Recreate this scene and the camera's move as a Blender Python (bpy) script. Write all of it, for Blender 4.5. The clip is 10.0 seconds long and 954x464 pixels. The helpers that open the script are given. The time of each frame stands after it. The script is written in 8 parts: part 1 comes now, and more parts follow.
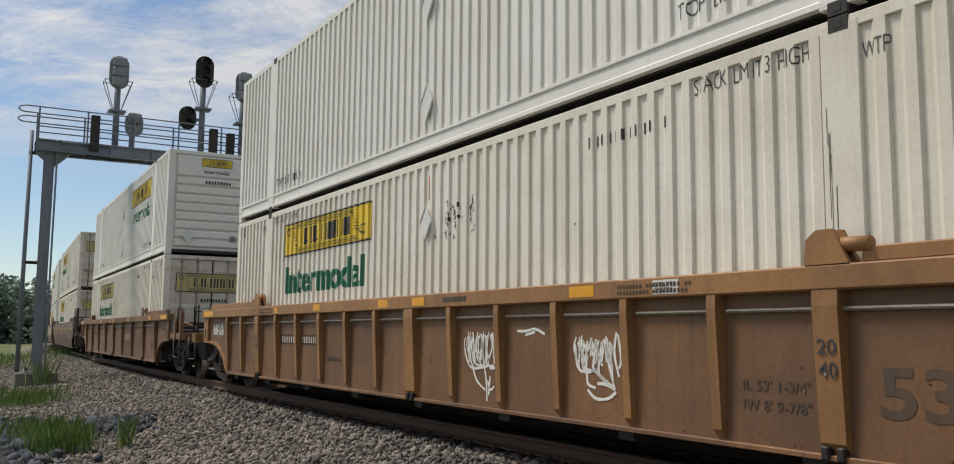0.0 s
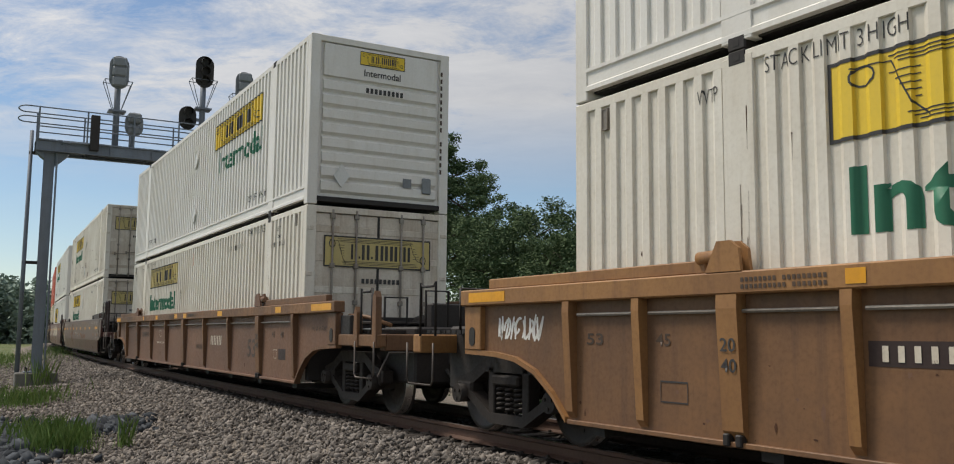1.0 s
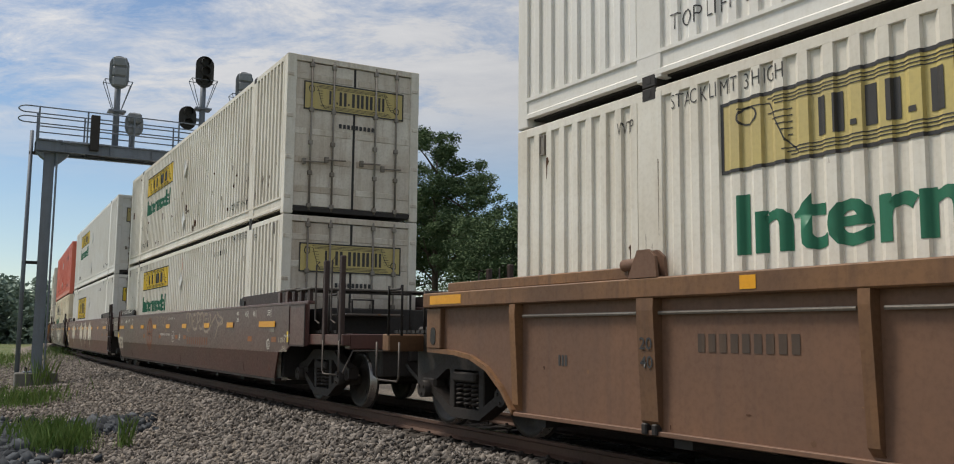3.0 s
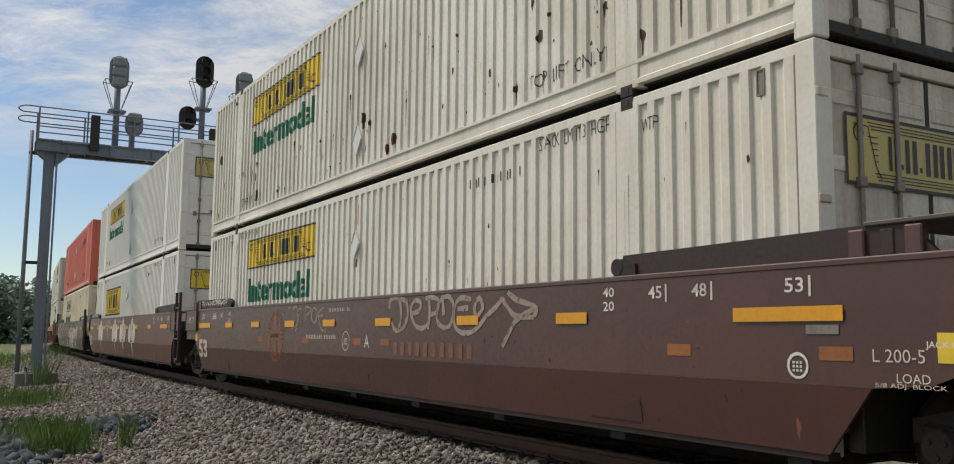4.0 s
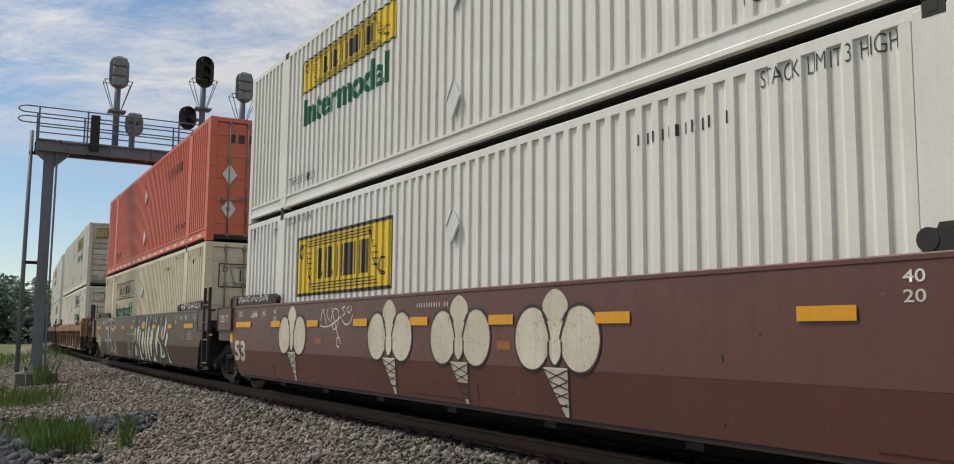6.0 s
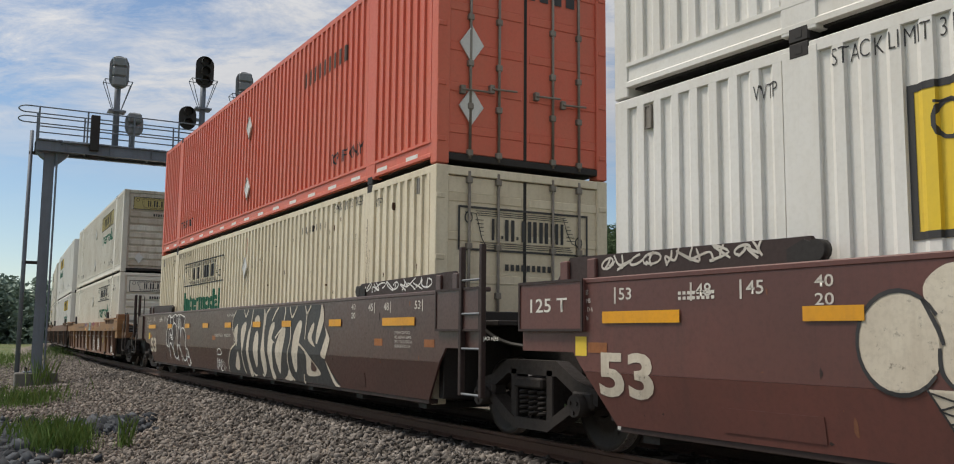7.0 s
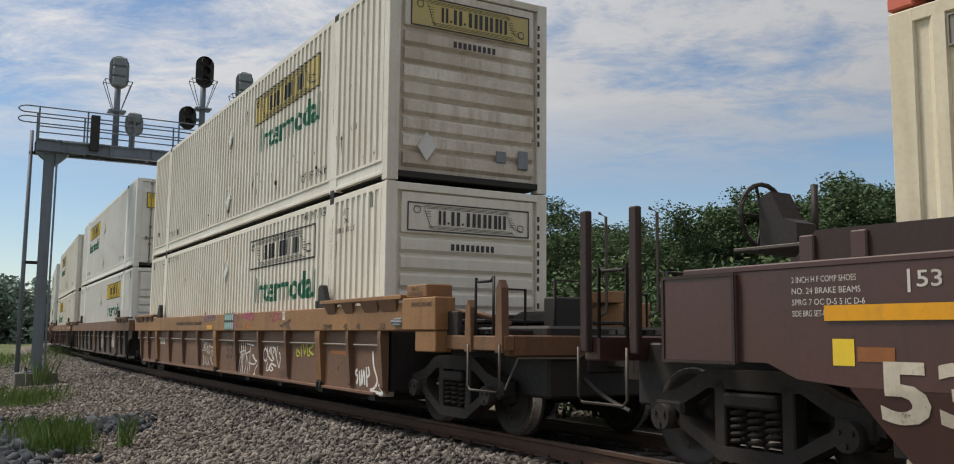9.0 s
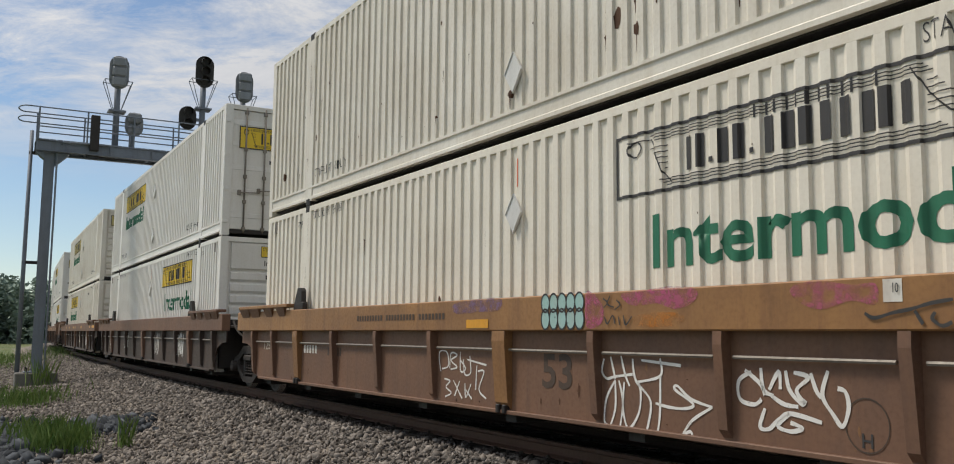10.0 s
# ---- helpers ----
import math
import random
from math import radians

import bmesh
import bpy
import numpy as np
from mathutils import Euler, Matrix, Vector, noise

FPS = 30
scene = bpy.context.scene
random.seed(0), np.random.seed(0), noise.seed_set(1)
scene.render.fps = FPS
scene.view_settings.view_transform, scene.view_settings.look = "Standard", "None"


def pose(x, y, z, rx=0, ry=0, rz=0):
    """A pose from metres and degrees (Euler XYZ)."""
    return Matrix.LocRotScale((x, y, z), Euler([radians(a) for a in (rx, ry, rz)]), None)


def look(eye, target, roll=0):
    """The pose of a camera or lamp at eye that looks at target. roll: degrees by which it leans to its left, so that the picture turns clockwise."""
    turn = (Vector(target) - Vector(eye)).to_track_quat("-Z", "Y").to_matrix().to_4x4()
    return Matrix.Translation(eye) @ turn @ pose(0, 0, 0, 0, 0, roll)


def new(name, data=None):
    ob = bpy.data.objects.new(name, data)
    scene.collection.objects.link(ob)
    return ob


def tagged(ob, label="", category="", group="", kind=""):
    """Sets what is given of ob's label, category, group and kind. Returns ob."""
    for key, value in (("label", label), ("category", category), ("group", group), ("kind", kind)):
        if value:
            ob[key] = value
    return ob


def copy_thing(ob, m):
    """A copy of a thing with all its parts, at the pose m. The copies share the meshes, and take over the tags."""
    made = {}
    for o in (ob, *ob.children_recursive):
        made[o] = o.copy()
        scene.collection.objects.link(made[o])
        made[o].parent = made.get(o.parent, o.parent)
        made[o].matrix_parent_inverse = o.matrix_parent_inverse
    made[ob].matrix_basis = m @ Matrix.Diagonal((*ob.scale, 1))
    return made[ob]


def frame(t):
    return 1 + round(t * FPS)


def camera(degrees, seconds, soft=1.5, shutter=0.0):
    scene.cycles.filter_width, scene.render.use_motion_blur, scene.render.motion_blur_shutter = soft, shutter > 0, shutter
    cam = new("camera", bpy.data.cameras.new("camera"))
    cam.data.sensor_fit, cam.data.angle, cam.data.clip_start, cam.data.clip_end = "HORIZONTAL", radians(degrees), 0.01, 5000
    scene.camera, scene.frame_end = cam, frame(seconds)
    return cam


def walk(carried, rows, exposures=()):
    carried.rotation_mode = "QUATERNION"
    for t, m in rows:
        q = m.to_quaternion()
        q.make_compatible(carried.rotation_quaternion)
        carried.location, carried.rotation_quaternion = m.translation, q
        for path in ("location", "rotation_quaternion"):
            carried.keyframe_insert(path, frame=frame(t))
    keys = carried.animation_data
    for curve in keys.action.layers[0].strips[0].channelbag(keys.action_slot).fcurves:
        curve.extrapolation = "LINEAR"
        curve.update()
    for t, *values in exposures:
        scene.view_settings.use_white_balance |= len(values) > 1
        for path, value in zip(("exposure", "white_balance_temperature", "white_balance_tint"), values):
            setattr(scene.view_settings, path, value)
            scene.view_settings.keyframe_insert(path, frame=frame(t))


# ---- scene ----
cam = camera(54.76, 10.0, 1.05)
EYE = (0.0, 0.0, 1.088)
STAND = pose(*EYE, 90 + 6.43, -0.527, 0)
walk(cam, [(0.0, STAND), (10.0, STAND)])

# ---- world and light ----
SUN_AZ, SUN_EL = 70.0, 57.0       # degrees left of the view, above the horizon
world = bpy.data.worlds.new("sky")
scene.world = world
world.use_nodes = True


def build_sky():
    nt = world.node_tree
    nt.nodes.clear()
    N, K = nt.nodes.new, nt.links.new
    out, bg = N("ShaderNodeOutputWorld"), N("ShaderNodeBackground")
    sky = N("ShaderNodeTexSky")
    sky.sky_type, sky.sun_disc = "NISHITA", False
    sky.sun_elevation, sky.sun_rotation = radians(SUN_EL), radians(-SUN_AZ)
    sky.air_density, sky.dust_density, sky.ozone_density = 1.0, 0.15, 2.2
    tc, sep = N("ShaderNodeTexCoord"), N("ShaderNodeSeparateXYZ")
    K(tc.outputs["Generated"], sep.inputs[0])
    lift = N("ShaderNodeMath"); lift.operation = "ADD"; lift.inputs[1].default_value = 0.12
    K(sep.outputs[2], lift.inputs[0])
    low = N("ShaderNodeMath"); low.operation = "MAXIMUM"; low.inputs[1].default_value = 0.05
    K(lift.outputs[0], low.inputs[0])
    plane = []
    for i in (0, 1):
        d = N("ShaderNodeMath"); d.operation = "DIVIDE"
        K(sep.outputs[i], d.inputs[0]); K(low.outputs[0], d.inputs[1])
        plane.append(d)
    comb = N("ShaderNodeCombineXYZ")
    K(plane[0].outputs[0], comb.inputs[0]); K(plane[1].outputs[0], comb.inputs[1])

    def layer(scale, rot, stretch, detail, rough, shift, dist):
        m = N("ShaderNodeMapping")
        m.inputs["Location"].default_value = shift
        m.inputs["Rotation"].default_value = (0, 0, radians(rot))
        m.inputs["Scale"].default_value = stretch
        K(comb.outputs[0], m.inputs[0])
        n = N("ShaderNodeTexNoise")
        n.inputs["Scale"].default_value, n.inputs["Detail"].default_value = scale, detail
        n.inputs["Roughness"].default_value, n.inputs["Distortion"].default_value = rough, dist
        K(m.outputs[0], n.inputs["Vector"])
        return n.outputs[0]
    big = layer(0.55, 20, (1.0, 1.6, 1), 6, 0.6, (11.7, 5.1, 0.0), 0.5)
    fine = layer(3.2, 35, (1.0, 1.5, 1), 10, 0.72, (0.3, 5.2, 1.0), 0.35)
    a = N("ShaderNodeMath"); a.operation = "MULTIPLY"; a.inputs[1].default_value = 0.62
    b = N("ShaderNodeMath"); b.operation = "MULTIPLY"; b.inputs[1].default_value = 0.38
    s = N("ShaderNodeMath"); s.operation = "ADD"
    K(big, a.inputs[0]); K(fine, b.inputs[0]); K(a.outputs[0], s.inputs[0]); K(b.outputs[0], s.inputs[1])
    cover = N("ShaderNodeValToRGB")
    cover.color_ramp.elements[0].position, cover.color_ramp.elements[1].position = 0.405, 0.525
    cover.color_ramp.elements[0].color, cover.color_ramp.elements[1].color = (0.04,) * 3 + (1,), (0.93,) * 3 + (1,)
    K(s.outputs[0], cover.inputs[0])
    thin = N("ShaderNodeMapRange")          # clouds thin out towards the horizon
    for i, v in enumerate((0.15, 0.25, 0.05, 1.0)):
        thin.inputs[i + 1].default_value = v
    K(sep.outputs[2], thin.inputs[0])
    amount = N("ShaderNodeMath"); amount.operation = "MULTIPLY"
    K(cover.outputs[0], amount.inputs[0]); K(thin.outputs[0], amount.inputs[1])
    grey = N("ShaderNodeMixRGB")
    grey.inputs[1].default_value, grey.inputs[2].default_value = (5.2, 5.4, 5.9, 1), (8.8, 8.6, 8.35, 1)
    K(fine, grey.inputs[0])
    # clouds glow towards the sun and grey away from it
    ang = N("ShaderNodeVectorMath"); ang.operation = "DOT_PRODUCT"
    a, e = radians(SUN_AZ), radians(SUN_EL)
    ang.inputs[1].default_value = (-math.sin(a) * math.cos(e), math.cos(a) * math.cos(e), math.sin(e))
    K(tc.outputs["Generated"], ang.inputs[0])
    glow = N("ShaderNodeMapRange")
    for i, v in enumerate((0.1, 0.75, 0.60, 1.08)):
        glow.inputs[i + 1].default_value = v
    K(ang.outputs["Value"], glow.inputs[0])
    lit = N("ShaderNodeVectorMath"); lit.operation = "SCALE"
    K(grey.outputs[0], lit.inputs[0]); K(glow.outputs[0], lit.inputs["Scale"])
    mix = N("ShaderNodeMixRGB")
    K(amount.outputs[0], mix.inputs[0]); K(sky.outputs[0], mix.inputs[1]); K(lit.outputs[0], mix.inputs[2])
    K(mix.outputs[0], bg.inputs[0])
    bg.inputs[1].default_value = 0.10
    K(bg.outputs[0], out.inputs[0])


build_sky()
scene.view_settings.exposure = 0.04
sun = new("sun", bpy.data.lights.new("sun", "SUN"))
sun.data.energy, sun.data.angle, sun.data.color = 3.2, radians(14), (1.0, 0.925, 0.81)
_a, _e = radians(SUN_AZ), radians(SUN_EL)
sun.matrix_world = look((0, 0, 40), (math.sin(_a) * math.cos(_e), -math.cos(_a) * math.cos(_e), 40 - math.sin(_e)))

# ---- the track's line: s metres along it from the place beside the camera ----
HEAD, OFF, BEND, EASE = radians(31.243), 6.503, 1 / 774.8, -2.13e-6
ALONG = Vector((-math.sin(HEAD), math.cos(HEAD)))
ASIDE = Vector((math.cos(HEAD), math.sin(HEAD)))


def bow(s):
    return BEND * s * s / 2 + EASE * s ** 3 / 6


def track_at(s, l=0.0):
    """A point of the track's line, l metres to its far side, and the heading there."""
    h = HEAD - (BEND * s + EASE * s * s / 2)
    p = ASIDE * (OFF + bow(s)) + ALONG * (s - BEND * BEND * s ** 3 / 6)
    return p.x + l * math.cos(h), p.y + l * math.sin(h), h


def aside_of(x, y):
    """How far a point lies to the far side of the track's line."""
    a = max(-120.0, min(160.0, x * ALONG.x + y * ALONG.y))
    return x * ASIDE.x + y * ASIDE.y - OFF - bow(a)


def ground_z(l):
    d = abs(l)
    z = np.interp(d, (0, 1.5, 2.0, 3.3, 4.4, 9, 30, 3000), (-0.21, -0.21, -0.30, -0.60, -0.68, -0.66, -0.8, -1.0))
    return float(z)


# ---- materials ----
def mat_new(name):
    m = bpy.data.materials.new(name)
    m.use_nodes = True
    return m, m.node_tree, m.node_tree.nodes["Principled BSDF"]


def noise_node(nt, scale, detail=5, rough=0.6, stretch=(1, 1, 1), space="Object", seed=0.0):
    tc = nt.nodes.new("ShaderNodeTexCoord")
    mp = nt.nodes.new("ShaderNodeMapping")
    mp.inputs["Scale"].default_value = stretch
    mp.inputs["Location"].default_value = (seed, seed * 0.7, seed * 1.3)
    n = nt.nodes.new("ShaderNodeTexNoise")
    n.inputs["Scale"].default_value, n.inputs["Detail"].default_value, n.inputs["Roughness"].default_value = scale, detail, rough
    nt.links.new(tc.outputs[space], mp.inputs[0])
    if space == "Object":
        info = nt.nodes.new("ShaderNodeObjectInfo")
        add = nt.nodes.new("ShaderNodeVectorMath")
        off = nt.nodes.new("ShaderNodeVectorMath"); off.operation = "SCALE"
        off.inputs[0].default_value = (37.0, 11.0, 5.0)
        nt.links.new(info.outputs["Random"], off.inputs["Scale"])
        nt.links.new(mp.outputs[0], add.inputs[0]); nt.links.new(off.outputs[0], add.inputs[1])
        nt.links.new(add.outputs[0], n.inputs["Vector"])
    else:
        nt.links.new(mp.outputs[0], n.inputs["Vector"])
    return n.outputs[0]


def ramp(nt, fac, lo, hi, a=0.0, b=1.0):
    r = nt.nodes.new("ShaderNodeMapRange")
    for i, v in enumerate((lo, hi, a, b)):
        r.inputs[i + 1].default_value = v
    nt.links.new(fac, r.inputs[0])
    return r.outputs[0]


def blend(nt, fac, c1, c2):
    m = nt.nodes.new("ShaderNodeMixRGB")
    for i, c in ((1, c1), (2, c2)):
        if isinstance(c, tuple):
            m.inputs[i].default_value = (*c[:3], 1)
        else:
            nt.links.new(c, m.inputs[i])
    if isinstance(fac, float):
        m.inputs[0].default_value = fac
    else:
        nt.links.new(fac, m.inputs[0])
    return m.outputs[0]


def bump(nt, bsdf, height, strength=0.2, dist=0.01):
    b = nt.nodes.new("ShaderNodeBump")
    b.inputs["Strength"].default_value, b.inputs["Distance"].default_value = strength, dist
    nt.links.new(height, b.inputs["Height"])
    nt.links.new(b.outputs[0], bsdf.inputs["Normal"])


def paint(name, col, dirt, amount=0.5, rough=0.5, rust=None, rust_at=0.7, metal=0.0, streak=True, relief=0.15, gloss=0.35):
    """Weathered paint: large stains, streaks that run down, chips of rust."""
    m, nt, b = mat_new(name)
    large = noise_node(nt, 0.9, 6, 0.62, (1, 1, 0.8))
    c = blend(nt, ramp(nt, large, 0.35, 0.75, 0, amount), col, dirt)
    wide = noise_node(nt, 0.28, 5, 0.7, (1, 1, 1.6), seed=21.0)
    c = blend(nt, ramp(nt, wide, 0.42, 0.66, 0, amount * 0.75), c, dirt)
    if streak:
        runs = noise_node(nt, 7.0, 5, 0.65, (1, 1, 0.07), seed=3.0)
        c = blend(nt, ramp(nt, runs, 0.50, 0.72, 0, amount * 0.9), c, dirt)
    fine = noise_node(nt, 26.0, 4, 0.6, seed=7.0)
    c = blend(nt, ramp(nt, fine, 0.45, 0.8, 0, amount * 0.45), c, tuple(v * 0.6 for v in dirt))
    if rust:
        chips = noise_node(nt, 4.2, 7, 0.68, (1, 1, 0.55), seed=12.0)
        c = blend(nt, ramp(nt, chips, rust_at, rust_at + 0.035), c, rust)
    nt.links.new(c, b.inputs["Base Color"])
    nt.links.new(ramp(nt, fine, 0.3, 0.8, rough - 0.08, rough + 0.15), b.inputs["Roughness"])
    b.inputs["Metallic"].default_value = metal
    b.inputs["Specular IOR Level"].default_value = gloss
    if relief:
        bump(nt, b, large, relief, 0.03)
    return m


RUST = (0.13, 0.055, 0.022)
WHITE = paint("white_paint", (0.775, 0.76, 0.73), (0.55, 0.50, 0.42), 0.30, 0.45, RUST, 0.74, relief=0.05)
WARM = paint("off_white_paint", (0.765, 0.735, 0.665), (0.50, 0.43, 0.33), 0.42, 0.48, RUST, 0.715, relief=0.05)
CREAM = paint("cream_paint", (0.78, 0.70, 0.54), (0.46, 0.37, 0.24), 0.42, 0.5, RUST, 0.70, relief=0.05)
CREAM2 = paint("pale_cream_paint", (0.80, 0.765, 0.68), (0.55, 0.47, 0.36), 0.35, 0.5, RUST, 0.73, relief=0.05)
GRIMY = paint("grimy_white_paint", (0.80, 0.77, 0.70), (0.46, 0.40, 0.31), 0.5, 0.55, RUST, 0.69, relief=0.05)
SOILED = paint("soiled_white_paint", (0.76, 0.72, 0.64), (0.34, 0.25, 0.17), 0.62, 0.55, RUST, 0.69)
RED = paint("red_paint", (0.66, 0.135, 0.082), (0.58, 0.19, 0.12), 0.45, 0.45, (0.09, 0.03, 0.02), 0.74, relief=0.05)
TAN = paint("tan_paint", (0.37, 0.190, 0.068), (0.17, 0.085, 0.042), 0.7, 0.5, (0.10, 0.05, 0.03), 0.72)
OCHRE = paint("brown_tan_paint", (0.245, 0.124, 0.054), (0.105, 0.058, 0.036), 0.85, 0.55, (0.09, 0.045, 0.03), 0.70)
DUSTY = paint("faded_tan_paint", (0.20, 0.105, 0.062), (0.12, 0.070, 0.050), 0.7, 0.6, (0.10, 0.05, 0.035), 0.70)
BROWN = paint("oxide_brown_paint", (0.108, 0.043, 0.035), (0.068, 0.034, 0.029), 0.75, 0.38, (0.12, 0.04, 0.025), 0.78, relief=0.06, gloss=0.55)
RED_BROWN = paint("red_brown_paint", (0.142, 0.052, 0.042), (0.090, 0.040, 0.034), 0.7, 0.40, (0.15, 0.05, 0.03), 0.78, relief=0.06, gloss=0.5)
DEEP_BROWN = paint("deep_brown_paint", (0.086, 0.036, 0.030), (0.056, 0.029, 0.025), 0.75, 0.36, (0.12, 0.04, 0.025), 0.78, relief=0.06, gloss=0.6)
GRIMY_BROWN = paint("grimy_brown_paint", (0.085, 0.055, 0.042), (0.045, 0.034, 0.029), 0.8, 0.6, (0.10, 0.05, 0.03), 0.70)
MAROON = paint("dark_brown_paint", (0.050, 0.029, 0.026), (0.032, 0.022, 0.019), 0.6, 0.55)
STEEL = paint("grimy_steel", (0.032, 0.027, 0.025), (0.020, 0.017, 0.016), 0.7, 0.6, RUST, 0.72)
CAST = paint("rusty_cast_steel", (0.034, 0.026, 0.022), (0.019, 0.015, 0.013), 0.7, 0.7, (0.055, 0.030, 0.018), 0.66)
BLACK = paint("black_paint", (0.020, 0.019, 0.018), (0.05, 0.045, 0.04), 0.5, 0.6)
# weathered steel, its base lightened and blued to paint in the haze
BRIDGE = paint("weathered_hazed_bridge_steel", (0.190, 0.220, 0.265), (0.12, 0.125, 0.14), 0.5, 0.55, RUST, 0.77, metal=0.2)
GALV = paint("galvanised_steel", (0.25, 0.27, 0.29), (0.15, 0.15, 0.15), 0.5, 0.5, RUST, 0.76, metal=0.3)
WHEEL = paint("worn_wheel_steel", (0.040, 0.032, 0.027), (0.022, 0.018, 0.016), 0.6, 0.5, metal=0.4, streak=False)
TREAD = paint("bright_steel", (0.45, 0.42, 0.40), (0.25, 0.2, 0.17), 0.4, 0.3, metal=0.9, streak=False)
RAILSIDE = paint("rusty_rail", (0.10, 0.050, 0.032), (0.055, 0.034, 0.025), 0.6, 0.7, streak=False)
ROD = paint("grimy_rod_steel", (0.30, 0.275, 0.24), (0.14, 0.11, 0.085), 0.6, 0.5, RUST, 0.68, metal=0.2)
STEP = paint("dull_step_steel", (0.125, 0.105, 0.092), (0.06, 0.05, 0.043), 0.6, 0.5, RUST, 0.66, metal=0.3)
YELLOW = paint("yellow_sheet", (0.80, 0.56, 0.03), (0.55, 0.40, 0.12), 0.25, 0.5, relief=0)
FADED = paint("faded_yellow_sheet", (0.58, 0.47, 0.16), (0.40, 0.33, 0.20), 0.5, 0.55, relief=0)
AMBER = paint("amber_reflective_tape", (0.78, 0.36, 0.01), (0.45, 0.22, 0.05), 0.4, 0.4, relief=0)
DULL_AMBER = paint("worn_amber_tape", (0.36, 0.13, 0.03), (0.2, 0.08, 0.04), 0.6, 0.5, relief=0)
GHOST = paint("thin_bone_spray_paint", (0.40, 0.34, 0.28), (0.22, 0.15, 0.12), 0.7, 0.65, relief=0)
FAINT = paint("faded_emblem_paint", (0.25, 0.105, 0.055), (0.16, 0.070, 0.042), 0.6, 0.55, relief=0)
RUSTY = paint("bare_rust", (0.095, 0.040, 0.018), (0.05, 0.025, 0.015), 0.6, 0.8, relief=0)
GREEN = paint("green_lettering", (0.012, 0.14, 0.075), (0.06, 0.16, 0.10), 0.3, 0.5, relief=0)
INK = paint("black_lettering", (0.032, 0.032, 0.035), (0.10, 0.09, 0.08), 0.35, 0.5, relief=0)
CHALK = paint("white_lettering", (0.72, 0.70, 0.64), (0.40, 0.33, 0.28), 0.5, 0.6, relief=0)
SPRAY = paint("white_spray_paint", (0.78, 0.77, 0.74), (0.60, 0.56, 0.50), 0.3, 0.6, relief=0)
BONE = paint("bone_spray_paint", (0.68, 0.62, 0.51), (0.42, 0.35, 0.27), 0.65, 0.6, relief=0)
PINK = paint("pink_spray_paint", (0.50, 0.10, 0.24), (0.4, 0.16, 0.12), 0.5, 0.6, relief=0)
TEAL = paint("pale_teal_spray_paint", (0.30, 0.52, 0.50), (0.4, 0.4, 0.35), 0.4, 0.6, relief=0)
LIME = paint("yellow_green_spray_paint", (0.50, 0.52, 0.05), (0.35, 0.3, 0.08), 0.4, 0.6, relief=0)
VIOLET = paint("violet_spray_paint", (0.20, 0.13, 0.30), (0.3, 0.18, 0.12), 0.5, 0.6, relief=0)
FOIL = paint("silver_placard", (0.72, 0.72, 0.70), (0.45, 0.44, 0.42), 0.4, 0.4, relief=0)
ORANGE = paint("orange_strip", (0.72, 0.13, 0.04), (0.5, 0.12, 0.06), 0.3, 0.5, relief=0)
GREYINK = paint("grey_lettering", (0.045, 0.036, 0.032), (0.14, 0.085, 0.05), 0.4, 0.6, relief=0)
def thin_coat(m, cover, scale=9.0, lo=0.38, hi=0.60):
    """Dry or dusted paint: the coat breaks up and lets the surface below show."""
    nt = m.node_tree
    b = nt.nodes["Principled BSDF"]
    cloud = noise_node(nt, scale, 8, 0.72, seed=31.0)
    nt.links.new(ramp(nt, cloud, lo, hi, 0.0, cover), b.inputs["Alpha"])
    return m


MIST_ORANGE = thin_coat(paint("thin_orange_spray_paint", (0.62, 0.22, 0.03), (0.45, 0.2, 0.06), 0.5, 0.6, relief=0), 0.6)
for _m, _c in ((PINK, 0.72), (VIOLET, 0.75)):
    thin_coat(_m, _c)
thin_coat(GHOST, 0.95, 9.0, 0.26, 0.46)
for _m in (TEAL, SPRAY, CHALK, BONE):
    thin_coat(_m, 1.0, 14.0, 0.24, 0.42)
CONCRETE = paint("stained_concrete", (0.17, 0.165, 0.15), (0.09, 0.085, 0.075), 0.6, 0.85, streak=False)


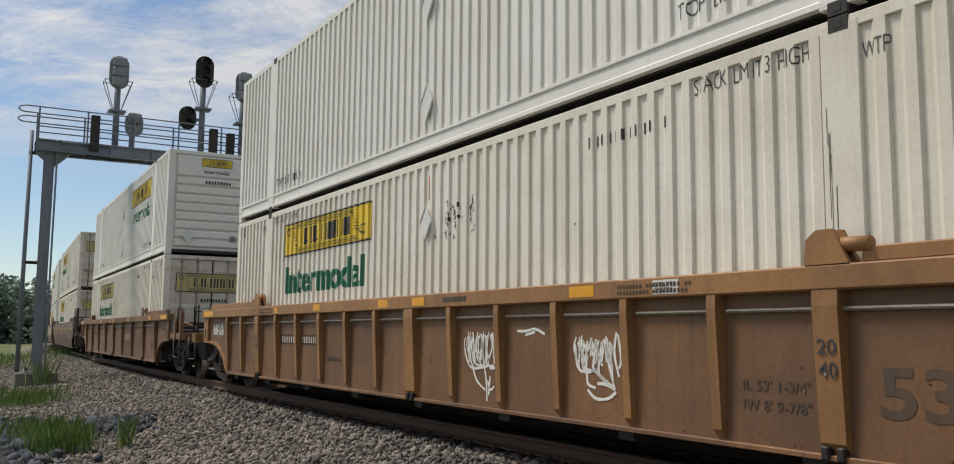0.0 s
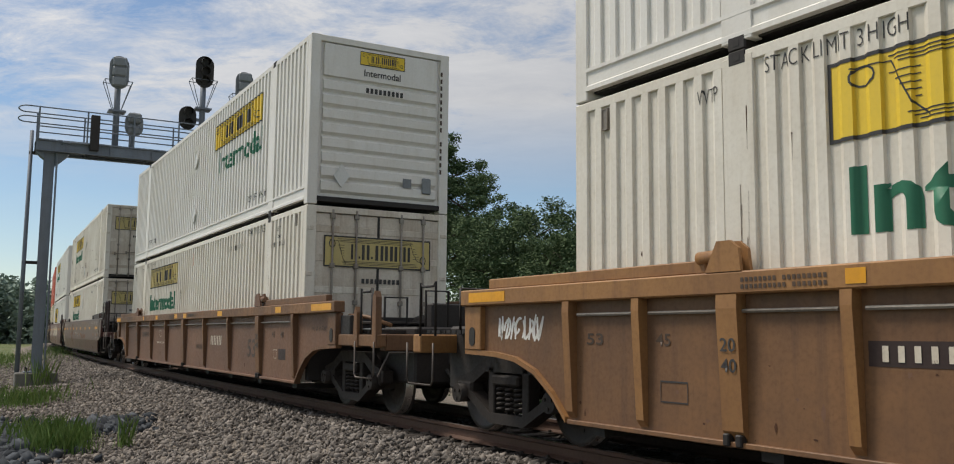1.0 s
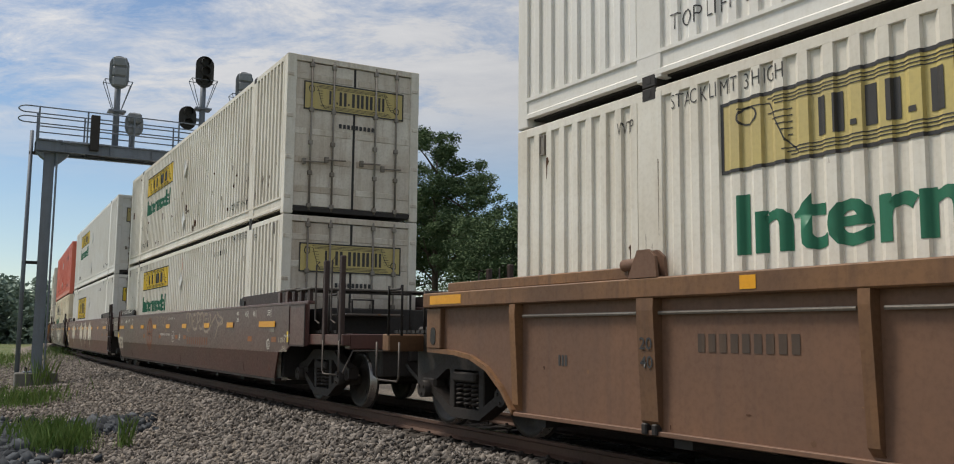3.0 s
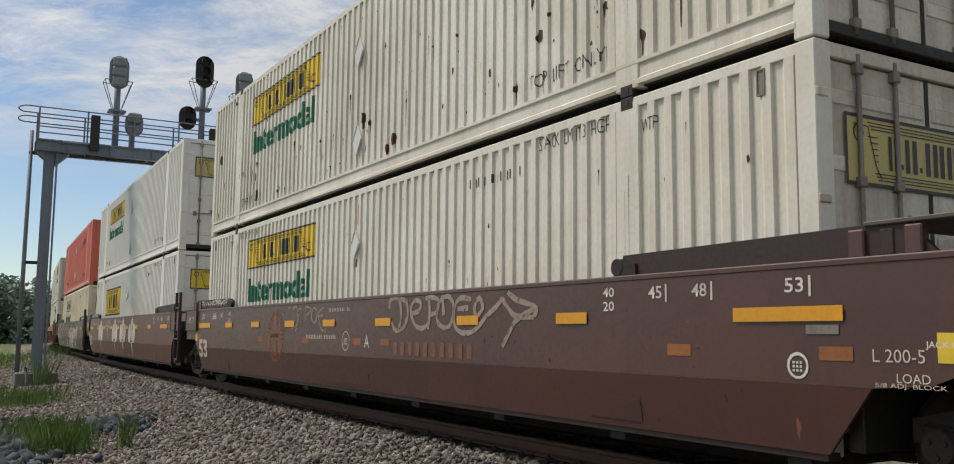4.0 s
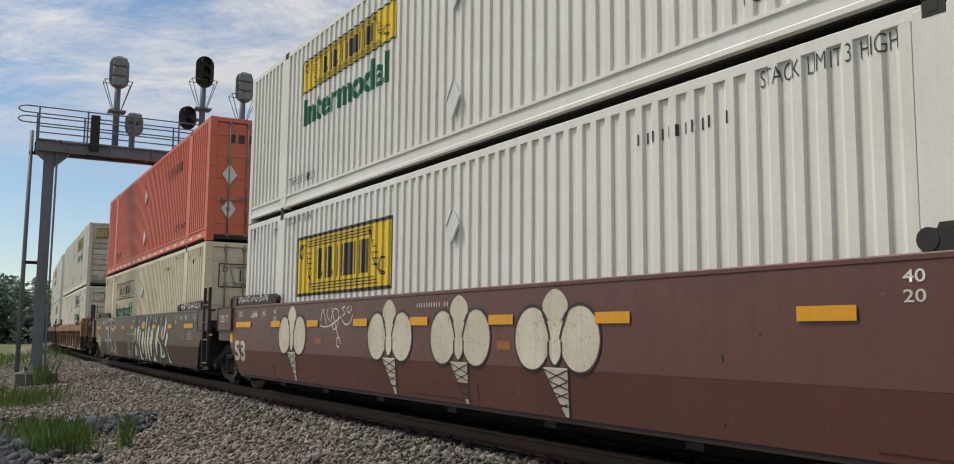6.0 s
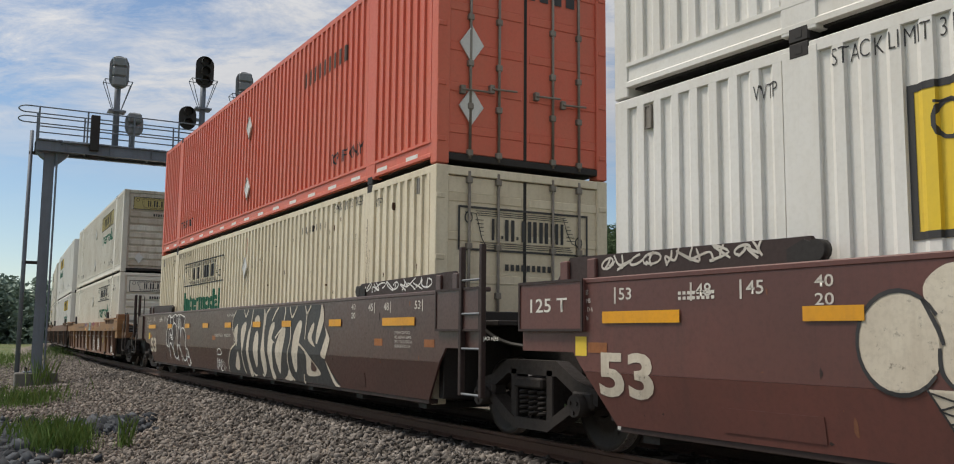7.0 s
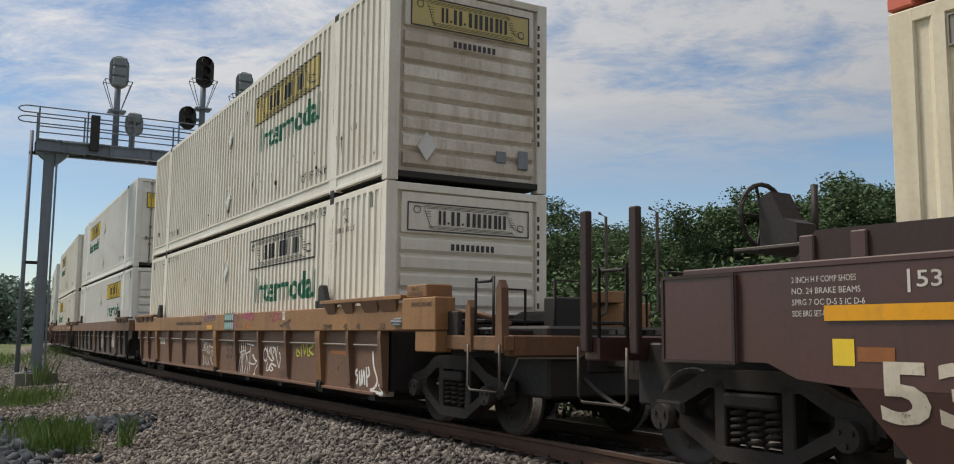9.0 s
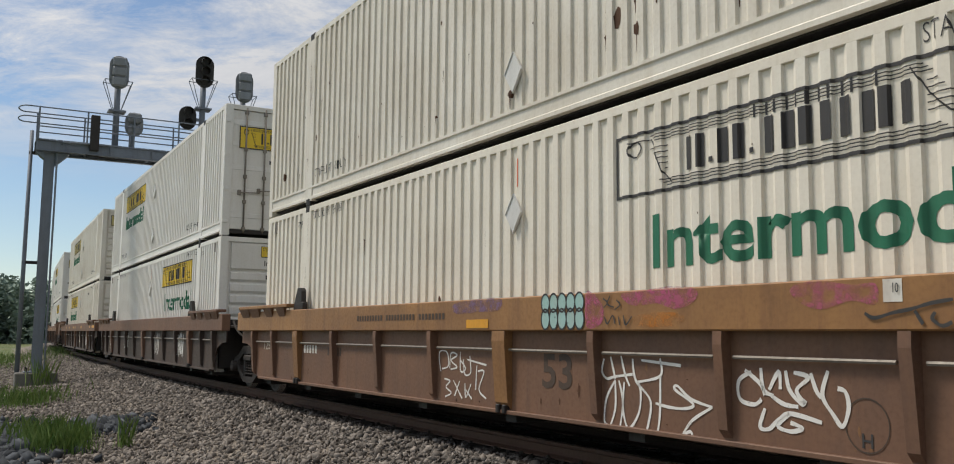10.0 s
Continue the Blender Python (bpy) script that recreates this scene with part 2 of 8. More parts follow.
def ground_material():
    m, nt, b = mat_new("gravel_and_grass")
    tc = nt.nodes.new("ShaderNodeTexCoord")
    vor = nt.nodes.new("ShaderNodeTexVoronoi"); vor.inputs["Scale"].default_value = 17.0
    nt.links.new(tc.outputs["Object"], vor.inputs["Vector"])
    grey = blend(nt, vor.outputs["Color"], (0.10, 0.085, 0.07), (0.30, 0.26, 0.22))
    dirt = noise_node(nt, 0.7, 6)
    stone = blend(nt, ramp(nt, dirt, 0.4, 0.7, 0, 0.5), grey, (0.15, 0.115, 0.085))
    blade = noise_node(nt, 9.0, 7, 0.7)
    patch = noise_node(nt, 0.25, 5, 0.6, seed=5.0)
    lawn = blend(nt, ramp(nt, blade, 0.3, 0.7), (0.045, 0.075, 0.022), (0.13, 0.16, 0.05))
    lawn = blend(nt, ramp(nt, patch, 0.45, 0.7, 0, 0.7), lawn, (0.17, 0.15, 0.07))
    # oily track bed, plus the train's shade painted on the ground beyond it
    oil_shade = nt.nodes.new("ShaderNodeAttribute"); oil_shade.attribute_name = "oil_shade"
    stone = blend(nt, oil_shade.outputs["Fac"], stone, (0.045, 0.038, 0.032))
    at = nt.nodes.new("ShaderNodeAttribute"); at.attribute_name = "turf"
    edge = nt.nodes.new("ShaderNodeMath"); edge.operation = "ADD"
    nt.links.new(at.outputs["Fac"], edge.inputs[0])
    nt.links.new(ramp(nt, noise_node(nt, 1.3, 6, 0.65, seed=2.0), 0.3, 0.7, -0.3, 0.3), edge.inputs[1])
    nt.links.new(blend(nt, ramp(nt, edge.outputs[0], 0.45, 0.6), stone, lawn), b.inputs["Base Color"])
    b.inputs["Roughness"].default_value = 0.95
    bump(nt, b, vor.outputs["Distance"], 0.9, 0.05)
    return m


def varied(name, c1, c2, rough=0.9, island=True, trans=0.0):
    m, nt, b = mat_new(name)
    g = nt.nodes.new("ShaderNodeNewGeometry")
    src = g.outputs["Random Per Island"]
    c = blend(nt, src, c1, c2)
    c = blend(nt, ramp(nt, noise_node(nt, 3.0, 4), 0.35, 0.7, 0, 0.45), c, tuple(v * 0.6 for v in c1))
    nt.links.new(c, b.inputs["Base Color"])
    b.inputs["Roughness"].default_value = rough
    b.inputs["Specular IOR Level"].default_value = 0.25
    if trans:
        b.inputs["Transmission Weight"].default_value = 0.0
        b.inputs["Subsurface Weight"].default_value = 0.0
    return m


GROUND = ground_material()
STONE = varied("ballast_stone", (0.070, 0.061, 0.055), (0.31, 0.275, 0.245))
RIPRAP = varied("blue_grey_rock", (0.018, 0.022, 0.028), (0.095, 0.105, 0.120))
LEAF = varied("leaf", (0.052, 0.095, 0.045), (0.155, 0.205, 0.095), 0.9)
# paler and bluer than LEAF: distance haze painted into the colour
HAZED_LEAF = varied("distant_hazed_leaf", (0.15, 0.21, 0.18), (0.26, 0.32, 0.25), 0.8)
BLADE = varied("grass_blade", (0.075, 0.15, 0.030), (0.21, 0.28, 0.085), 0.7)
BARK = paint("bark", (0.11, 0.085, 0.065), (0.05, 0.04, 0.03), 0.7, 0.9, streak=False, relief=0.6)
# oily stone, darkened further to hold the shade under the train
DARK_STONE = varied("oily_shaded_stone", (0.035, 0.030, 0.026), (0.16, 0.14, 0.12))
TIE = paint("weathered_tie", (0.060, 0.047, 0.038), (0.035, 0.029, 0.024), 0.7, 0.9, streak=False, relief=0.5)

# ---- mesh helpers ----
def part(name, bm, material, parent=None, label=""):
    """Links a bmesh as one mesh object, under a thing or a part."""
    me = bpy.data.meshes.new(name)
    bm.to_mesh(me)
    bm.free()
    return part_mesh(name, me, material, parent, label)


def part_mesh(name, me, material, parent=None, label="", at=None):
    if material and not me.materials:
        me.materials.append(material)
    ob = new(name, me)
    if parent:
        ob.parent = parent
    if at:
        ob.matrix_basis = at
    if label:
        ob["label"] = label
    return ob


def box(bm, x0, x1, y0, y1, z0, z1, bevel=0.0):
    vs = [bm.verts.new((x, y, z)) for z in (z0, z1) for y in (y0, y1) for x in (x0, x1)]
    fs = [bm.faces.new([vs[i] for i in q]) for q in
          ((0, 2, 3, 1), (4, 5, 7, 6), (0, 1, 5, 4), (2, 6, 7, 3), (0, 4, 6, 2), (1, 3, 7, 5))]
    if bevel:
        edges = {e for f in fs for e in f.edges}
        bmesh.ops.bevel(bm, geom=list(edges), offset=bevel, segments=1, affect="EDGES")
    return bm


def prism(bm, pts, y0, y1):
    """A polygon in x and z, swept from y0 to y1."""
    n = len(pts)
    a = [bm.verts.new((x, y0, z)) for x, z in pts]
    b = [bm.verts.new((x, y1, z)) for x, z in pts]
    bm.faces.new(a), bm.faces.new(b[::-1])
    for i in range(n):
        j = (i + 1) % n
        bm.faces.new((a[j], a[i], b[i], b[j]))
    bmesh.ops.recalc_face_normals(bm, faces=bm.faces)
    return bm


def rod(bm, pts, r, sides=7, closed=False):
    """A round bar along a line of points."""
    pts = [Vector(p) for p in pts]
    rings = []
    for i, p in enumerate(pts):
        a = pts[max(i - 1, 0)] if not closed else pts[i - 1]
        b = pts[min(i + 1, len(pts) - 1)] if not closed else pts[(i + 1) % len(pts)]
        d = (b - a).normalized()
        u = d.cross(Vector((0, 0, 1)) if abs(d.z) < 0.9 else Vector((1, 0, 0))).normalized()
        w = d.cross(u)
        rr = r[i] if isinstance(r, (list, tuple)) else r
        rings.append([bm.verts.new(p + (u * math.cos(t) + w * math.sin(t)) * rr)
                      for t in (2 * math.pi * k / sides for k in range(sides))])
    m = len(rings)
    for i in range(m if closed else m - 1):
        A, B = rings[i], rings[(i + 1) % m]
        for k in range(sides):
            f = bm.faces.new((A[k], A[(k + 1) % sides], B[(k + 1) % sides], B[k]))
            f.smooth = sides > 6
    if not closed:
        bm.faces.new(rings[0][::-1]), bm.faces.new(rings[-1])
    return bm


def disc_y(bm, x, z, y0, y1, r, sides=20):
    """A drum whose axis runs along y."""
    return rod(bm, [(x, y0, z), (x, y1, z)], r, sides)


def B():
    return bmesh.new()


def thing(name, label, category, group="", m=None):
    ob = new(name)
    ob.empty_display_size = 0.2
    if m is not None:
        ob.matrix_basis = m
    return tagged(ob, label, category, group)


def soup(name, verts, faces, material, parent=None):
    me = bpy.data.meshes.new(name)
    verts, faces = np.asarray(verts, np.float32), np.asarray(faces, np.int32)
    k = faces.shape[1]
    me.vertices.add(len(verts)), me.loops.add(faces.size), me.polygons.add(len(faces))
    me.vertices.foreach_set("co", verts.ravel())
    me.loops.foreach_set("vertex_index", faces.ravel())
    me.polygons.foreach_set("loop_start", np.arange(0, faces.size, k, dtype=np.int32))
    me.polygons.foreach_set("loop_total", np.full(len(faces), k, np.int32))
    me.update(calc_edges=True)
    me.validate()
    return part_mesh(name, me, material, parent)


# ---- ground ----
def build_ground():
    radii = list(np.geomspace(1.0, 45.0, 120)) + list(np.geomspace(48.0, 3000.0, 46))
    turns = 360
    vs, fs, turf = [(0.0, 0.0, ground_z(aside_of(0, 0)))], [], [0.0]

    def grass(x, y, l):
        edge = np.interp(x * ALONG.x + y * ALONG.y, (0, 17, 27, 60), (7.5, 6.0, 4.1, 3.7))
        g = np.interp(-l - edge, (-3000, -20, -14, -0.3, 0.9, 3000), (1, 1, 0.3, 0.1, 1, 1))
        return float(g)
    for r in radii:
        for k in range(turns):
            a = 2 * math.pi * k / turns
            x, y = r * math.cos(a), r * math.sin(a)
            l = aside_of(x, y)
            z = ground_z(l) + 0.03 * noise.noise((x * 0.5, y * 0.5, 0.0)) * min(1.0, abs(l) / 4)
            vs.append((x, y, z))
            turf.append(grass(x, y, l))
    for k in range(turns):
        fs.append((0, 1 + k, 1 + (k + 1) % turns))
    quads = []
    for i in range(len(radii) - 1):
        o, p = 1 + i * turns, 1 + (i + 1) * turns
        for k in range(turns):
            j = (k + 1) % turns
            quads.append((o + k, p + k, p + j, o + j))
    me = bpy.data.meshes.new("ground")
    me.from_pydata(vs, [], fs + quads)
    at = me.attributes.new("turf", "FLOAT", "POINT")
    at.data.foreach_set("value", turf)
    ol = me.attributes.new("oil_shade", "FLOAT", "POINT")
    # oil near the rails; out to 6 m behind, painted shade of the train
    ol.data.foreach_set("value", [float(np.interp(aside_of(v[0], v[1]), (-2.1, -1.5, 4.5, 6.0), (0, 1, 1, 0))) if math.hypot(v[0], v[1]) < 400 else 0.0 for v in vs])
    for p in me.polygons:
        p.use_smooth = True
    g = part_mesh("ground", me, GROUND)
    tagged(g, "grey-brown gravel trackside ground with grassy verges", "ground", kind="structure")


build_ground()


def scatter(name, material, count, spots, lo, hi, sink=0.25, thin=0.35):
    """Loose stones: angular eight-cornered lumps set down on the ground. spots(n) gives x, y, z."""
    rng = np.random.default_rng(7)
    x, y, z = spots(count, rng)
    n = len(x)
    cube = np.array([[i, j, k] for k in (-1, 1) for j in (-1, 1) for i in (-1, 1)], float)
    size = lo + (hi - lo) * rng.random(n) ** 1.8
    v = cube[None] * (0.35 + 0.75 * rng.random((n, 8, 3)))
    v *= (thin + (1.3 - thin) * rng.random((n, 1, 3)))
    q = rng.normal(size=(n, 4)); q /= np.linalg.norm(q, axis=1, keepdims=True)
    a, b, c, d = q.T
    R = np.stack([1 - 2 * (c * c + d * d), 2 * (b * c - a * d), 2 * (b * d + a * c),
                  2 * (b * c + a * d), 1 - 2 * (b * b + d * d), 2 * (c * d - a * b),
                  2 * (b * d - a * c), 2 * (c * d + a * b), 1 - 2 * (b * b + c * c)], 1).reshape(n, 3, 3)
    v = np.einsum("nij,nkj->nki", R, v) * size[:, None, None] * 0.5
    v += np.stack([x, y, z + size * sink], 1)[:, None]
    tri = np.array([(0, 2, 3), (0, 3, 1), (4, 5, 7), (4, 7, 6), (0, 1, 5), (0, 5, 4),
                    (2, 6, 7), (2, 7, 3), (0, 4, 6), (0, 6, 2), (1, 3, 7), (1, 7, 5)])
    f = (np.arange(n)[:, None, None] * 8 + tri[None]).reshape(-1, 3)
    return soup(name, v.reshape(-1, 3), f, material)


def ballast_spots(n, rng):
    s = 4.0 + 52.0 * rng.random(n) ** 1.7
    l = -1.0 - 7.6 * rng.random(n) ** 1.05
    out = [track_at(a, b) for a, b in zip(s, l)]
    x, y = np.array([o[0] for o in out]), np.array([o[1] for o in out])
    return x, y, np.array([ground_z(b) for b in l])


def near_spots(n, rng):
    s = -9.0 + 14.0 * rng.random(n)
    l = -1.0 - 7.6 * rng.random(n)
    out = [track_at(a, b) for a, b in zip(s, l)]
    return np.array([o[0] for o in out]), np.array([o[1] for o in out]), np.array([ground_z(b) for b in l])


# dark stones run past the far ties, where they paint in the train's shade
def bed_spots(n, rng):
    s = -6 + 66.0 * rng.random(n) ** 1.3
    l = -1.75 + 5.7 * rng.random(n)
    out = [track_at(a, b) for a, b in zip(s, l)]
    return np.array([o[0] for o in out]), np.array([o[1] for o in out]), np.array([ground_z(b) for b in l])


def riprap_spots(n, rng):
    h = 2 * n // 3
    y = np.concatenate([rng.normal(14.9, 1.3, h), rng.normal(16.8, 0.5, n - h)])
    x = np.concatenate([-0.505 * y[:h] + rng.normal(0, 0.42, h), -0.40 * y[h:] + rng.normal(0, 0.4, n - h)])
    return x, y, np.array([ground_z(aside_of(a, b)) for a, b in zip(x, y)])


tagged(scatter("ballast", STONE, 112000, ballast_spots, 0.028, 0.095, 0.2, 0.14), "grey-brown crushed stone ballast beside the rails", "gravel", kind="stuff")
tagged(scatter("loose_ballast", STONE, 14000, near_spots, 0.028, 0.095, 0.2, 0.14), "loose grey-brown crushed stone beside the rails", "gravel", kind="stuff")
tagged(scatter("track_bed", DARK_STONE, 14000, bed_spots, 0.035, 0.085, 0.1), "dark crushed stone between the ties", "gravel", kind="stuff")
tagged(scatter("riprap", RIPRAP, 2600, riprap_spots, 0.08, 0.28, 0.12, 0.16), "heap of blue-grey broken rocks beside the gravel", "rocks", kind="stuff")


# ---- track ----
def build_track():
    track = tagged(new("track"), "rusty railway track on wooden ties in ballast", "railway track", kind="structure")
    prof = [(-0.07, -0.17), (0.07, -0.17), (0.07, -0.155), (0.012, -0.13), (0.012, -0.05), (0.036, -0.038), (0.036, -0.004),
            (0.028, 0.0), (-0.028, 0.0), (-0.036, -0.004), (-0.036, -0.038), (-0.012, -0.05), (-0.012, -0.13), (-0.07, -0.155)]
    for side in (-0.755, 0.755):
        bm, rings = B(), []
        for i in range(-12, 131):
            s = i * 1.25
            ring = []
            for u, z in prof:
                x, y, h = track_at(s, side + u)
                ring.append(bm.verts.new((x, y, z)))
            rings.append(ring)
        for A, C in zip(rings, rings[1:]):
            for k in range(len(prof)):
                j = (k + 1) % len(prof)
                f = bm.faces.new((A[k], A[j], C[j], C[k]))
                f.material_index = 1 if k == 7 else 0
        bmesh.ops.recalc_face_normals(bm, faces=bm.faces)
        ob = part("rail", bm, RAILSIDE, track, "worn steel rail with rusty sides and bright head")
        ob.data.materials.append(TREAD)
    bm = B()
    box(bm, -0.115, 0.115, -1.3, 1.3, -0.36, -0.185, 0.012)
    for side in (-0.755, 0.755):
        box(bm, -0.09, 0.09, side - 0.17, side + 0.17, -0.187, -0.168)
        for k in (-0.1, 0.1):
            box(bm, -0.05, -0.02, side + k - 0.015, side + k + 0.015, -0.17, -0.14)
    me = bpy.data.meshes.new("tie")
    bm.to_mesh(me); bm.free()
    for i in range(-10, 170):
        x, y, h = track_at(i * 0.53)
        part_mesh("tie", me, TIE, track, at=pose(x, y, 0.012 * math.sin(i * 7.3), 0, 0, math.degrees(h) + 90 + 1.2 * math.sin(i * 3.7)))


# ---- signal bridge over the track ----
def build_signal_bridge():
    base = Vector((-14.36, 30.0, -0.68))
    turn = math.degrees(HEAD) - 2.3
    br = thing("signal_bridge", "grey steel cantilever signal bridge with railed walkway over the track", "signal bridge",
               m=pose(base.x, base.y, 0, 0, 0, turn))
    # local x runs over the track, y away from the camera; z is the world's
    bm = B(); box(bm, -0.48, 0.76, -0.5, 0.5, -1.1, -0.22, 0.03)
    part("footing", bm, CONCRETE, br, "stained concrete footing block")
    bm = B()
    sect = [(0.14 + 0.68 * a, 0.68 * b) for a, b in [(-0.23, -0.22), (0.23, -0.22), (0.23, -0.19), (0.03, -0.19), (0.03, 0.19), (0.23, 0.19), (0.23, 0.22), (-0.23, 0.22), (-0.23, 0.19), (-0.03, 0.19), (-0.03, -0.19), (-0.23, -0.19)]]
    rings = [[bm.verts.new((x, y, z)) for x, y in sect] for z in (-0.2, 7.3)]
    bm.faces.new(rings[0]), bm.faces.new(rings[1])
    for i in range(12):
        bm.faces.new((rings[0][i - 1], rings[0][i], rings[1][i], rings[1][i - 1]))
    bmesh.ops.recalc_face_normals(bm, faces=bm.faces)
    part("mast", bm, BRIDGE, br)
    bm = B(); box(bm, -0.24, 0.52, -0.36, 0.36, -0.22, -0.18, 0.01)
    part("base_plate", bm, BRIDGE, br)
    for x in (-0.16, 0.44):
        for y in (-0.28, 0.28):
            bm = B(); rod(bm, [(x, y, -0.2), (x, y, -0.05)], 0.03, 6)
            part("anchor_bolt", bm, STEEL, br)
    LEN = 11.6
    for y in (-0.42, 0.42):
        bm = B()
        box(bm, -0.3, LEN, y - 0.012, y + 0.012, 6.98, 7.32)
        for z in (6.965, 7.31):
            box(bm, -0.3, LEN, y - 0.09, y + 0.09, z, z + 0.025)
        for k in range(9):
            box(bm, 0.6 + k * 1.35, 0.62 + k * 1.35, y - 0.08, y + 0.08, 6.99, 7.31)
        part("girder", bm, BRIDGE, br, "grey steel plate girder")
    for k in range(12):
        bm = B(); box(bm, 0.2 + k, 0.28 + k, -0.41, 0.41, 7.03, 7.13)
        part("cross_tie", bm, BRIDGE, br)
    bm = B(); prism(bm, [(0.30, 6.52), (0.30, 6.965), (0.75, 6.965)], -0.2, 0.2)
    part("knee_brace", bm, BRIDGE, br)
    bm = B(); prism(bm, [(-0.02, 6.965), (-0.02, 6.75), (-0.28, 6.965)], -0.2, 0.2)
    part("knee_brace", bm, BRIDGE, br)
    bm = B()
    for k in range(58):
        box(bm, -0.3 + k * 0.205, -0.12 + k * 0.205, -0.5, 0.5, 7.335, 7.36)
    part("walkway_deck", bm, BRIDGE, br, "grey steel walkway grating")
    for y in (-0.5, 0.5):
        for z in (7.76, 8.06, 8.40):
            bm = B(); rod(bm, [(-0.6 if z > 8 else -0.25, y, z), (LEN, y, z)], 0.022, 6)
            part("handrail", bm, BRIDGE, br)
        for k in range(9):
            x = -0.25 + k * 1.47
            bm = B(); rod(bm, [(x, y, 7.33), (x, y, 8.41)], 0.03, 6)
            part("rail_post", bm, BRIDGE, br)
    for z in (8.06, 8.40):
        bm = B(); rod(bm, [(-0.6 - 0.25 * math.sin(a), 0.5 * math.cos(a), z)
                           for a in np.linspace(0, math.pi, 9)], 0.022, 6)
        part("rail_end", bm, BRIDGE, br)
    for x, z1 in ((1.45, 8.3), (5.35, 8.3), (5.95, 8.2), (10.5, 8.3)):
        bm = B(); box(bm, x - 0.14, x + 0.14, -0.62, -0.4, 7.1, z1, 0.02)
        part("junction_cabinet", bm, STEEL, br, "dark grey junction cabinet")
    bm = B(); rod(bm, [(0.36, -0.25, -0.3), (0.36, -0.25, 7.0), (0.5, -0.5, 7.3), (1.9, -0.55, 7.32)], 0.035, 6)
    part("conduit", bm, BRIDGE, br)
    bm = B(); rod(bm, [(1.2, -0.45, 6.95), (2.2, -0.45, 6.90), (3.0, -0.45, 6.87), (3.4, -0.45, 6.82), (3.8, -0.45, 6.88), (5.5, -0.45, 6.92)], 0.02, 5)
    part("cable", bm, BLACK, br)

    def head(x, y, z, w, h, black, facing):
        m = BLACK if black else GALV
        bm = B()
        pts = [(x + w / 2 * math.cos(a), z + (h - w) / 2 + w / 2 * math.sin(a)) for a in np.linspace(0, math.pi, 11)]
        pts += [(x + w / 2 * math.cos(a), z - (h - w) / 2 + w / 2 * math.sin(a)) for a in np.linspace(math.pi, 2 * math.pi, 11)]
        prism(bm, pts, y - 0.02, y + 0.02)
        hd = part("signal_head", bm, m, br, "black signal backboard" if black else "weathered grey signal back")
        n = 3 if h > 0.9 else 2
        for i in range(n):
            zz = z + (i - (n - 1) / 2) * (h - 0.35) / max(n - 1, 1) * 0.85
            if facing:
                bm = B(); disc_y(bm, x, zz, y - 0.06, y - 0.02, 0.13, 16)
                part("lens", bm, BLACK, hd, "dark unlit signal lens")
                bm = B()
                ring = [(x + 0.15 * math.cos(a), zz + 0.15 * math.sin(a)) for a in np.linspace(-0.5, math.pi + 0.5, 12)]
                for (xa, za), (xb, zb) in zip(ring, ring[1:]):
                    vs = [bm.verts.new(p) for p in ((xa, y - 0.02, za), (xb, y - 0.02, zb), (xb, y - 0.28, zb), (xa, y - 0.28, za))]
                    bm.faces.new(vs)
                part("hood", bm, BLACK, hd)
            else:
                bm = B(); box(bm, x - w * 0.36, x + w * 0.36, y - 0.2, y - 0.02, zz - 0.17, zz + 0.17, 0.05)
                part("lamp_housing", bm, GALV, hd)
        return hd

    def post(x, z1, y=0.0):
        bm = B(); rod(bm, [(x, y, 7.3), (x, y, z1)], [0.11, 0.10], 10)
        part("signal_post", bm, BRIDGE, br)
        bm = B(); rod(bm, [(x, y, 7.34), (x, y, 7.42)], 0.2, 10)
        part("post_flange", bm, BRIDGE, br)

    def cage(x, z, side):
        bm = B()
        for dx in (-0.45, 0.45):
            rod(bm, [(x + dx, -0.25, z + 0.55), (x + dx * 0.25, -0.1, z - 0.5)], 0.014, 5)
            rod(bm, [(x + dx, 0.3, z + 0.55), (x + dx * 0.25, 0.1, z - 0.5)], 0.014, 5)
        rod(bm, [(x - 0.45, -0.25, z + 0.55), (x + 0.45, -0.25, z + 0.55), (x + 0.45, 0.3, z + 0.55), (x - 0.45, 0.3, z + 0.55)], 0.016, 5, True)
        part("service_cage", bm, BRIDGE, br, "thin steel service cage")
        bm = B(); box(bm, x - 0.28, x + 0.28, -0.25, 0.25, z - 0.53, z - 0.47)
        part("service_step", bm, BRIDGE, br)

    for x, z, black, low in ((2.15, 9.98, False, (2.72, 8.22)), (5.03, 10.43, True, (4.5, 8.68)), (6.47, 10.06, False, None), (9.45, 10.55, True, (9.05, 9.02))):
        post(x, z + 0.1)
        head(x, -0.16, z, 0.64, 1.16, black, black)
        cage(x, z - 0.85, 0)
        if low:
            head(low[0], -0.16, low[1], 0.60, 0.84, black, black)
            bm = B()
            if black:
                box(bm, low[0], x, -0.05, 0.05, low[1] - 0.05, low[1] + 0.05)
            else:
                rod(bm, [(low[0], 0, 7.3), (low[0], 0, low[1])], 0.07, 8)
            part("bracket", bm, BRIDGE, br)
    # slender pole that stands beside the mast
    px, py = -0.02, 0.35
    pole = thing("utility_pole", "slender grey steel pole beside the signal mast", "pole",
                 m=br.matrix_basis @ pose(px - 0.38, py, 0))
    bm = B(); rod(bm, [(0, 0, -0.8), (0, 0, 7.75)], [0.075, 0.06], 8)
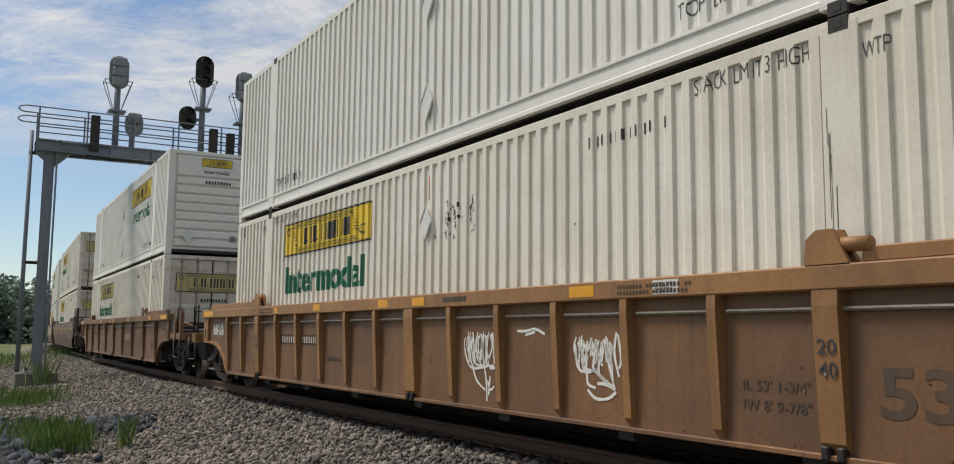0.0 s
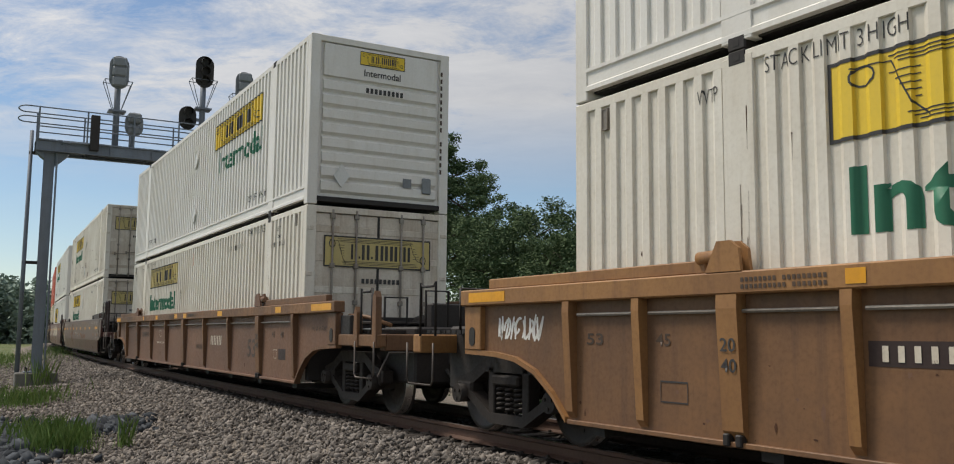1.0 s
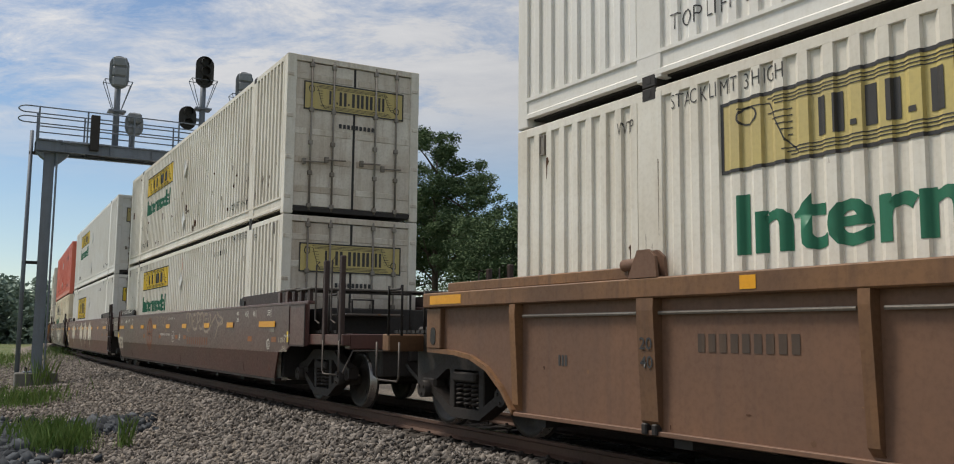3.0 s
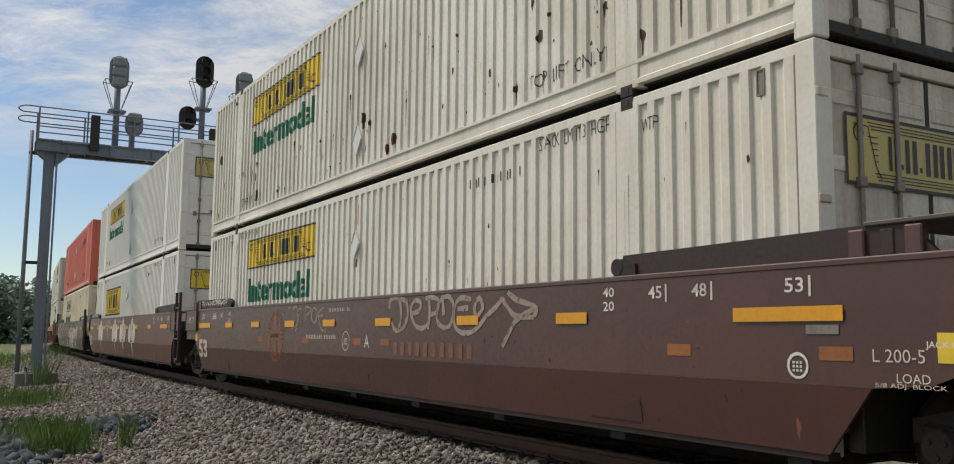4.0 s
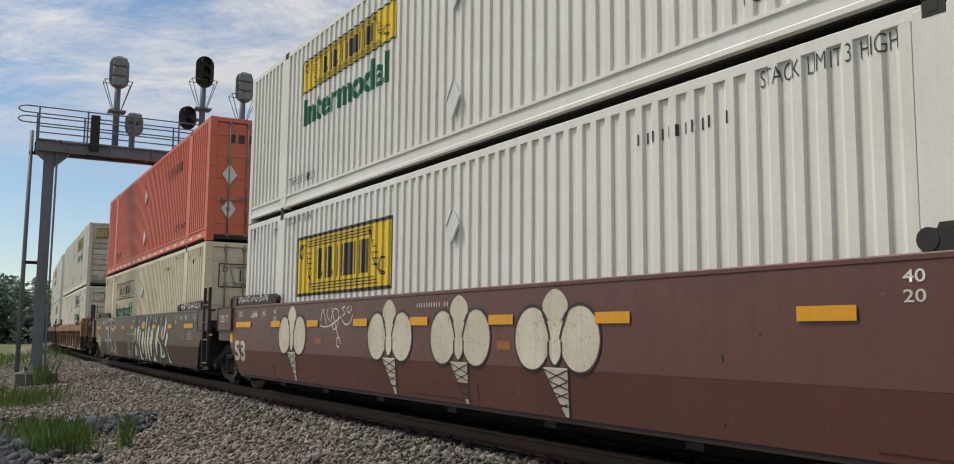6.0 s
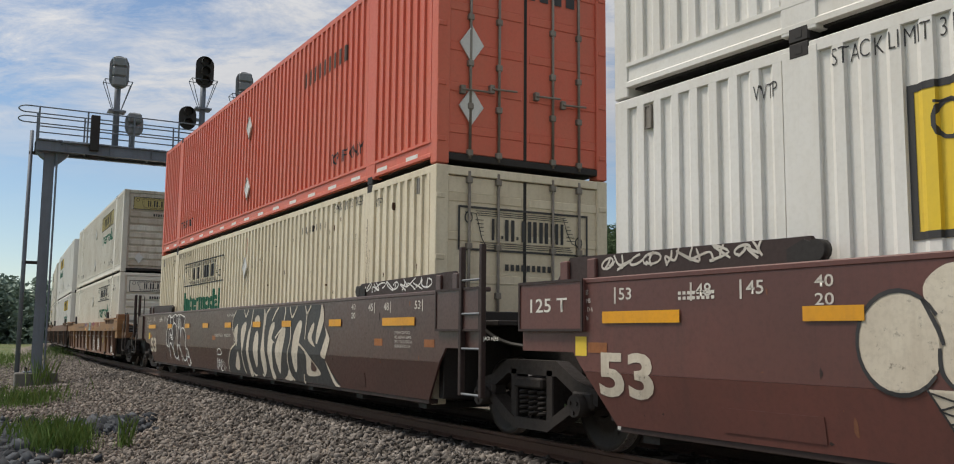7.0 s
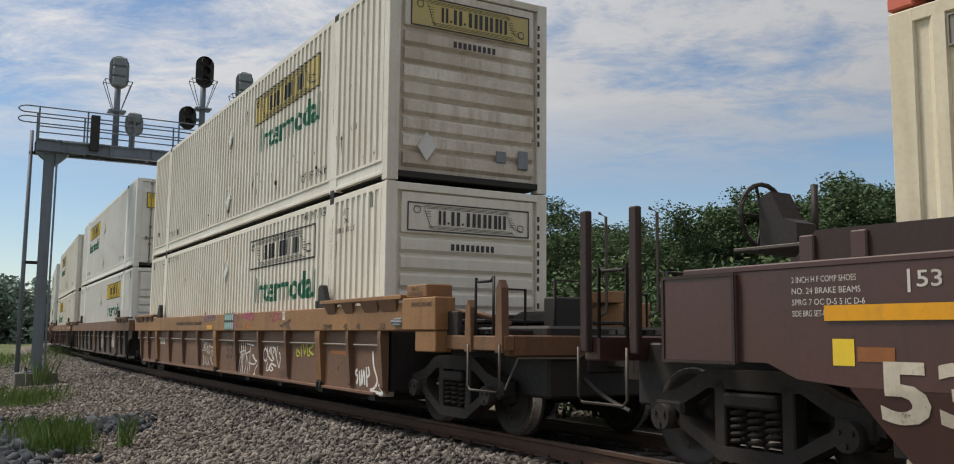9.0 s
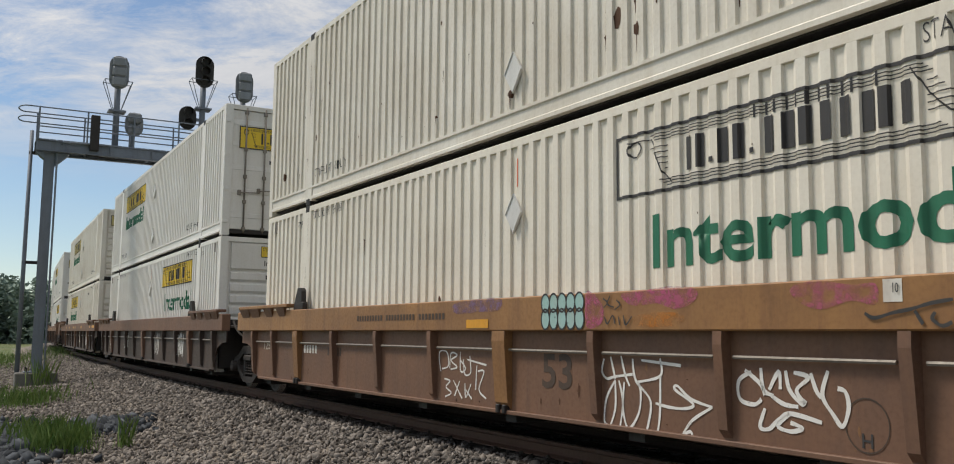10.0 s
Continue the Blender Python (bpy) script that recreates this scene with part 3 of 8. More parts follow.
    part("shaft", bm, BRIDGE, pole)
    for z in (3.3, 6.95):
        bm = B(); box(bm, -0.06, 0.40, -0.05, 0.05, z, z + 0.10)
        part("clamp", bm, STEEL, pole)


build_signal_bridge()


# ---- trees and weeds ----
def leaf_cloud(rng, centres, radii, per, size):
    """Small bent leaves gathered round the centres."""
    c = np.repeat(np.array(centres), per, axis=0)
    r = np.repeat(np.array(radii), per)[:, None]
    d = rng.normal(size=c.shape); d /= np.linalg.norm(d, axis=1, keepdims=True)
    p = c + d * r * 1.25 * rng.random((len(c), 1)) ** 0.6 * np.array([1, 1, 0.7])
    n = len(p)
    u = rng.normal(size=(n, 3)); u[:, 2] *= 0.5; u /= np.linalg.norm(u, axis=1, keepdims=True)
    w = np.cross(u, rng.normal(size=(n, 3))); w /= np.linalg.norm(w, axis=1, keepdims=True)
    s = size * (0.6 + 0.8 * rng.random((n, 1)))
    v = np.stack([p - u * s, p + w * s * 0.45 + u * s * 0.1, p + u * s, p - w * s * 0.45 + u * s * 0.1], 1)
    return v.reshape(-1, 3), np.arange(n * 4).reshape(-1, 4)


def tree_model(seed, height, spread, trunk_r, material, per=200, size=0.078, narrow=1.0, low=0.3):
    rng = np.random.default_rng(seed)
    t = thing("tree", "leafy green broadleaf tree behind the railway", "tree", "trees behind the track")
    bm = B()
    rod(bm, [(0, 0, -0.3), (0.05, 0.02, height * 0.3), (-0.05, 0.08, height * 0.6), (0.02, 0, height * 0.9)],
        [trunk_r, trunk_r * 0.8, trunk_r * 0.45, trunk_r * 0.12], 8)
    centres, radii = [], []
    for i in range(15):
        z0 = height * (low + (0.85 - low) * i / 15)
        a = i * 2.4 + rng.random()
        k = (z0 / height - low) / (1 - low)
        reach = spread * (0.55 + 0.55 * math.sin(math.pi * min(1, 0.15 + k * 0.85))) * (0.7 + 0.5 * rng.random())
        tip = (math.cos(a) * reach, math.sin(a) * reach, z0 + height * 0.10 * (0.5 + rng.random()))
        mid = (tip[0] * 0.5, tip[1] * 0.5, z0 + 0.05 * height)
        rod(bm, [(0, 0, z0), mid, tip], [trunk_r * 0.32, trunk_r * 0.2, trunk_r * 0.06], 5)
        for f in (0.45, 0.75, 1.0):
            for _ in range(3):
                j = rng.normal(size=3) * spread * 0.22
                centres.append((tip[0] * f + j[0], tip[1] * f + j[1], mid[2] + (tip[2] - mid[2]) * f + abs(j[2])))
                radii.append(spread * (0.13 + 0.15 * rng.random()))
    for _ in range(7):
        centres.append((rng.normal() * 0.2 * spread, rng.normal() * 0.2 * spread, height * (0.86 + 0.12 * rng.random())))
        radii.append(spread * 0.16)
    part("trunk", bm, BARK, t)
    v, f = leaf_cloud(rng, centres, radii, per, size)
    soup("crown", v, f, material, t)
    return t


def px_place(x, top, dist):
    """Ground place and height of a tree by its bearing, rise and distance."""
    return (x - 784) / 1513 * dist, dist, (566 - top) / 1513 * dist + 1.7


def build_trees():
    models = [tree_model(11, 8.0, 2.6, 0.18, LEAF), tree_model(23, 8.0, 2.9, 0.2, LEAF), tree_model(37, 8.0, 2.3, 0.16, LEAF, low=0.22)]
    tall = tree_model(51, 13.0, 2.4, 0.24, LEAF, per=240, low=0.35)
    rows = ((715, 205, 52, 3), (765, 282, 50, 3), (650, 330, 56, 1), (580, 260, 60, 3), (815, 368, 44, 0), (870, 342, 46, 1), (925, 378, 40, 2), (975, 372, 42, 0),
            (1035, 380, 38, 1), (1100, 384, 40, 2), (1150, 366, 36, 0), (1205, 326, 36, 1), (1265, 318, 35, 2), (1325, 322, 33, 0), (1385, 300, 34, 1),
            (1445, 285, 33, 0), (1510, 305, 32, 2), (1580, 300, 31, 1), (1660, 310, 31, 0))
    used = set()
    rng = random.Random(4)
    for x, top, dist, kind in rows:
        X, Y, h = px_place(x, top, dist)
        src = (models + [tall])[kind]
        k = h / (13.6 if kind == 3 else 8.4)
        m = pose(X, Y, ground_z(aside_of(X, Y)), 0, 0, rng.random() * 360)
        if kind not in used:
            used.add(kind)
            src.matrix_basis = m @ Matrix.Diagonal((k, k, k, 1))
        else:
            c = copy_thing(src, m)
            c.scale = (k, k, k)
    # bushes under them
    bush = thing("bush", "dense dark green trackside bush", "bush", "bushes behind the track")
    r2 = np.random.default_rng(5)
    cs = [(r2.normal() * 1.1, r2.normal() * 0.9, abs(r2.normal()) * 0.8 + 0.5) for _ in range(36)]
    v, f = leaf_cloud(r2, cs, [0.35 + 0.35 * r2.random() for _ in cs], 200, 0.045)
    bm = B()
    for a in range(5):
        rod(bm, [(0, 0, -0.2), (math.cos(a * 1.3) * 0.5, math.sin(a * 1.3) * 0.5, 0.9), (math.cos(a * 1.3) * 0.9, math.sin(a * 1.3) * 0.9, 1.7)], [0.04, 0.03, 0.01], 5)
    part("stem", bm, BARK, bush)
    soup("foliage", v, f, LEAF, bush)
    first = True
    for i in range(66):
        x = 520 + (i % 40) * 28 + rng.random() * 14
        d = 27 + 5 * rng.random() + (12 if x < 800 else 0)
        if i >= 40:
            x, d = 830 + (i - 40) * 31, 17.5 + 3.5 * rng.random()
        X, Y = (x - 784) / 1513 * d, d
        if aside_of(X, Y) < 5:
            continue
        m = pose(X, Y, ground_z(aside_of(X, Y)), 0, 0, rng.random() * 360)
        k = 1.0 + 0.6 * rng.random()
        if first:
            bush.matrix_basis, first = m @ Matrix.Diagonal((k, k, k, 1)), False
        else:
            c = copy_thing(bush, m)
            c.scale = (k, k, k)
    # far woods beyond the bend, their haze put into the leaf colour
    r3 = np.random.default_rng(9)
    centres, radii = [], []
    for i in range(330):
        b = -0.70 + 0.33 * i / 330 + r3.normal() * 0.004
        d = 128 + r3.random() * 24
        top = 8.0 + 1.6 * math.sin(b * 46) + 1.0 * math.sin(b * 131)
        for z in np.arange(0.4, top, 1.3):
            centres.append((b * d, d, z - 1 + r3.normal() * 0.3)); radii.append(0.9 + 0.7 * r3.random())
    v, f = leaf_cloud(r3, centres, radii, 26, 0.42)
    far = soup("far_woods", v, f, HAZED_LEAF)
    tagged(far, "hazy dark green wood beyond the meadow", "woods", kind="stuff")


build_trees()


def build_weeds():
    rng = np.random.default_rng(3)

    def blades(n, cx, cy, sx, sy, h):
        x, y = rng.normal(cx, sx, n), rng.normal(cy, sy, n)
        z = np.array([ground_z(aside_of(a, b)) for a, b in zip(x, y)])
        L = h * (0.4 + 0.9 * rng.random(n)); a = rng.random(n) * 6.283; lean = rng.random(n) * 0.5
        w = 0.004 + 0.005 * rng.random(n)
        ca, sa = np.cos(a), np.sin(a)
        v = np.stack([np.stack([x - sa * w, y + ca * w, z], 1), np.stack([x + sa * w, y - ca * w, z], 1),
                      np.stack([x + ca * lean * L * 0.4 + sa * w * 0.7, y + sa * lean * L * 0.4 - ca * w * 0.7, z + L * 0.6], 1),
                      np.stack([x + ca * lean * L, y + sa * lean * L, z + L], 1)], 1)
        return v.reshape(-1, 3), np.arange(n * 4).reshape(-1, 4)
    for name, n, cx, cy, sx, sy, h, lab in (
            ("grass_tuft", 520, -6.95, 15.0, 0.25, 0.3, 0.38, "bright green grass tuft among the rocks"),
            ("grass_tuft", 350, -6.35, 14.0, 0.25, 0.25, 0.3, "bright green grass tuft among the rocks"),
            ("grass_tuft", 380, -13.6, 25.6, 0.55, 0.9, 0.30, "tall green weeds at the gravel's edge"),
            ("grass_tuft", 260, -10.7, 22.6, 0.35, 0.9, 0.4, "thin yellow-green weeds in the gravel"),
            ("grass_tuft", 520, -6.04, 13.69, 0.20, 0.16, 0.36, "bright green grass tuft among the rocks"),
            ("grass_tuft", 300, -6.48, 15.21, 0.14, 0.14, 0.30, "bright green grass tuft among the rocks"),
            ("grass_tuft", 420, -11.07, 22.58, 0.4, 0.5, 0.34, "yellow-green weeds at the gravel's edge"),
            ("grass_tuft", 60, -5.3, 14.2, 0.06, 0.1, 0.42, "thin dry weed stalks in the gravel"),
            ("grass_tuft", 46, -13.75, 29.5, 0.2, 0.25, 0.85, "tall weeds round the signal footing"),
            ("meadow_grass", 9000, -28.0, 50.0, 4.0, 12.0, 0.35, "uneven rough grass beside the line")):
        v, f = blades(n, cx, cy, sx, sy, h)
        ob = soup(name, v, f, BLADE)
        tagged(ob, lab, "grass", kind="stuff")


build_weeds()

# ---- flat shapes painted on walls ----
RIB_DEPTH = 0.027
HALF_L, HALF_W, TALL = 8.15, 1.295, 2.88
RIB_END, POST_IN, POST_OUT = 7.97, 5.973, 6.28      # corrugated bays and the flat stacking posts between them


def rib_line():
    """Breakpoints of the corrugated side wall along x: place and depth."""
    pts = []

    def bay(x0, x1, n):
        p = (x1 - x0) / n
        for i in range(n):
            a = x0 + i * p
            pts.extend([(a, RIB_DEPTH), (a + 0.38 * p, RIB_DEPTH), (a + 0.58 * p, 0.0), (a + 0.962 * p, 0.0)])
        pts.append((x1, RIB_DEPTH))
    bay(-RIB_END, -POST_OUT, 8)
    bay(-POST_IN, POST_IN, 56)
    bay(POST_OUT, RIB_END, 8)
    return pts


RIBS = rib_line()
RIB_X = np.array([p[0] for p in RIBS])
RIB_Y = np.array([p[1] for p in RIBS])


def rib_depth(x):
    if abs(x) > RIB_END or POST_IN < abs(x) < POST_OUT:
        return 0.0
    return float(np.interp(x, RIB_X, RIB_Y))


def text_bm(body, x0, x1, z0, z1, fat=0.0):
    """Lettering of the built-in font, fitted into a box in x and z."""
    cu = bpy.data.curves.new("lettering", "FONT")
    cu.body, cu.size, cu.offset, cu.resolution_u = body, 1.0, fat, 3
    ob = new("lettering", cu)
    dg = bpy.context.evaluated_depsgraph_get()
    me = bpy.data.meshes.new_from_object(ob.evaluated_get(dg))
    bpy.data.objects.remove(ob)
    bpy.data.curves.remove(cu)
    bm = B()
    bm.from_mesh(me)
    bpy.data.meshes.remove(me)
    xs, ys = [v.co.x for v in bm.verts], [v.co.y for v in bm.verts]
    ax, ay = min(xs), min(ys)
    kx, ky = (x1 - x0) / (max(xs) - ax), (z1 - z0) / (max(ys) - ay)
    for v in bm.verts:
        v.co = (x0 + (v.co.x - ax) * kx, 0.0, z0 + (v.co.y - ay) * ky)
    return bm


def quad(bm, pts):
    bm.faces.new([bm.verts.new((x, 0.0, z)) for x, z in pts])
    return bm


def rect(bm, x0, x1, z0, z1):
    return quad(bm, ((x0, z0), (x1, z0), (x1, z1), (x0, z1)))


def ribbon(bm, pts, w, closed=False):
    """A painted stroke of width w along points in x and z."""
    n = len(pts)
    L = []
    for i, (x, z) in enumerate(pts):
        a = pts[i - 1] if (i or closed) else pts[i]
        b = pts[(i + 1) % n] if (i < n - 1 or closed) else pts[i]
        dx, dz = b[0] - a[0], b[1] - a[1]
        k = max(math.hypot(dx, dz), 1e-6)
        ww = w if w > 0.06 else w * (0.82 + 0.3 * abs(math.sin(i * 0.31)))
        nx, nz = -dz / k * ww / 2, dx / k * ww / 2
        L.append((bm.verts.new((x + nx, 0, z + nz)), bm.verts.new((x - nx, 0, z - nz))))
    for i in range(n if closed else n - 1):
        A, C = L[i], L[(i + 1) % n]
        bm.faces.new((A[0], A[1], C[1], C[0]))
    return bm


def spline(ctrl, steps=7, closed=False):
    out, n = [], len(ctrl)
    for i in range(n if closed else n - 1):
        p = [ctrl[(i + k) % n] if closed else ctrl[min(max(i + k, 0), n - 1)] for k in (-1, 0, 1, 2)]
        for j in range(steps):
            t = j / steps
            out.append(tuple(0.5 * (2 * p[1][c] + (p[2][c] - p[0][c]) * t + (2 * p[0][c] - 5 * p[1][c] + 4 * p[2][c] - p[3][c]) * t * t
                                    + (3 * p[1][c] - p[0][c] - 3 * p[2][c] + p[3][c]) * t ** 3) for c in (0, 1)))
    if not closed:
        out.append(tuple(ctrl[-1]))
    return out


def tag_strokes(seed, x0, x1, z0, z1, w, loops=6):
    """A hand-sprayed scrawl without letters."""
    r = random.Random(seed)
    bm = B()
    n = loops
    for i in range(n):
        cx = x0 + (x1 - x0) * (i + 0.5) / n
        hw = (x1 - x0) / n * 0.75
        h, a0, turn = z1 - z0, r.uniform(0, 6.28), r.choice((-1, 1)) * r.uniform(4.0, 7.5)
        zc, rz = z0 + h * r.uniform(0.45, 0.6), h * r.uniform(0.3, 0.45)
        rx, lean = hw * r.uniform(0.55, 0.95), hw * r.uniform(-0.1, 0.5)
        pts = []
        for k in range(15):
            a = a0 + turn * k / 14
            zz = math.sin(a) * rz * (1 - 0.25 * k / 14)
            pts.append((cx + math.cos(a) * rx * (1 - 0.3 * k / 14) + lean * zz / rz, min(max(zc + zz, z0), z1)))
        if r.random() < 0.45:           # an angular stroke instead of a loop
            pts = spline([(cx + r.uniform(-1, 1) * hw, z0 + h * v) for v in r.choice(((0.9, 0.1, 0.85, 0.2), (0.15, 0.95, 0.5, 0.05), (0.8, 0.55, 0.1), (1.0, 0.3, 0.6, 0.0)))], 5)
        ribbon(bm, pts, w)
        if r.random() < 0.6:
            ribbon(bm, spline([(cx + lean, z1 - h * r.uniform(0, 0.15)), (cx + r.uniform(-0.3, 0.3) * hw, zc), (cx - lean, z0 + h * r.uniform(0, 0.2))], 5), w)
    return bm


CREASE, LEAN = 0.785, 0.15      # the smooth cars' sides lean in below this height


def finish_flat(bm, ribbed, proud=0.004, y=None, slope=None):
    """Lays a flat shape on the wall: along the ribs, or on a plane."""
    if ribbed:
        xs = [v.co.x for v in bm.verts]
        a, b = min(xs), max(xs)
        for x in RIB_X:
            if a < x < b:
                bmesh.ops.bisect_plane(bm, geom=bm.verts[:] + bm.edges[:] + bm.faces[:], plane_co=(x, 0, 0), plane_no=(1, 0, 0), dist=1e-5)
        for v in bm.verts:
            v.co.y = -HALF_W + rib_depth(v.co.x) - proud
    else:
        if slope is not None:
            bmesh.ops.bisect_plane(bm, geom=bm.verts[:] + bm.edges[:] + bm.faces[:], plane_co=(0, 0, CREASE), plane_no=(0, 0, 1), dist=1e-5)
        for v in bm.verts:
            v.co.y = (y if slope is None else slope(v.co.z)) - proud
    for f in bm.faces:
        if f.normal.y > 0:
            f.normal_flip()
    return bm


FLAT = {}


def flat(name, key, make, material, parent, ribbed=True, proud=0.004, y=None, label="", turn=None, slope=None):
    """A painted shape; alike ones share their mesh."""
    k = (name, key, material.name, ribbed, proud, y)
    if k not in FLAT:
        bm = finish_flat(make(), ribbed, proud, y, slope)
        me = bpy.data.meshes.new(name)
        bm.to_mesh(me); bm.free()
        FLAT[k] = me
    ob = part_mesh(name, FLAT[k], material, parent, label, turn)
    if name in ("marking", "rust_stain", "spray_tag", "guide_tag", "sprayed_field", "sprayed_picture", "sprayed_outline", "sprayed_stroke", "wear"):
        ob["kind"] = "stuff"
    return ob


def logo(parent, x0, x1, z0, z1, style, ribbed=True, y=None, turn=None):
    """A framed sign with a ribbon of lines and plain upright blocks."""
    w, h = x1 - x0, z1 - z0
    key = (round(x0, 3), round(x1, 3), round(z0, 3), round(z1, 3))
    back = {"yellow": YELLOW, "faded": FADED, "white": None}[style]
    host = parent
    if back:
        def sheet():
            bm = B(); rect(bm, x0, x1, z0, z1)
            return bm
        host = flat("logo_panel", key, sheet, back, parent, ribbed, 0.004, y, "yellow sign panel with dark blocks", turn)
        turn = None

    def frame_bm():
        bm, t = B(), 0.05 * h
        rect(bm, x0, x1, z0, z0 + t); rect(bm, x0, x1, z1 - t, z1)
        rect(bm, x0, x0 + t, z0 + t, z1 - t); rect(bm, x1 - t, x1, z0 + t, z1 - t)
        for f in (0.10, 0.145, 0.19):
            g = 0.008 * h
            rect(bm, x0 + w * (0.10 + f * 0.25), x1 - w * (0.20 - f * 0.2), z1 - h * f - g, z1 - h * f + g)
            rect(bm, x0 + w * (0.20 - f * 0.2), x1 - w * (0.10 + f * 0.25), z0 + h * f - g, z0 + h * f + g)
        ribbon(bm, [(x0 + w * 0.05, z1 - h * 0.14), (x0 + w * 0.13, z1 - h * 0.16), (x0 + w * 0.17, z0 + h * 0.3), (x0 + w * 0.2, z0 + h * 0.12)], 0.022 * h)
        ribbon(bm, [(x1 - w * 0.2, z1 - h * 0.12), (x1 - w * 0.17, z0 + h * 0.55), (x1 - w * 0.13, z0 + h * 0.3), (x1 - w * 0.05, z0 + h * 0.22)], 0.022 * h)
        for cx, cz in ((x0 + w * 0.075, z1 - h * 0.26), (x1 - w * 0.075, z0 + h * 0.33)):
            ribbon(bm, [(cx + w * 0.026 * math.cos(a), cz + h * 0.12 * math.sin(a)) for a in np.linspace(0, 6.28, 14)][:-1], 0.03 * h, True)
        for i in range(5):
            z = z1 - h * (0.3 + 0.085 * i)
            rect(bm, x0 + w * (0.125 + 0.012 * i), x0 + w * 0.185, z - 0.008 * h, z + 0.008 * h)
            rect(bm, x1 - w * 0.175, x1 - w * (0.15 - 0.012 * i), z - 0.008 * h, z + 0.008 * h)
        return bm
    fr = flat("logo_frame", key, frame_bm, INK, host, ribbed, 0.007, y, "", turn)

    def blocks():
        bm = B()
        for a, b in ((0.245, 0.30), (0.345, 0.415), (0.47, 0.545), (0.56, 0.635), (0.65, 0.725), (0.735, 0.80)):
            t = 0.36 * (b - a)
            rect(bm, x0 + w * a, x0 + w * (a + t), z0 + h * 0.26, z0 + h * 0.75)
            rect(bm, x0 + w * (b - t), x0 + w * b, z0 + h * 0.26, z0 + h * 0.75)
        for a in (0.315, 0.43):
            rect(bm, x0 + w * a, x0 + w * (a + 0.016), z0 + h * 0.30, z0 + h * 0.37)
        return bm
    flat("logo_block", key, blocks, INK, host, ribbed, 0.008, y, "", turn)


def word(parent, body, x0, x1, z0, z1, material, ribbed=True, y=None, fat=0.012, name="lettering", proud=0.004, turn=None):
    flat(name, (body, round(x0, 3), round(x1, 3), round(z0, 3), round(z1, 3)), lambda: text_bm(body, x0, x1, z0, z1, fat), material, parent, ribbed, proud, y, "", turn)


def bars(parent, x0, x1, z0, z1, n, material, ribbed=True, y=None, gap=0.35, rows=1, turn=None):
    """Writing that stays plain: a row of upright bars."""
    def make():
        bm, p, q = B(), (x1 - x0) / n, (z1 - z0) / rows
        for j in range(rows):
            for i in range(n):
                if (i * 7 + j * 3) % 11 != 4:
                    rect(bm, x0 + i * p, x0 + (i + 1 - gap) * p, z0 + j * q, z0 + (j + (0.62 if rows > 1 else 1)) * q)
        return bm
    flat("marking", ("b", round(x0, 3), round(x1, 3), round(z0, 3), round(z1, 3), n, rows), make, material, parent, ribbed, 0.004, y, "", turn)


def placard(parent, x, z, r, y=-HALF_W, turn=None):
    """A tilted square metal holder that stands off the wall."""
    bm = B()
    prism(bm, [(x - r * 0.72, z), (x, z - r), (x + r * 0.72, z), (x, z + r)], y - 0.03, y - 0.012)
    for s in (-1, 1):
        prism(bm, [(x - s * r * 0.72, z), (x - s * r * 0.66, z), (x, z + s * r * 0.9), (x, z + s * r)], y - 0.04, y - 0.03)
    return part_mesh("placard_holder", bm_mesh(bm), FOIL, parent, "silver diamond placard holder", turn)


def bm_mesh(bm):
    me = bpy.data.meshes.new("mesh")
    bm.to_mesh(me); bm.free()
    return me


def rust_bm(seed, n):
    """Chips of bare rusty steel, some with a run below."""
    r = random.Random(seed)
    bm = B()
    for _ in range(n):
        x, z, k = r.uniform(-7.7, 7.7), r.choice((r.uniform(0.4, 1.2), r.uniform(0.4, 2.7))), r.uniform(0.008, 0.032) * r.choice((0.5, 0.5, 0.8, 0.8, 1.4, 2.4))
        m = r.randint(6, 9)
        quad(bm, [(x + k * r.uniform(0.5, 1.1) * math.cos(6.283 * i / m), z + 1.5 * k * r.uniform(0.5, 1.1) * math.sin(6.283 * i / m)) for i in range(m)])
        if r.random() < 0.4:
            d = min(z - 0.33, r.uniform(0.08, 0.35))
            if d > 0.04:
                quad(bm, [(x - 0.3 * k, z), (x - 0.1 * k, z - d), (x + 0.1 * k, z - d), (x + 0.3 * k, z)])
    for _ in range(10):              # runs down the stacking posts
        x, z, d = r.choice((-6.1, 6.1)) + r.uniform(-0.09, 0.09), r.uniform(1.3, 2.75), r.uniform(0.2, 0.9)
        quad(bm, [(x - 0.007, z), (x - 0.003, z - d), (x + 0.003, z - d), (x + 0.007, z)])
    return bm


def wear_bm(seed, n, z0, z1, x1=8.0):
    """Scraped and stained places of uneven outline."""
    r = random.Random(seed)
    bm = B()
    for _ in range(n):
        x, z, k = r.uniform(-x1, x1), z0 + (z1 - z0) * r.random() ** 2, r.uniform(0.006, 0.028)
        m, st = r.randint(7, 10), r.choice((0.5, 1.0, 3.0))
        pts = [(x + k * r.uniform(0.4, 1.1) * math.cos(6.283 * i / m), z + st * k * r.uniform(0.4, 1.1) * math.sin(6.283 * i / m)) for i in range(m)]
        quad(bm, [(a, min(max(b, z0), z1)) for a, b in pts])
    return bm


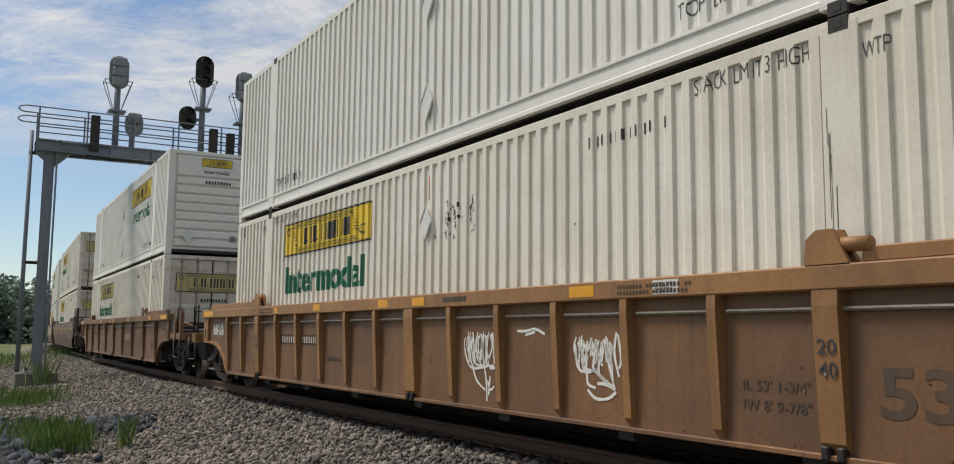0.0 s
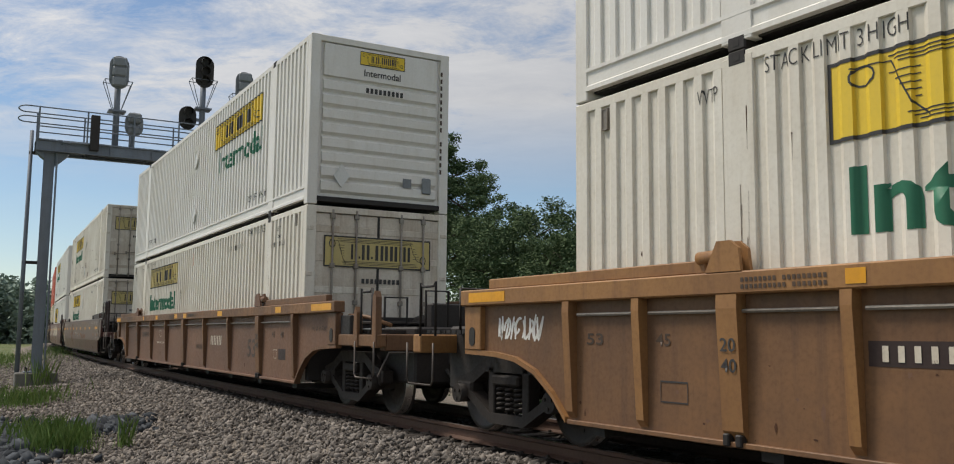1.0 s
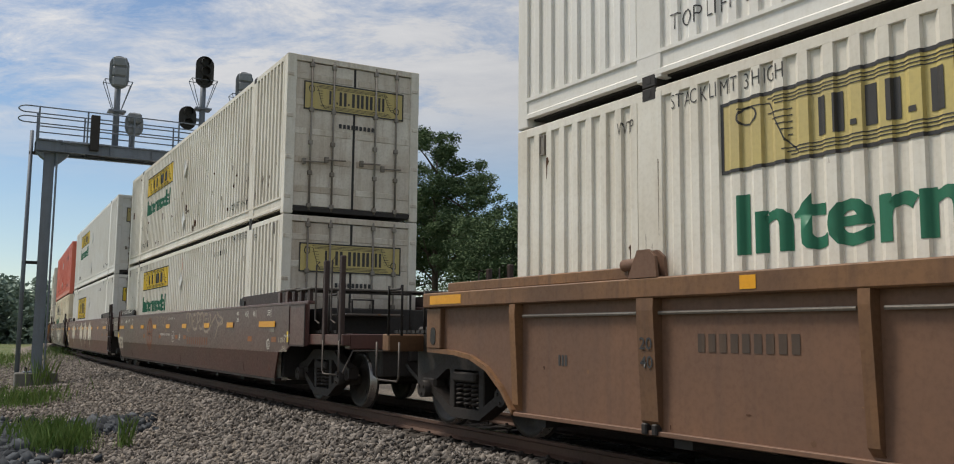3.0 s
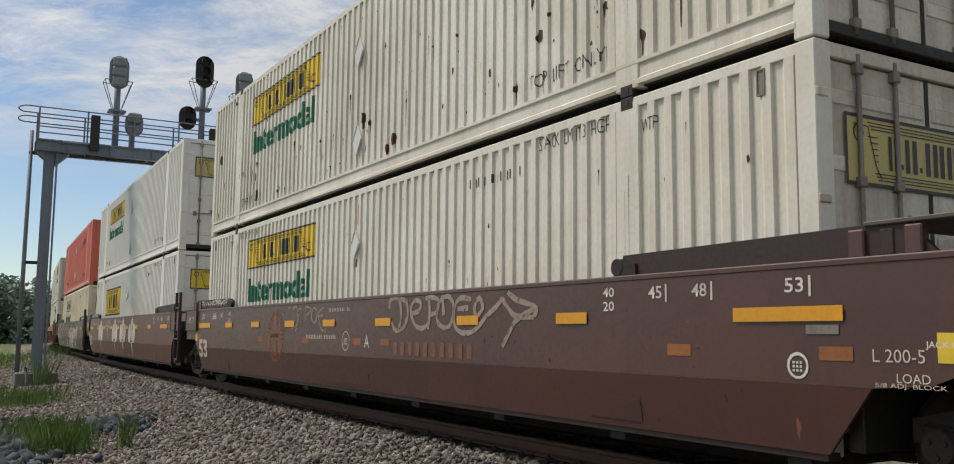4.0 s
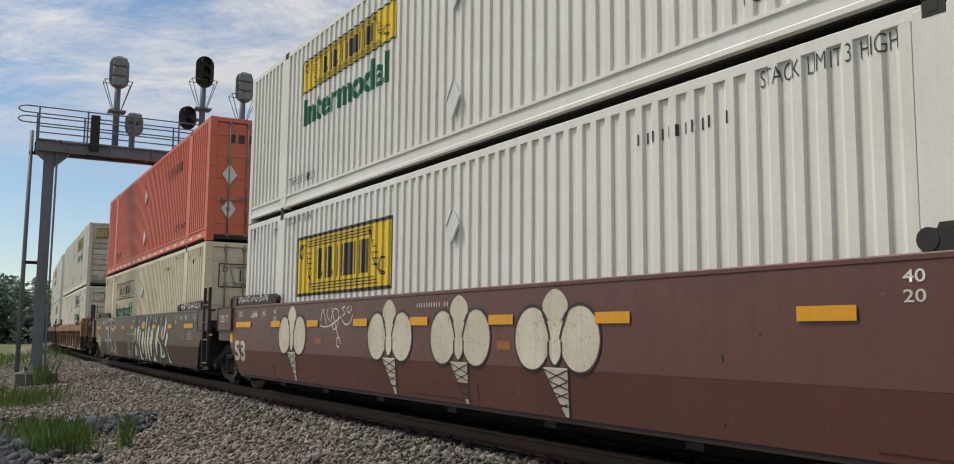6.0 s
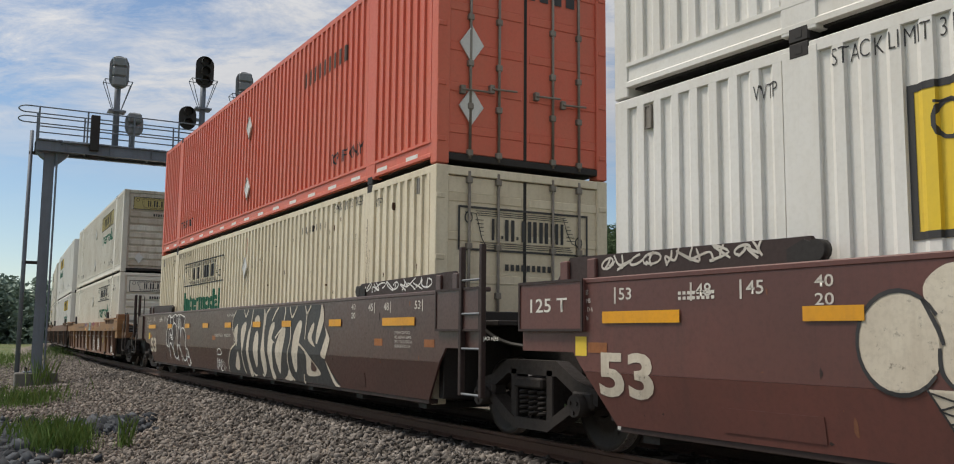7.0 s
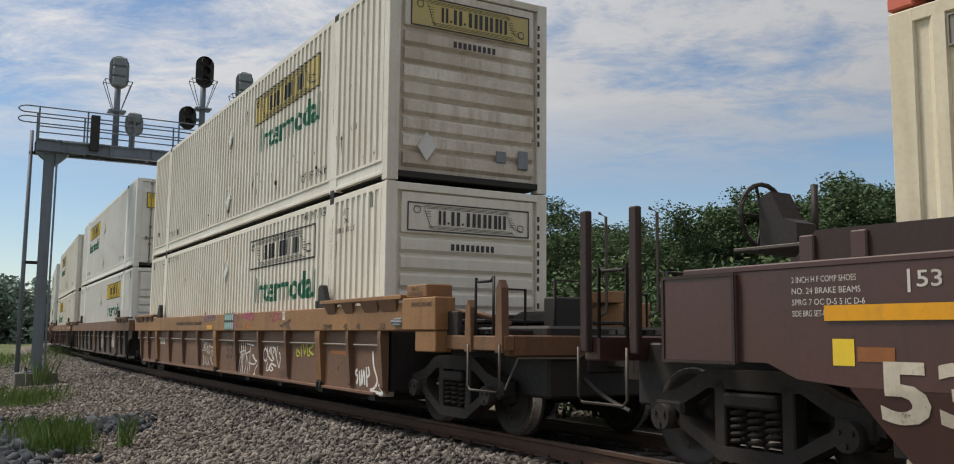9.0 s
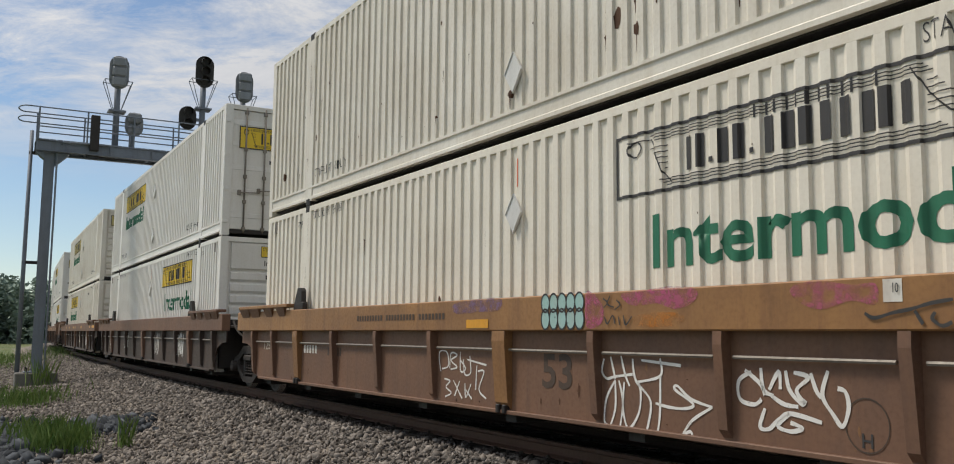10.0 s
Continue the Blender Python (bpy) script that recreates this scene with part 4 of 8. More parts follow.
def scuff_bm(seed, x, z):
    """Torn remains of a sticker."""
    r = random.Random(seed)
    bm = B()
    for _ in range(26):
        a, b, k = x + r.gauss(0, 0.05), z + r.gauss(0, 0.10), r.uniform(0.006, 0.022)
        quad(bm, [(a + k * r.uniform(0.3, 1.2) * math.cos(6.283 * i / 6), b + 1.8 * k * r.uniform(0.3, 1.2) * math.sin(6.283 * i / 6)) for i in range(6)])
    return bm


# ---- containers ----
SHARED = {}


def shared(key, make):
    if key not in SHARED:
        SHARED[key] = bm_mesh(make())
    return SHARED[key]


END = pose(HALF_L, 0, 0, 0, 0, 90)      # flat shapes of the end wall: x across, facing ahead


def container(label, body, front, side=(), end="faded", soiled=False):
    c = thing("container", label, "shipping container", "containers of the train")
    t = body.name
    face_paint = SOILED if soiled else body
    ft = face_paint.name

    def wall():
        bm = B()
        for x0, x1 in ((-RIB_END, -POST_OUT), (-POST_IN, POST_IN), (POST_OUT, RIB_END)):
            line = [(x, y) for x, y in RIBS if x0 - 1e-6 <= x <= x1 + 1e-6]
            v0 = [bm.verts.new((x, -HALF_W + y, 0.30)) for x, y in line]
            v1 = [bm.verts.new((x, -HALF_W + y, TALL - 0.085)) for x, y in line]
            for i in range(len(line) - 1):
                bm.faces.new((v0[i], v0[i + 1], v1[i + 1], v1[i]))
        return bm
    back = pose(0, 0, 0, 0, 0, 180)
    for m in (None, back):
        part_mesh("side_wall", shared(("wall", t), wall), body, c, at=m)

        def low():
            bm = B()
            w = -HALF_W
            sect = [(w - 0.005, 0.305), (w - 0.005, 0.272), (w + 0.012, 0.258), (w + 0.012, 0.145), (w - 0.005, 0.130), (w - 0.005, 0.088), (w + 0.09, 0.088), (w + 0.09, 0.305)]
            a = [bm.verts.new((-7.99, y, z)) for y, z in sect]
            b = [bm.verts.new((7.99, y, z)) for y, z in sect]
            bm.faces.new(a), bm.faces.new(b[::-1])
            for i in range(8):
                bm.faces.new((a[i - 1], a[i], b[i], b[i - 1]))
            bmesh.ops.recalc_face_normals(bm, faces=bm.faces)
            return bm
        part_mesh("bottom_rail", shared(("low", t), low), body, c, at=m)

        def high():
            return box(B(), -7.99, 7.99, -HALF_W + 0.001, -HALF_W + 0.07, TALL - 0.09, TALL, 0.006)
        part_mesh("top_rail", shared(("high", t), high), body, c, at=m)

        def stack_post():
            bm = B()
            box(bm, -0.156, 0.156, -HALF_W - 0.003, -HALF_W + 0.12, 0.06, TALL - 0.03, 0.008)
            return bm
        for x in (-6.127, 6.127):
            s = -1 if m else 1
            part_mesh("stacking_post", shared(("post", t), stack_post), body, c, at=pose(x, 0, 0, 0, 0, 180 if m else 0))

            def casting():
                bm = B()
                box(bm, -0.09, 0.09, -HALF_W - 0.006, -HALF_W + 0.15, 0.0, 0.12, 0.012)
                box(bm, -0.03, 0.03, -HALF_W - 0.0085, -HALF_W, 0.035, 0.085)
                return bm
            for z in (-0.008, TALL - 0.105):
                part_mesh("corner_casting", shared("casting", casting), STEEL, c, "dark steel lifting casting", pose(x, 0, z, 0, 0, 180 if m else 0))
    for x in (-1, 1):
        for y in (-1, 1):
            def corner():
                return box(B(), -0.09, 0.09, -0.085, 0.085, 0.0, TALL + 0.002, 0.01)
            part_mesh("corner_post", shared(("corner", t), corner), body, c, at=pose(x * (HALF_L - 0.09), y * (HALF_W - 0.085), 0))

    def roof():
        bm = B()
        box(bm, -8.02, 8.02, -HALF_W + 0.04, HALF_W - 0.04, TALL - 0.045, TALL - 0.012)
        for i in range(40):
            x = -7.7 + i * 0.395
            box(bm, x - 0.06, x + 0.06, -1.15, 1.15, TALL - 0.013, TALL + 0.006)
        return bm
    part_mesh("roof", shared(("roof", t), roof), body, c)

    def floor():
        return box(B(), -7.95, 7.95, -HALF_W + 0.07, HALF_W - 0.07, 0.07, 0.16)
    part_mesh("floor", shared("cfloor", floor), STEEL, c, "dark steel floor frame")

    def rear():
        return box(B(), -HALF_L + 0.004, -HALF_L + 0.06, -1.21, 1.21, 0.05, TALL - 0.02, 0.01)
    part_mesh("rear_wall", shared(("rear", t), rear), body, c)
    hl = HALF_L

    def header():
        return box(B(), hl - 0.12, hl - 0.004, -1.21, 1.21, TALL - 0.11, TALL - 0.002, 0.008)
    part_mesh("end_header", shared(("header", ft), header), face_paint, c)

    def end_sill():
        return box(B(), hl - 0.12, hl - 0.004, -1.21, 1.21, 0.05, 0.14, 0.008)
    part_mesh("end_sill", shared(("sill", t), end_sill), STEEL, c)
    if front == "doors":
        for s in (-1, 1):
            def leaf():
                bm = B()
                return box(bm, hl - 0.10, hl - 0.036, -0.595, 0.595, 0.15, TALL - 0.12, 0.008)
            d = part_mesh("door", shared(("leaf", ft), leaf), face_paint, c, "closed container door leaf", pose(0, s * 0.603, 0))
            for z in (0.45, 0.98, 1.5, 2.02, 2.5):
                def swage():
                    return box(B(), hl - 0.045, hl - 0.028, -0.55, 0.55, -0.06, 0.06, 0.012)
                part_mesh("door_panel", shared(("swage", ft), swage), face_paint, d, "", pose(0, 0, z))
            for k in (-0.19, 0.23):
                def bar():
                    bm = B()
                    rod(bm, [(hl - 0.005, 0, 0.08), (hl - 0.005, 0, TALL - 0.05)], 0.019, 8)
                    for z in (0.16, 0.75, 1.3, 1.9, TALL - 0.16):
                        box(bm, hl - 0.04, hl + 0.018, -0.04, 0.04, z - 0.04, z + 0.04, 0.008)
                    return bm
                part_mesh("lock_rod", shared("bar", bar), ROD, d, "grimy steel locking rod", pose(0, s * k, 0))

                def handle():
                    bm = B()
                    rod(bm, [(hl + 0.02, 0.0, 1.02), (hl + 0.035, -0.38, 1.0)], 0.014, 6)
                    box(bm, hl - 0.03, hl + 0.03, -0.40, -0.33, 0.95, 1.06, 0.006)
                    return bm
                part_mesh("door_handle", shared("handle", handle), ROD, d, "", pose(0, s * k + (0.1 if s > 0 else 0.25), 0.0 if k < 0 else -0.06))

            def gasket():
                return box(B(), hl - 0.06, hl - 0.028, -0.012, 0.012, 0.15, TALL - 0.12)
            part_mesh("gasket", shared("gasket", gasket), BLACK, d, "black rubber gasket", pose(0, -s * 0.598 if s > 0 else 0.590, 0))
            for z in (0.3, 1.0, 1.75, 2.5):
                def hinge():
                    return box(B(), hl - 0.06, hl + 0.012, -0.07, 0.05, -0.035, 0.035, 0.01)
                part_mesh("hinge", shared(("hinge", ft), hinge), face_paint, d, "", pose(0, s * 0.62, z))
        face = 0.0
    else:
        def panel():
            return box(B(), hl - 0.10, hl - 0.065, -1.21, 1.21, 0.12, TALL - 0.1)
        fw = part_mesh("front_wall", shared(("panel", ft), panel), face_paint, c, "ribbed steel front wall")
        for i in range(8):
            def rib():
                return prism(B(), [(hl - 0.066, 0), (hl - 0.012, 0.05), (hl - 0.012, 0.185), (hl - 0.066, 0.225)], -1.06, 1.06)
            part_mesh("wall_rib", shared(("rib", ft), rib), face_paint, fw, at=pose(0, 0, 0.20 + i * 0.245))

        def head_panel():
            return box(B(), hl - 0.066, hl - 0.012, -1.06, 1.06, 2.19, TALL - 0.13, 0.01)
        part_mesh("head_panel", shared(("hp", ft), head_panel), face_paint, fw)
        face = -0.012

        def vent():
            bm = B()
            box(bm, hl - 0.012, hl + 0.03, 0.78, 0.95, 0.32, 0.60, 0.015)
            return bm
        part_mesh("vent_box", shared("vent", vent), GALV, c, "grey ventilation box")

        def plate():
            return box(B(), hl - 0.012, hl + 0.002, 0.42, 0.58, 0.40, 0.56)
        part_mesh("data_plate", shared("plate", plate), GALV, c)
        placard(c, -0.72, 0.5, 0.2, 0.0, END)
    y0 = 0.027 if front == "doors" else 0.010
    turn = END
    if end == "big":
        logo(c, -0.98, 0.98, 2.20 if front != "doors" else 1.90, 2.64 if front != "doors" else 2.42, "faded", False, y0, turn)
    elif end == "white":
        logo(c, -0.98, 0.98, 2.22, 2.62, "white", False, y0, turn)
    elif end == "yellow":
        logo(c, -0.98, 0.98, 1.92, 2.42, "yellow", False, y0, turn)
    elif end == "low":
        logo(c, -0.98, 0.98, 1.88, 2.40, "faded", False, y0, turn)
    elif end == "low_white":
        logo(c, -0.98, 0.98, 1.85, 2.40, "white", False, y0, turn)
    elif end == "small":
        logo(c, -0.42, 0.42, 2.46, 2.70, "yellow", False, y0, turn)
        word(c, "Intermodal", -0.34, 0.34, 2.27, 2.39, INK, False, y0, turn=turn)
    if end not in ("none",):
        bars(c, -0.30, 0.42, 1.98 if front != "doors" else 1.62, 2.07 if front != "doors" else 1.70, 9, INK, False, y0, turn=turn)
    if front != "doors":
        bars(c, 1.12, 1.18, 0.7, 2.6, 1, GREYINK, False, -0.003, rows=15, turn=turn)
    for d in side:
        kind, args = d[0], d[1:]
        if kind == "logo":
            logo(c, *args)
        elif kind == "word":
            word(c, *args)
        elif kind == "bars":
            bars(c, *args)
        elif kind == "placard":
            placard(c, *args)
        elif kind == "holder":
            x, z = args

            def label_holder():
                bm = B()
                for q in ((0, 0.012, 0, 0.20), (0.068, 0.08, 0, 0.20), (0.012, 0.068, 0, 0.012), (0.012, 0.068, 0.188, 0.20)):
                    box(bm, q[0], q[1], -HALF_W - 0.008, -HALF_W + 0.02, q[2], q[3])
                box(bm, 0.012, 0.068, -HALF_W - 0.001, -HALF_W + 0.015, 0.012, 0.188)
                return bm
            part_mesh("label_holder", shared("label_holder", label_holder), ROD, c, "small grimy steel label holder", pose(x, 0, z))
        elif kind == "rust":
            seed, n = args
            flat("rust_stain", seed, lambda seed=seed, n=n: rust_bm(seed, n), RUSTY, c, True, 0.003, None, "brown rust spots and runs")
        elif kind == "scuff":
            seed, x, z = args
            flat("rust_stain", ("s", seed), lambda seed=seed, x=x, z=z: scuff_bm(seed, x, z), INK, c, True, 0.005, None, "dark torn sticker remains")
        elif kind == "strip":
            x, z0, z1 = args
            flat("reflector_strip", (x, z0, z1), lambda x=x, z0=z0, z1=z1: rect(B(), x, x + 0.04, z0, z1), ORANGE, c, True, 0.004, None, "orange vertical strip")
    return c


GREEN_WORD = ("word", "Intermodal")


def side_marks(top, at, style, seed, word_on=True, big=False, drop=0.0, pin=False):
    """The usual markings of a container's side. at: 'rear' or 'front' for the sign."""
    x0, x1 = (-5.33, -1.62) if at == "rear" else (1.72, 5.37)
    z0, z1 = (2.02, 2.58) if not top else (1.93, 2.50)
    out = []
    if big:
        z0, z1 = 1.41, 2.39
    out.append(("logo", x0, x1, z0 - drop, z1 - drop, style))
    if word_on:
        zz = (1.38 if not top else 1.36) - drop * 0.6
        out.append(("word", "Intermodal", x0 + (0.16 if at == "rear" else 0.47), x1 + (-0.22 if at == "rear" else 0.10), zz, zz + 0.46, GREEN, True, None, 0.026))
    if top:
        for x in (-5.85, 4.55):
            out.append(("word", "TOP LIFT ONLY", x, x + 1.25, 0.42, 0.56, INK, True, None, -0.012))
        out.append(("placard", 0.07, 0.70, 0.23))
        out.append(("placard", 0.07, 2.02, 0.23))
    else:
        out.append(("word", "STACK LIMIT 3 HIGH", 4.72, 5.87, 2.65, 2.78, INK, True, None, -0.012))
        out.append(("word", "STACK LIMIT 3 HIGH", -5.86, -4.7, 2.65, 2.77, INK, True, None, -0.012))
        out.append(("placard", 0.09, 2.08, 0.21))
        out.append(("bars", 3.35, 4.48, 2.45, 2.55, 12, INK, True, None, 0.78))
        if not big:
            out.append(("strip", 0.10, 2.36, 2.66))
        for x in (-6.44, 6.70 if pin else 6.40):
            out.append(("word", "WTP", x - 0.11, x + 0.11, 2.55, 2.665, INK, True, None, -0.01))
        if pin:
            out.append(("word", "OR", 6.64, 6.76, 2.44, 2.52, INK, True, None, -0.01))
            out.append(("bars", 6.26, 6.66, 2.31, 2.39, 6, INK, True, None, 0.6))
            out.append(("word", "PIN LIFT", 6.70, 7.06, 2.31, 2.39, INK, True, None, -0.01))
        for x in (-7.75, 7.62):
            out.append(("holder", x, 2.57))
    return out


# ---- running gear ----
def strip_prism(bm, pts, th, y0, y1):
    return prism(bm, [(x, z + th / 2) for x, z in pts] + [(x, z - th / 2) for x, z in reversed(pts)], y0, y1)


WHEELSETS = []
R_WHEEL = 0.42


def wheel_mesh():
    bm = B()
    prof = [(-0.075, 0.10), (-0.075, 0.16), (-0.035, 0.19), (-0.030, 0.32), (-0.06, 0.355), (-0.065, R_WHEEL - 0.012), (-0.055, R_WHEEL - 0.002),
            (0.045, R_WHEEL + 0.002), (0.05, R_WHEEL + 0.03), (0.07, R_WHEEL + 0.03), (0.075, 0.355), (0.03, 0.32), (0.03, 0.19), (0.075, 0.16), (0.075, 0.10)]
    n, rings = 32, []
    for k in range(n):
        a = 2 * math.pi * k / n
        rings.append([bm.verts.new((r * math.cos(a), y, r * math.sin(a))) for y, r in prof])
    for k in range(n):
        P, Q = rings[k], rings[(k + 1) % n]
        for i in range(len(prof) - 1):
            f = bm.faces.new((P[i], P[i + 1], Q[i + 1], Q[i]))
            f.smooth = True
            f.material_index = 1 if i in (5, 6) else 0
    for a in (0.4, 2.5, 4.6):        # chalked inspection marks and a lifting hole
        x, z = 0.26 * math.cos(a), 0.26 * math.sin(a)
        disc_y(bm, x, z, -0.040, -0.028, 0.028, 8)
    bmesh.ops.recalc_face_normals(bm, faces=bm.faces)
    return bm


def truck(car, xc):
    for s in (-1, 1):
        def frame_bm():
            bm = B()
            strip_prism(bm, [(-1.12, 0.52), (-0.78, 0.60), (-0.45, 0.77), (0.45, 0.77), (0.78, 0.60), (1.12, 0.52)], 0.15, -1.08, -0.93)
            strip_prism(bm, [(-0.90, 0.50), (-0.32, 0.20), (0.32, 0.20), (0.90, 0.50)], 0.11, -1.10, -0.92)
            for x in (-0.33, 0.33):
                box(bm, x - 0.06, x + 0.06, -1.08, -0.93, 0.22, 0.76, 0.012)
            for x in (-0.89, 0.89):
                box(bm, x - 0.17, x + 0.17, -1.10, -0.92, 0.40, 0.58, 0.03)
            return bm
        m = pose(xc, 0, 0, 0, 0, 0 if s < 0 else 180)
        fr = part_mesh("truck_side_frame", shared("sideframe", frame_bm), CAST, car, "rusty cast steel truck side frame", m)

        def coil():
            bm = B()
            rod(bm, [(0.065 * math.cos(t), 0.065 * math.sin(t), 0.27 + 0.29 * t / 34.5) for t in np.linspace(0, 34.5, 72)], 0.017, 5)
            return bm
        for x in (-0.17, 0.0, 0.17):
            part_mesh("spring", shared("coil", coil), CAST, fr, "rusty coil spring", pose(x, -1.02, 0))

        def beam_end():
            bm = B()
            box(bm, -0.26, 0.26, -1.13, -0.85, 0.56, 0.67, 0.02)
            return bm
        part_mesh("bolster_end", shared("bolsterend", beam_end), CAST, fr)
        for x in (-0.89, 0.89):
            def cap():
                bm = B()
                disc_y(bm, 0, 0.44, -1.19, -1.0, 0.105, 14)
                for a in (0.5, 2.6, 4.7):
                    disc_y(bm, 0.06 * math.cos(a), 0.44 + 0.06 * math.sin(a), -1.205, -1.185, 0.02, 6)
                return bm
            part_mesh("bearing_cap", shared("cap", cap), CAST, fr, "", pose(x, 0, 0))

    def bolster():
        return box(B(), -0.2, 0.2, -0.92, 0.92, 0.42, 0.66, 0.02)
    part_mesh("bolster", shared("bolster", bolster), STEEL, car, at=pose(xc, 0, 0))
    for x in (-0.89, 0.89):
        def axle():
            bm = B(); disc_y(bm, 0, 0, -1.0, 1.0, 0.08, 12)
            return bm
        ws = part_mesh("wheelset", shared("axle", axle), WHEEL, car, "worn steel wheelset")
        ws.matrix_basis = pose(xc + x, 0, R_WHEEL)
        for s in (-1, 1):
            me = shared("wheel", wheel_mesh)
            if not me.materials:
                me.materials.append(WHEEL), me.materials.append(TREAD)
            part_mesh("wheel", me, None, ws, "", pose(0, s * 0.755, 0, 0, 0, 0 if s < 0 else 180))
        WHEELSETS.append((ws, xc + x))


def hoop(bm, x0, x1, y, z0, z1, r=0.013):
    return rod(bm, [(x0, y, z1), (x0, y, z0 + 0.05), (x0 + 0.05 * (1 if x1 > x0 else -1), y, z0), (x1 - 0.05 * (1 if x1 > x0 else -1), y, z0), (x1, y, z0 + 0.05), (x1, y, z1)], r, 7)


def car_end(car, e, gap_mid, body, tall):
    """End platform over a truck at the end e (+1 ahead, -1 behind)."""
    truck(car, e * 9.63)

    def put(name, mat, make, label=""):
        bm = B(); make(bm)
        ob = part(name, bm, mat, car, label)
        if e < 0:
            ob.matrix_basis = pose(0, 0, 0, 0, 0, 180)
        return ob
    put("centre_sill", STEEL, lambda b: box(b, 8.3, 11.3, -0.36, 0.36, 0.70, 1.02, 0.02))
    put("end_sill", body, lambda b: box(b, 11.1, 11.3, -1.295, 1.36, 0.88, 1.10, 0.015), "painted steel end sill")
    put("bulkhead", STEEL, lambda b: box(b, 8.2, 8.32, -1.30, 1.30, 0.36, 1.38, 0.01))
    for y0, y1 in ((-1.34, -0.42), (0.42, 1.34)):
        def deck(b):
            for k in range(9):
                box(b, 9.95 + k * 0.118, 10.04 + k * 0.118, y0, y1, 1.11, 1.15)
        put("platform_grating", STEEL, deck)
        put("platform_bracket", STEEL, lambda b: box(b, 9.9, 11.0, y0 + 0.1, y0 + 0.2, 0.92, 1.11, 0.01))
    put("side_step", body, lambda b: box(b, 9.9, 11.32, -1.42, -1.30, 0.935, 1.09, 0.01))
    # added dark block, stands in for shade and hides the lit ground behind
    put("draft_box", STEEL, lambda b: box(b, 9.0, 11.25, -0.78, 0.78, 0.48, 1.04, 0.02))
    put("brake_beam", STEEL, lambda b: box(b, 8.4, 10.9, -0.9, -0.7, 0.9, 1.0, 0.02))
    for y in (-1.45, 1.45):
        put("sill_step", STEP, lambda b: hoop(b, 10.62, 11.27, y, 0.52, 1.0))
        put("grab_iron", STEEL, lambda b: hoop(b, 10.68, 11.05, y * 0.96, 1.66, 1.08, 0.016))
    for x, y, h in ((10.35, -0.9, 1.62), (10.95, -0.55, 1.7), (10.35, 0.9, 1.62)):
        put("platform_handrail", STEEL, lambda b: rod(b, [(x, y, 1.1), (x, y, h), (x, y + 0.35, h), (x, y + 0.35, 1.1)], 0.02, 7))
    if tall:
        for x, y, h in ((10.56, -1.40, 2.18), (11.22, -1.40, 2.21), (10.56, 1.40, 2.18), (11.22, 1.40, 2.21)):
            put("end_post", MAROON, lambda b: box(b, x - 0.05, x + 0.05, y - 0.035, y + 0.035, 0.95, h, 0.012), "tall dark steel end post")
            put("grab_rod", STEP, lambda b: rod(b, [(x - 0.09, y - 0.08, h - 0.02), (x - 0.16, y - 0.1, h - 0.06), (x - 0.16, y - 0.1, 1.3), (x - 0.07, y - 0.07, 1.25)], 0.014, 6))
        for x0, x1, z in ((8.46, 9.24, 1.795), (9.27, 9.95, 1.775)):
            put("raised_deck", STEP, lambda b: box(b, x0, x1, -1.43, 0.9, z, z + 0.03, 0.006), "grey steel walkway plate on brackets")
        for x in (8.62, 9.12, 9.45, 9.85):
            put("deck_bracket", MAROON, lambda b: box(b, x - 0.05, x + 0.05, -1.42, -1.36, 1.606, 1.774, 0.008))
        put("end_housing", STEEL, lambda b: box(b, 8.35, 9.98, -1.10, 1.10, 1.05, 1.50, 0.02), "dark steel end housing")
        put("end_shelf", STEP, lambda b: box(b, 10.55, 11.15, -1.30, -0.4, 1.36, 1.39, 0.006), "grey steel shelf plate")
        put("shelf_leg", STEEL, lambda b: box(b, 10.75, 10.83, -1.2, -0.5, 1.1, 1.355, 0.006))
        if e < 0:
            def wheel(b):
                rod(b, [(9.98, 0.5 + 0.27 * math.cos(a), 2.10 + 0.27 * math.sin(a)) for a in np.linspace(0, 6.283, 22)[:-1]], 0.02, 6, True)
                for a in np.linspace(0, 6.283, 6)[:-1]:
                    rod(b, [(9.98, 0.5, 2.10), (9.98, 0.5 + 0.26 * math.cos(a), 2.10 + 0.26 * math.sin(a))], 0.014, 5)
            put("brake_wheel", BLACK, wheel, "black hand brake wheel")
            put("brake_stand", STEEL, lambda b: prism(b, [(9.55, 1.81), (9.92, 1.81), (9.92, 2.24), (9.80, 2.28), (9.68, 2.05), (9.55, 2.0)], 0.38, 0.62))
            put("brake_post", STEEL, lambda b: rod(b, [(9.7, 0.2, 1.8), (9.7, 0.2, 2.36)], 0.03, 7))
        put("reservoir", STEEL, lambda b: rod(b, [(8.5, -0.2, 1.25), (9.6, -0.2, 1.25)], 0.24, 14))
    else:
        for x, h in ((10.60, 1.47), (11.24, 1.66)):
            put("corner_bracket", body, lambda b: prism(b, [(x - 0.07, 0.92), (x + 0.07, 0.92), (x + 0.05, h - 0.08), (x, h), (x - 0.05, h - 0.08)], -1.445, -1.36), "painted upright bracket")
        put("tread_plate", GALV, lambda b: box(b, 10.48, 10.98, -1.36, -1.0, 1.155, 1.175, 0.004))
        put("air_pipe", OCHRE, lambda b: rod(b, [(9.9, -1.25, 1.36), (10.3, -1.15, 1.34), (10.6, -0.9, 1.22)], 0.03, 7))
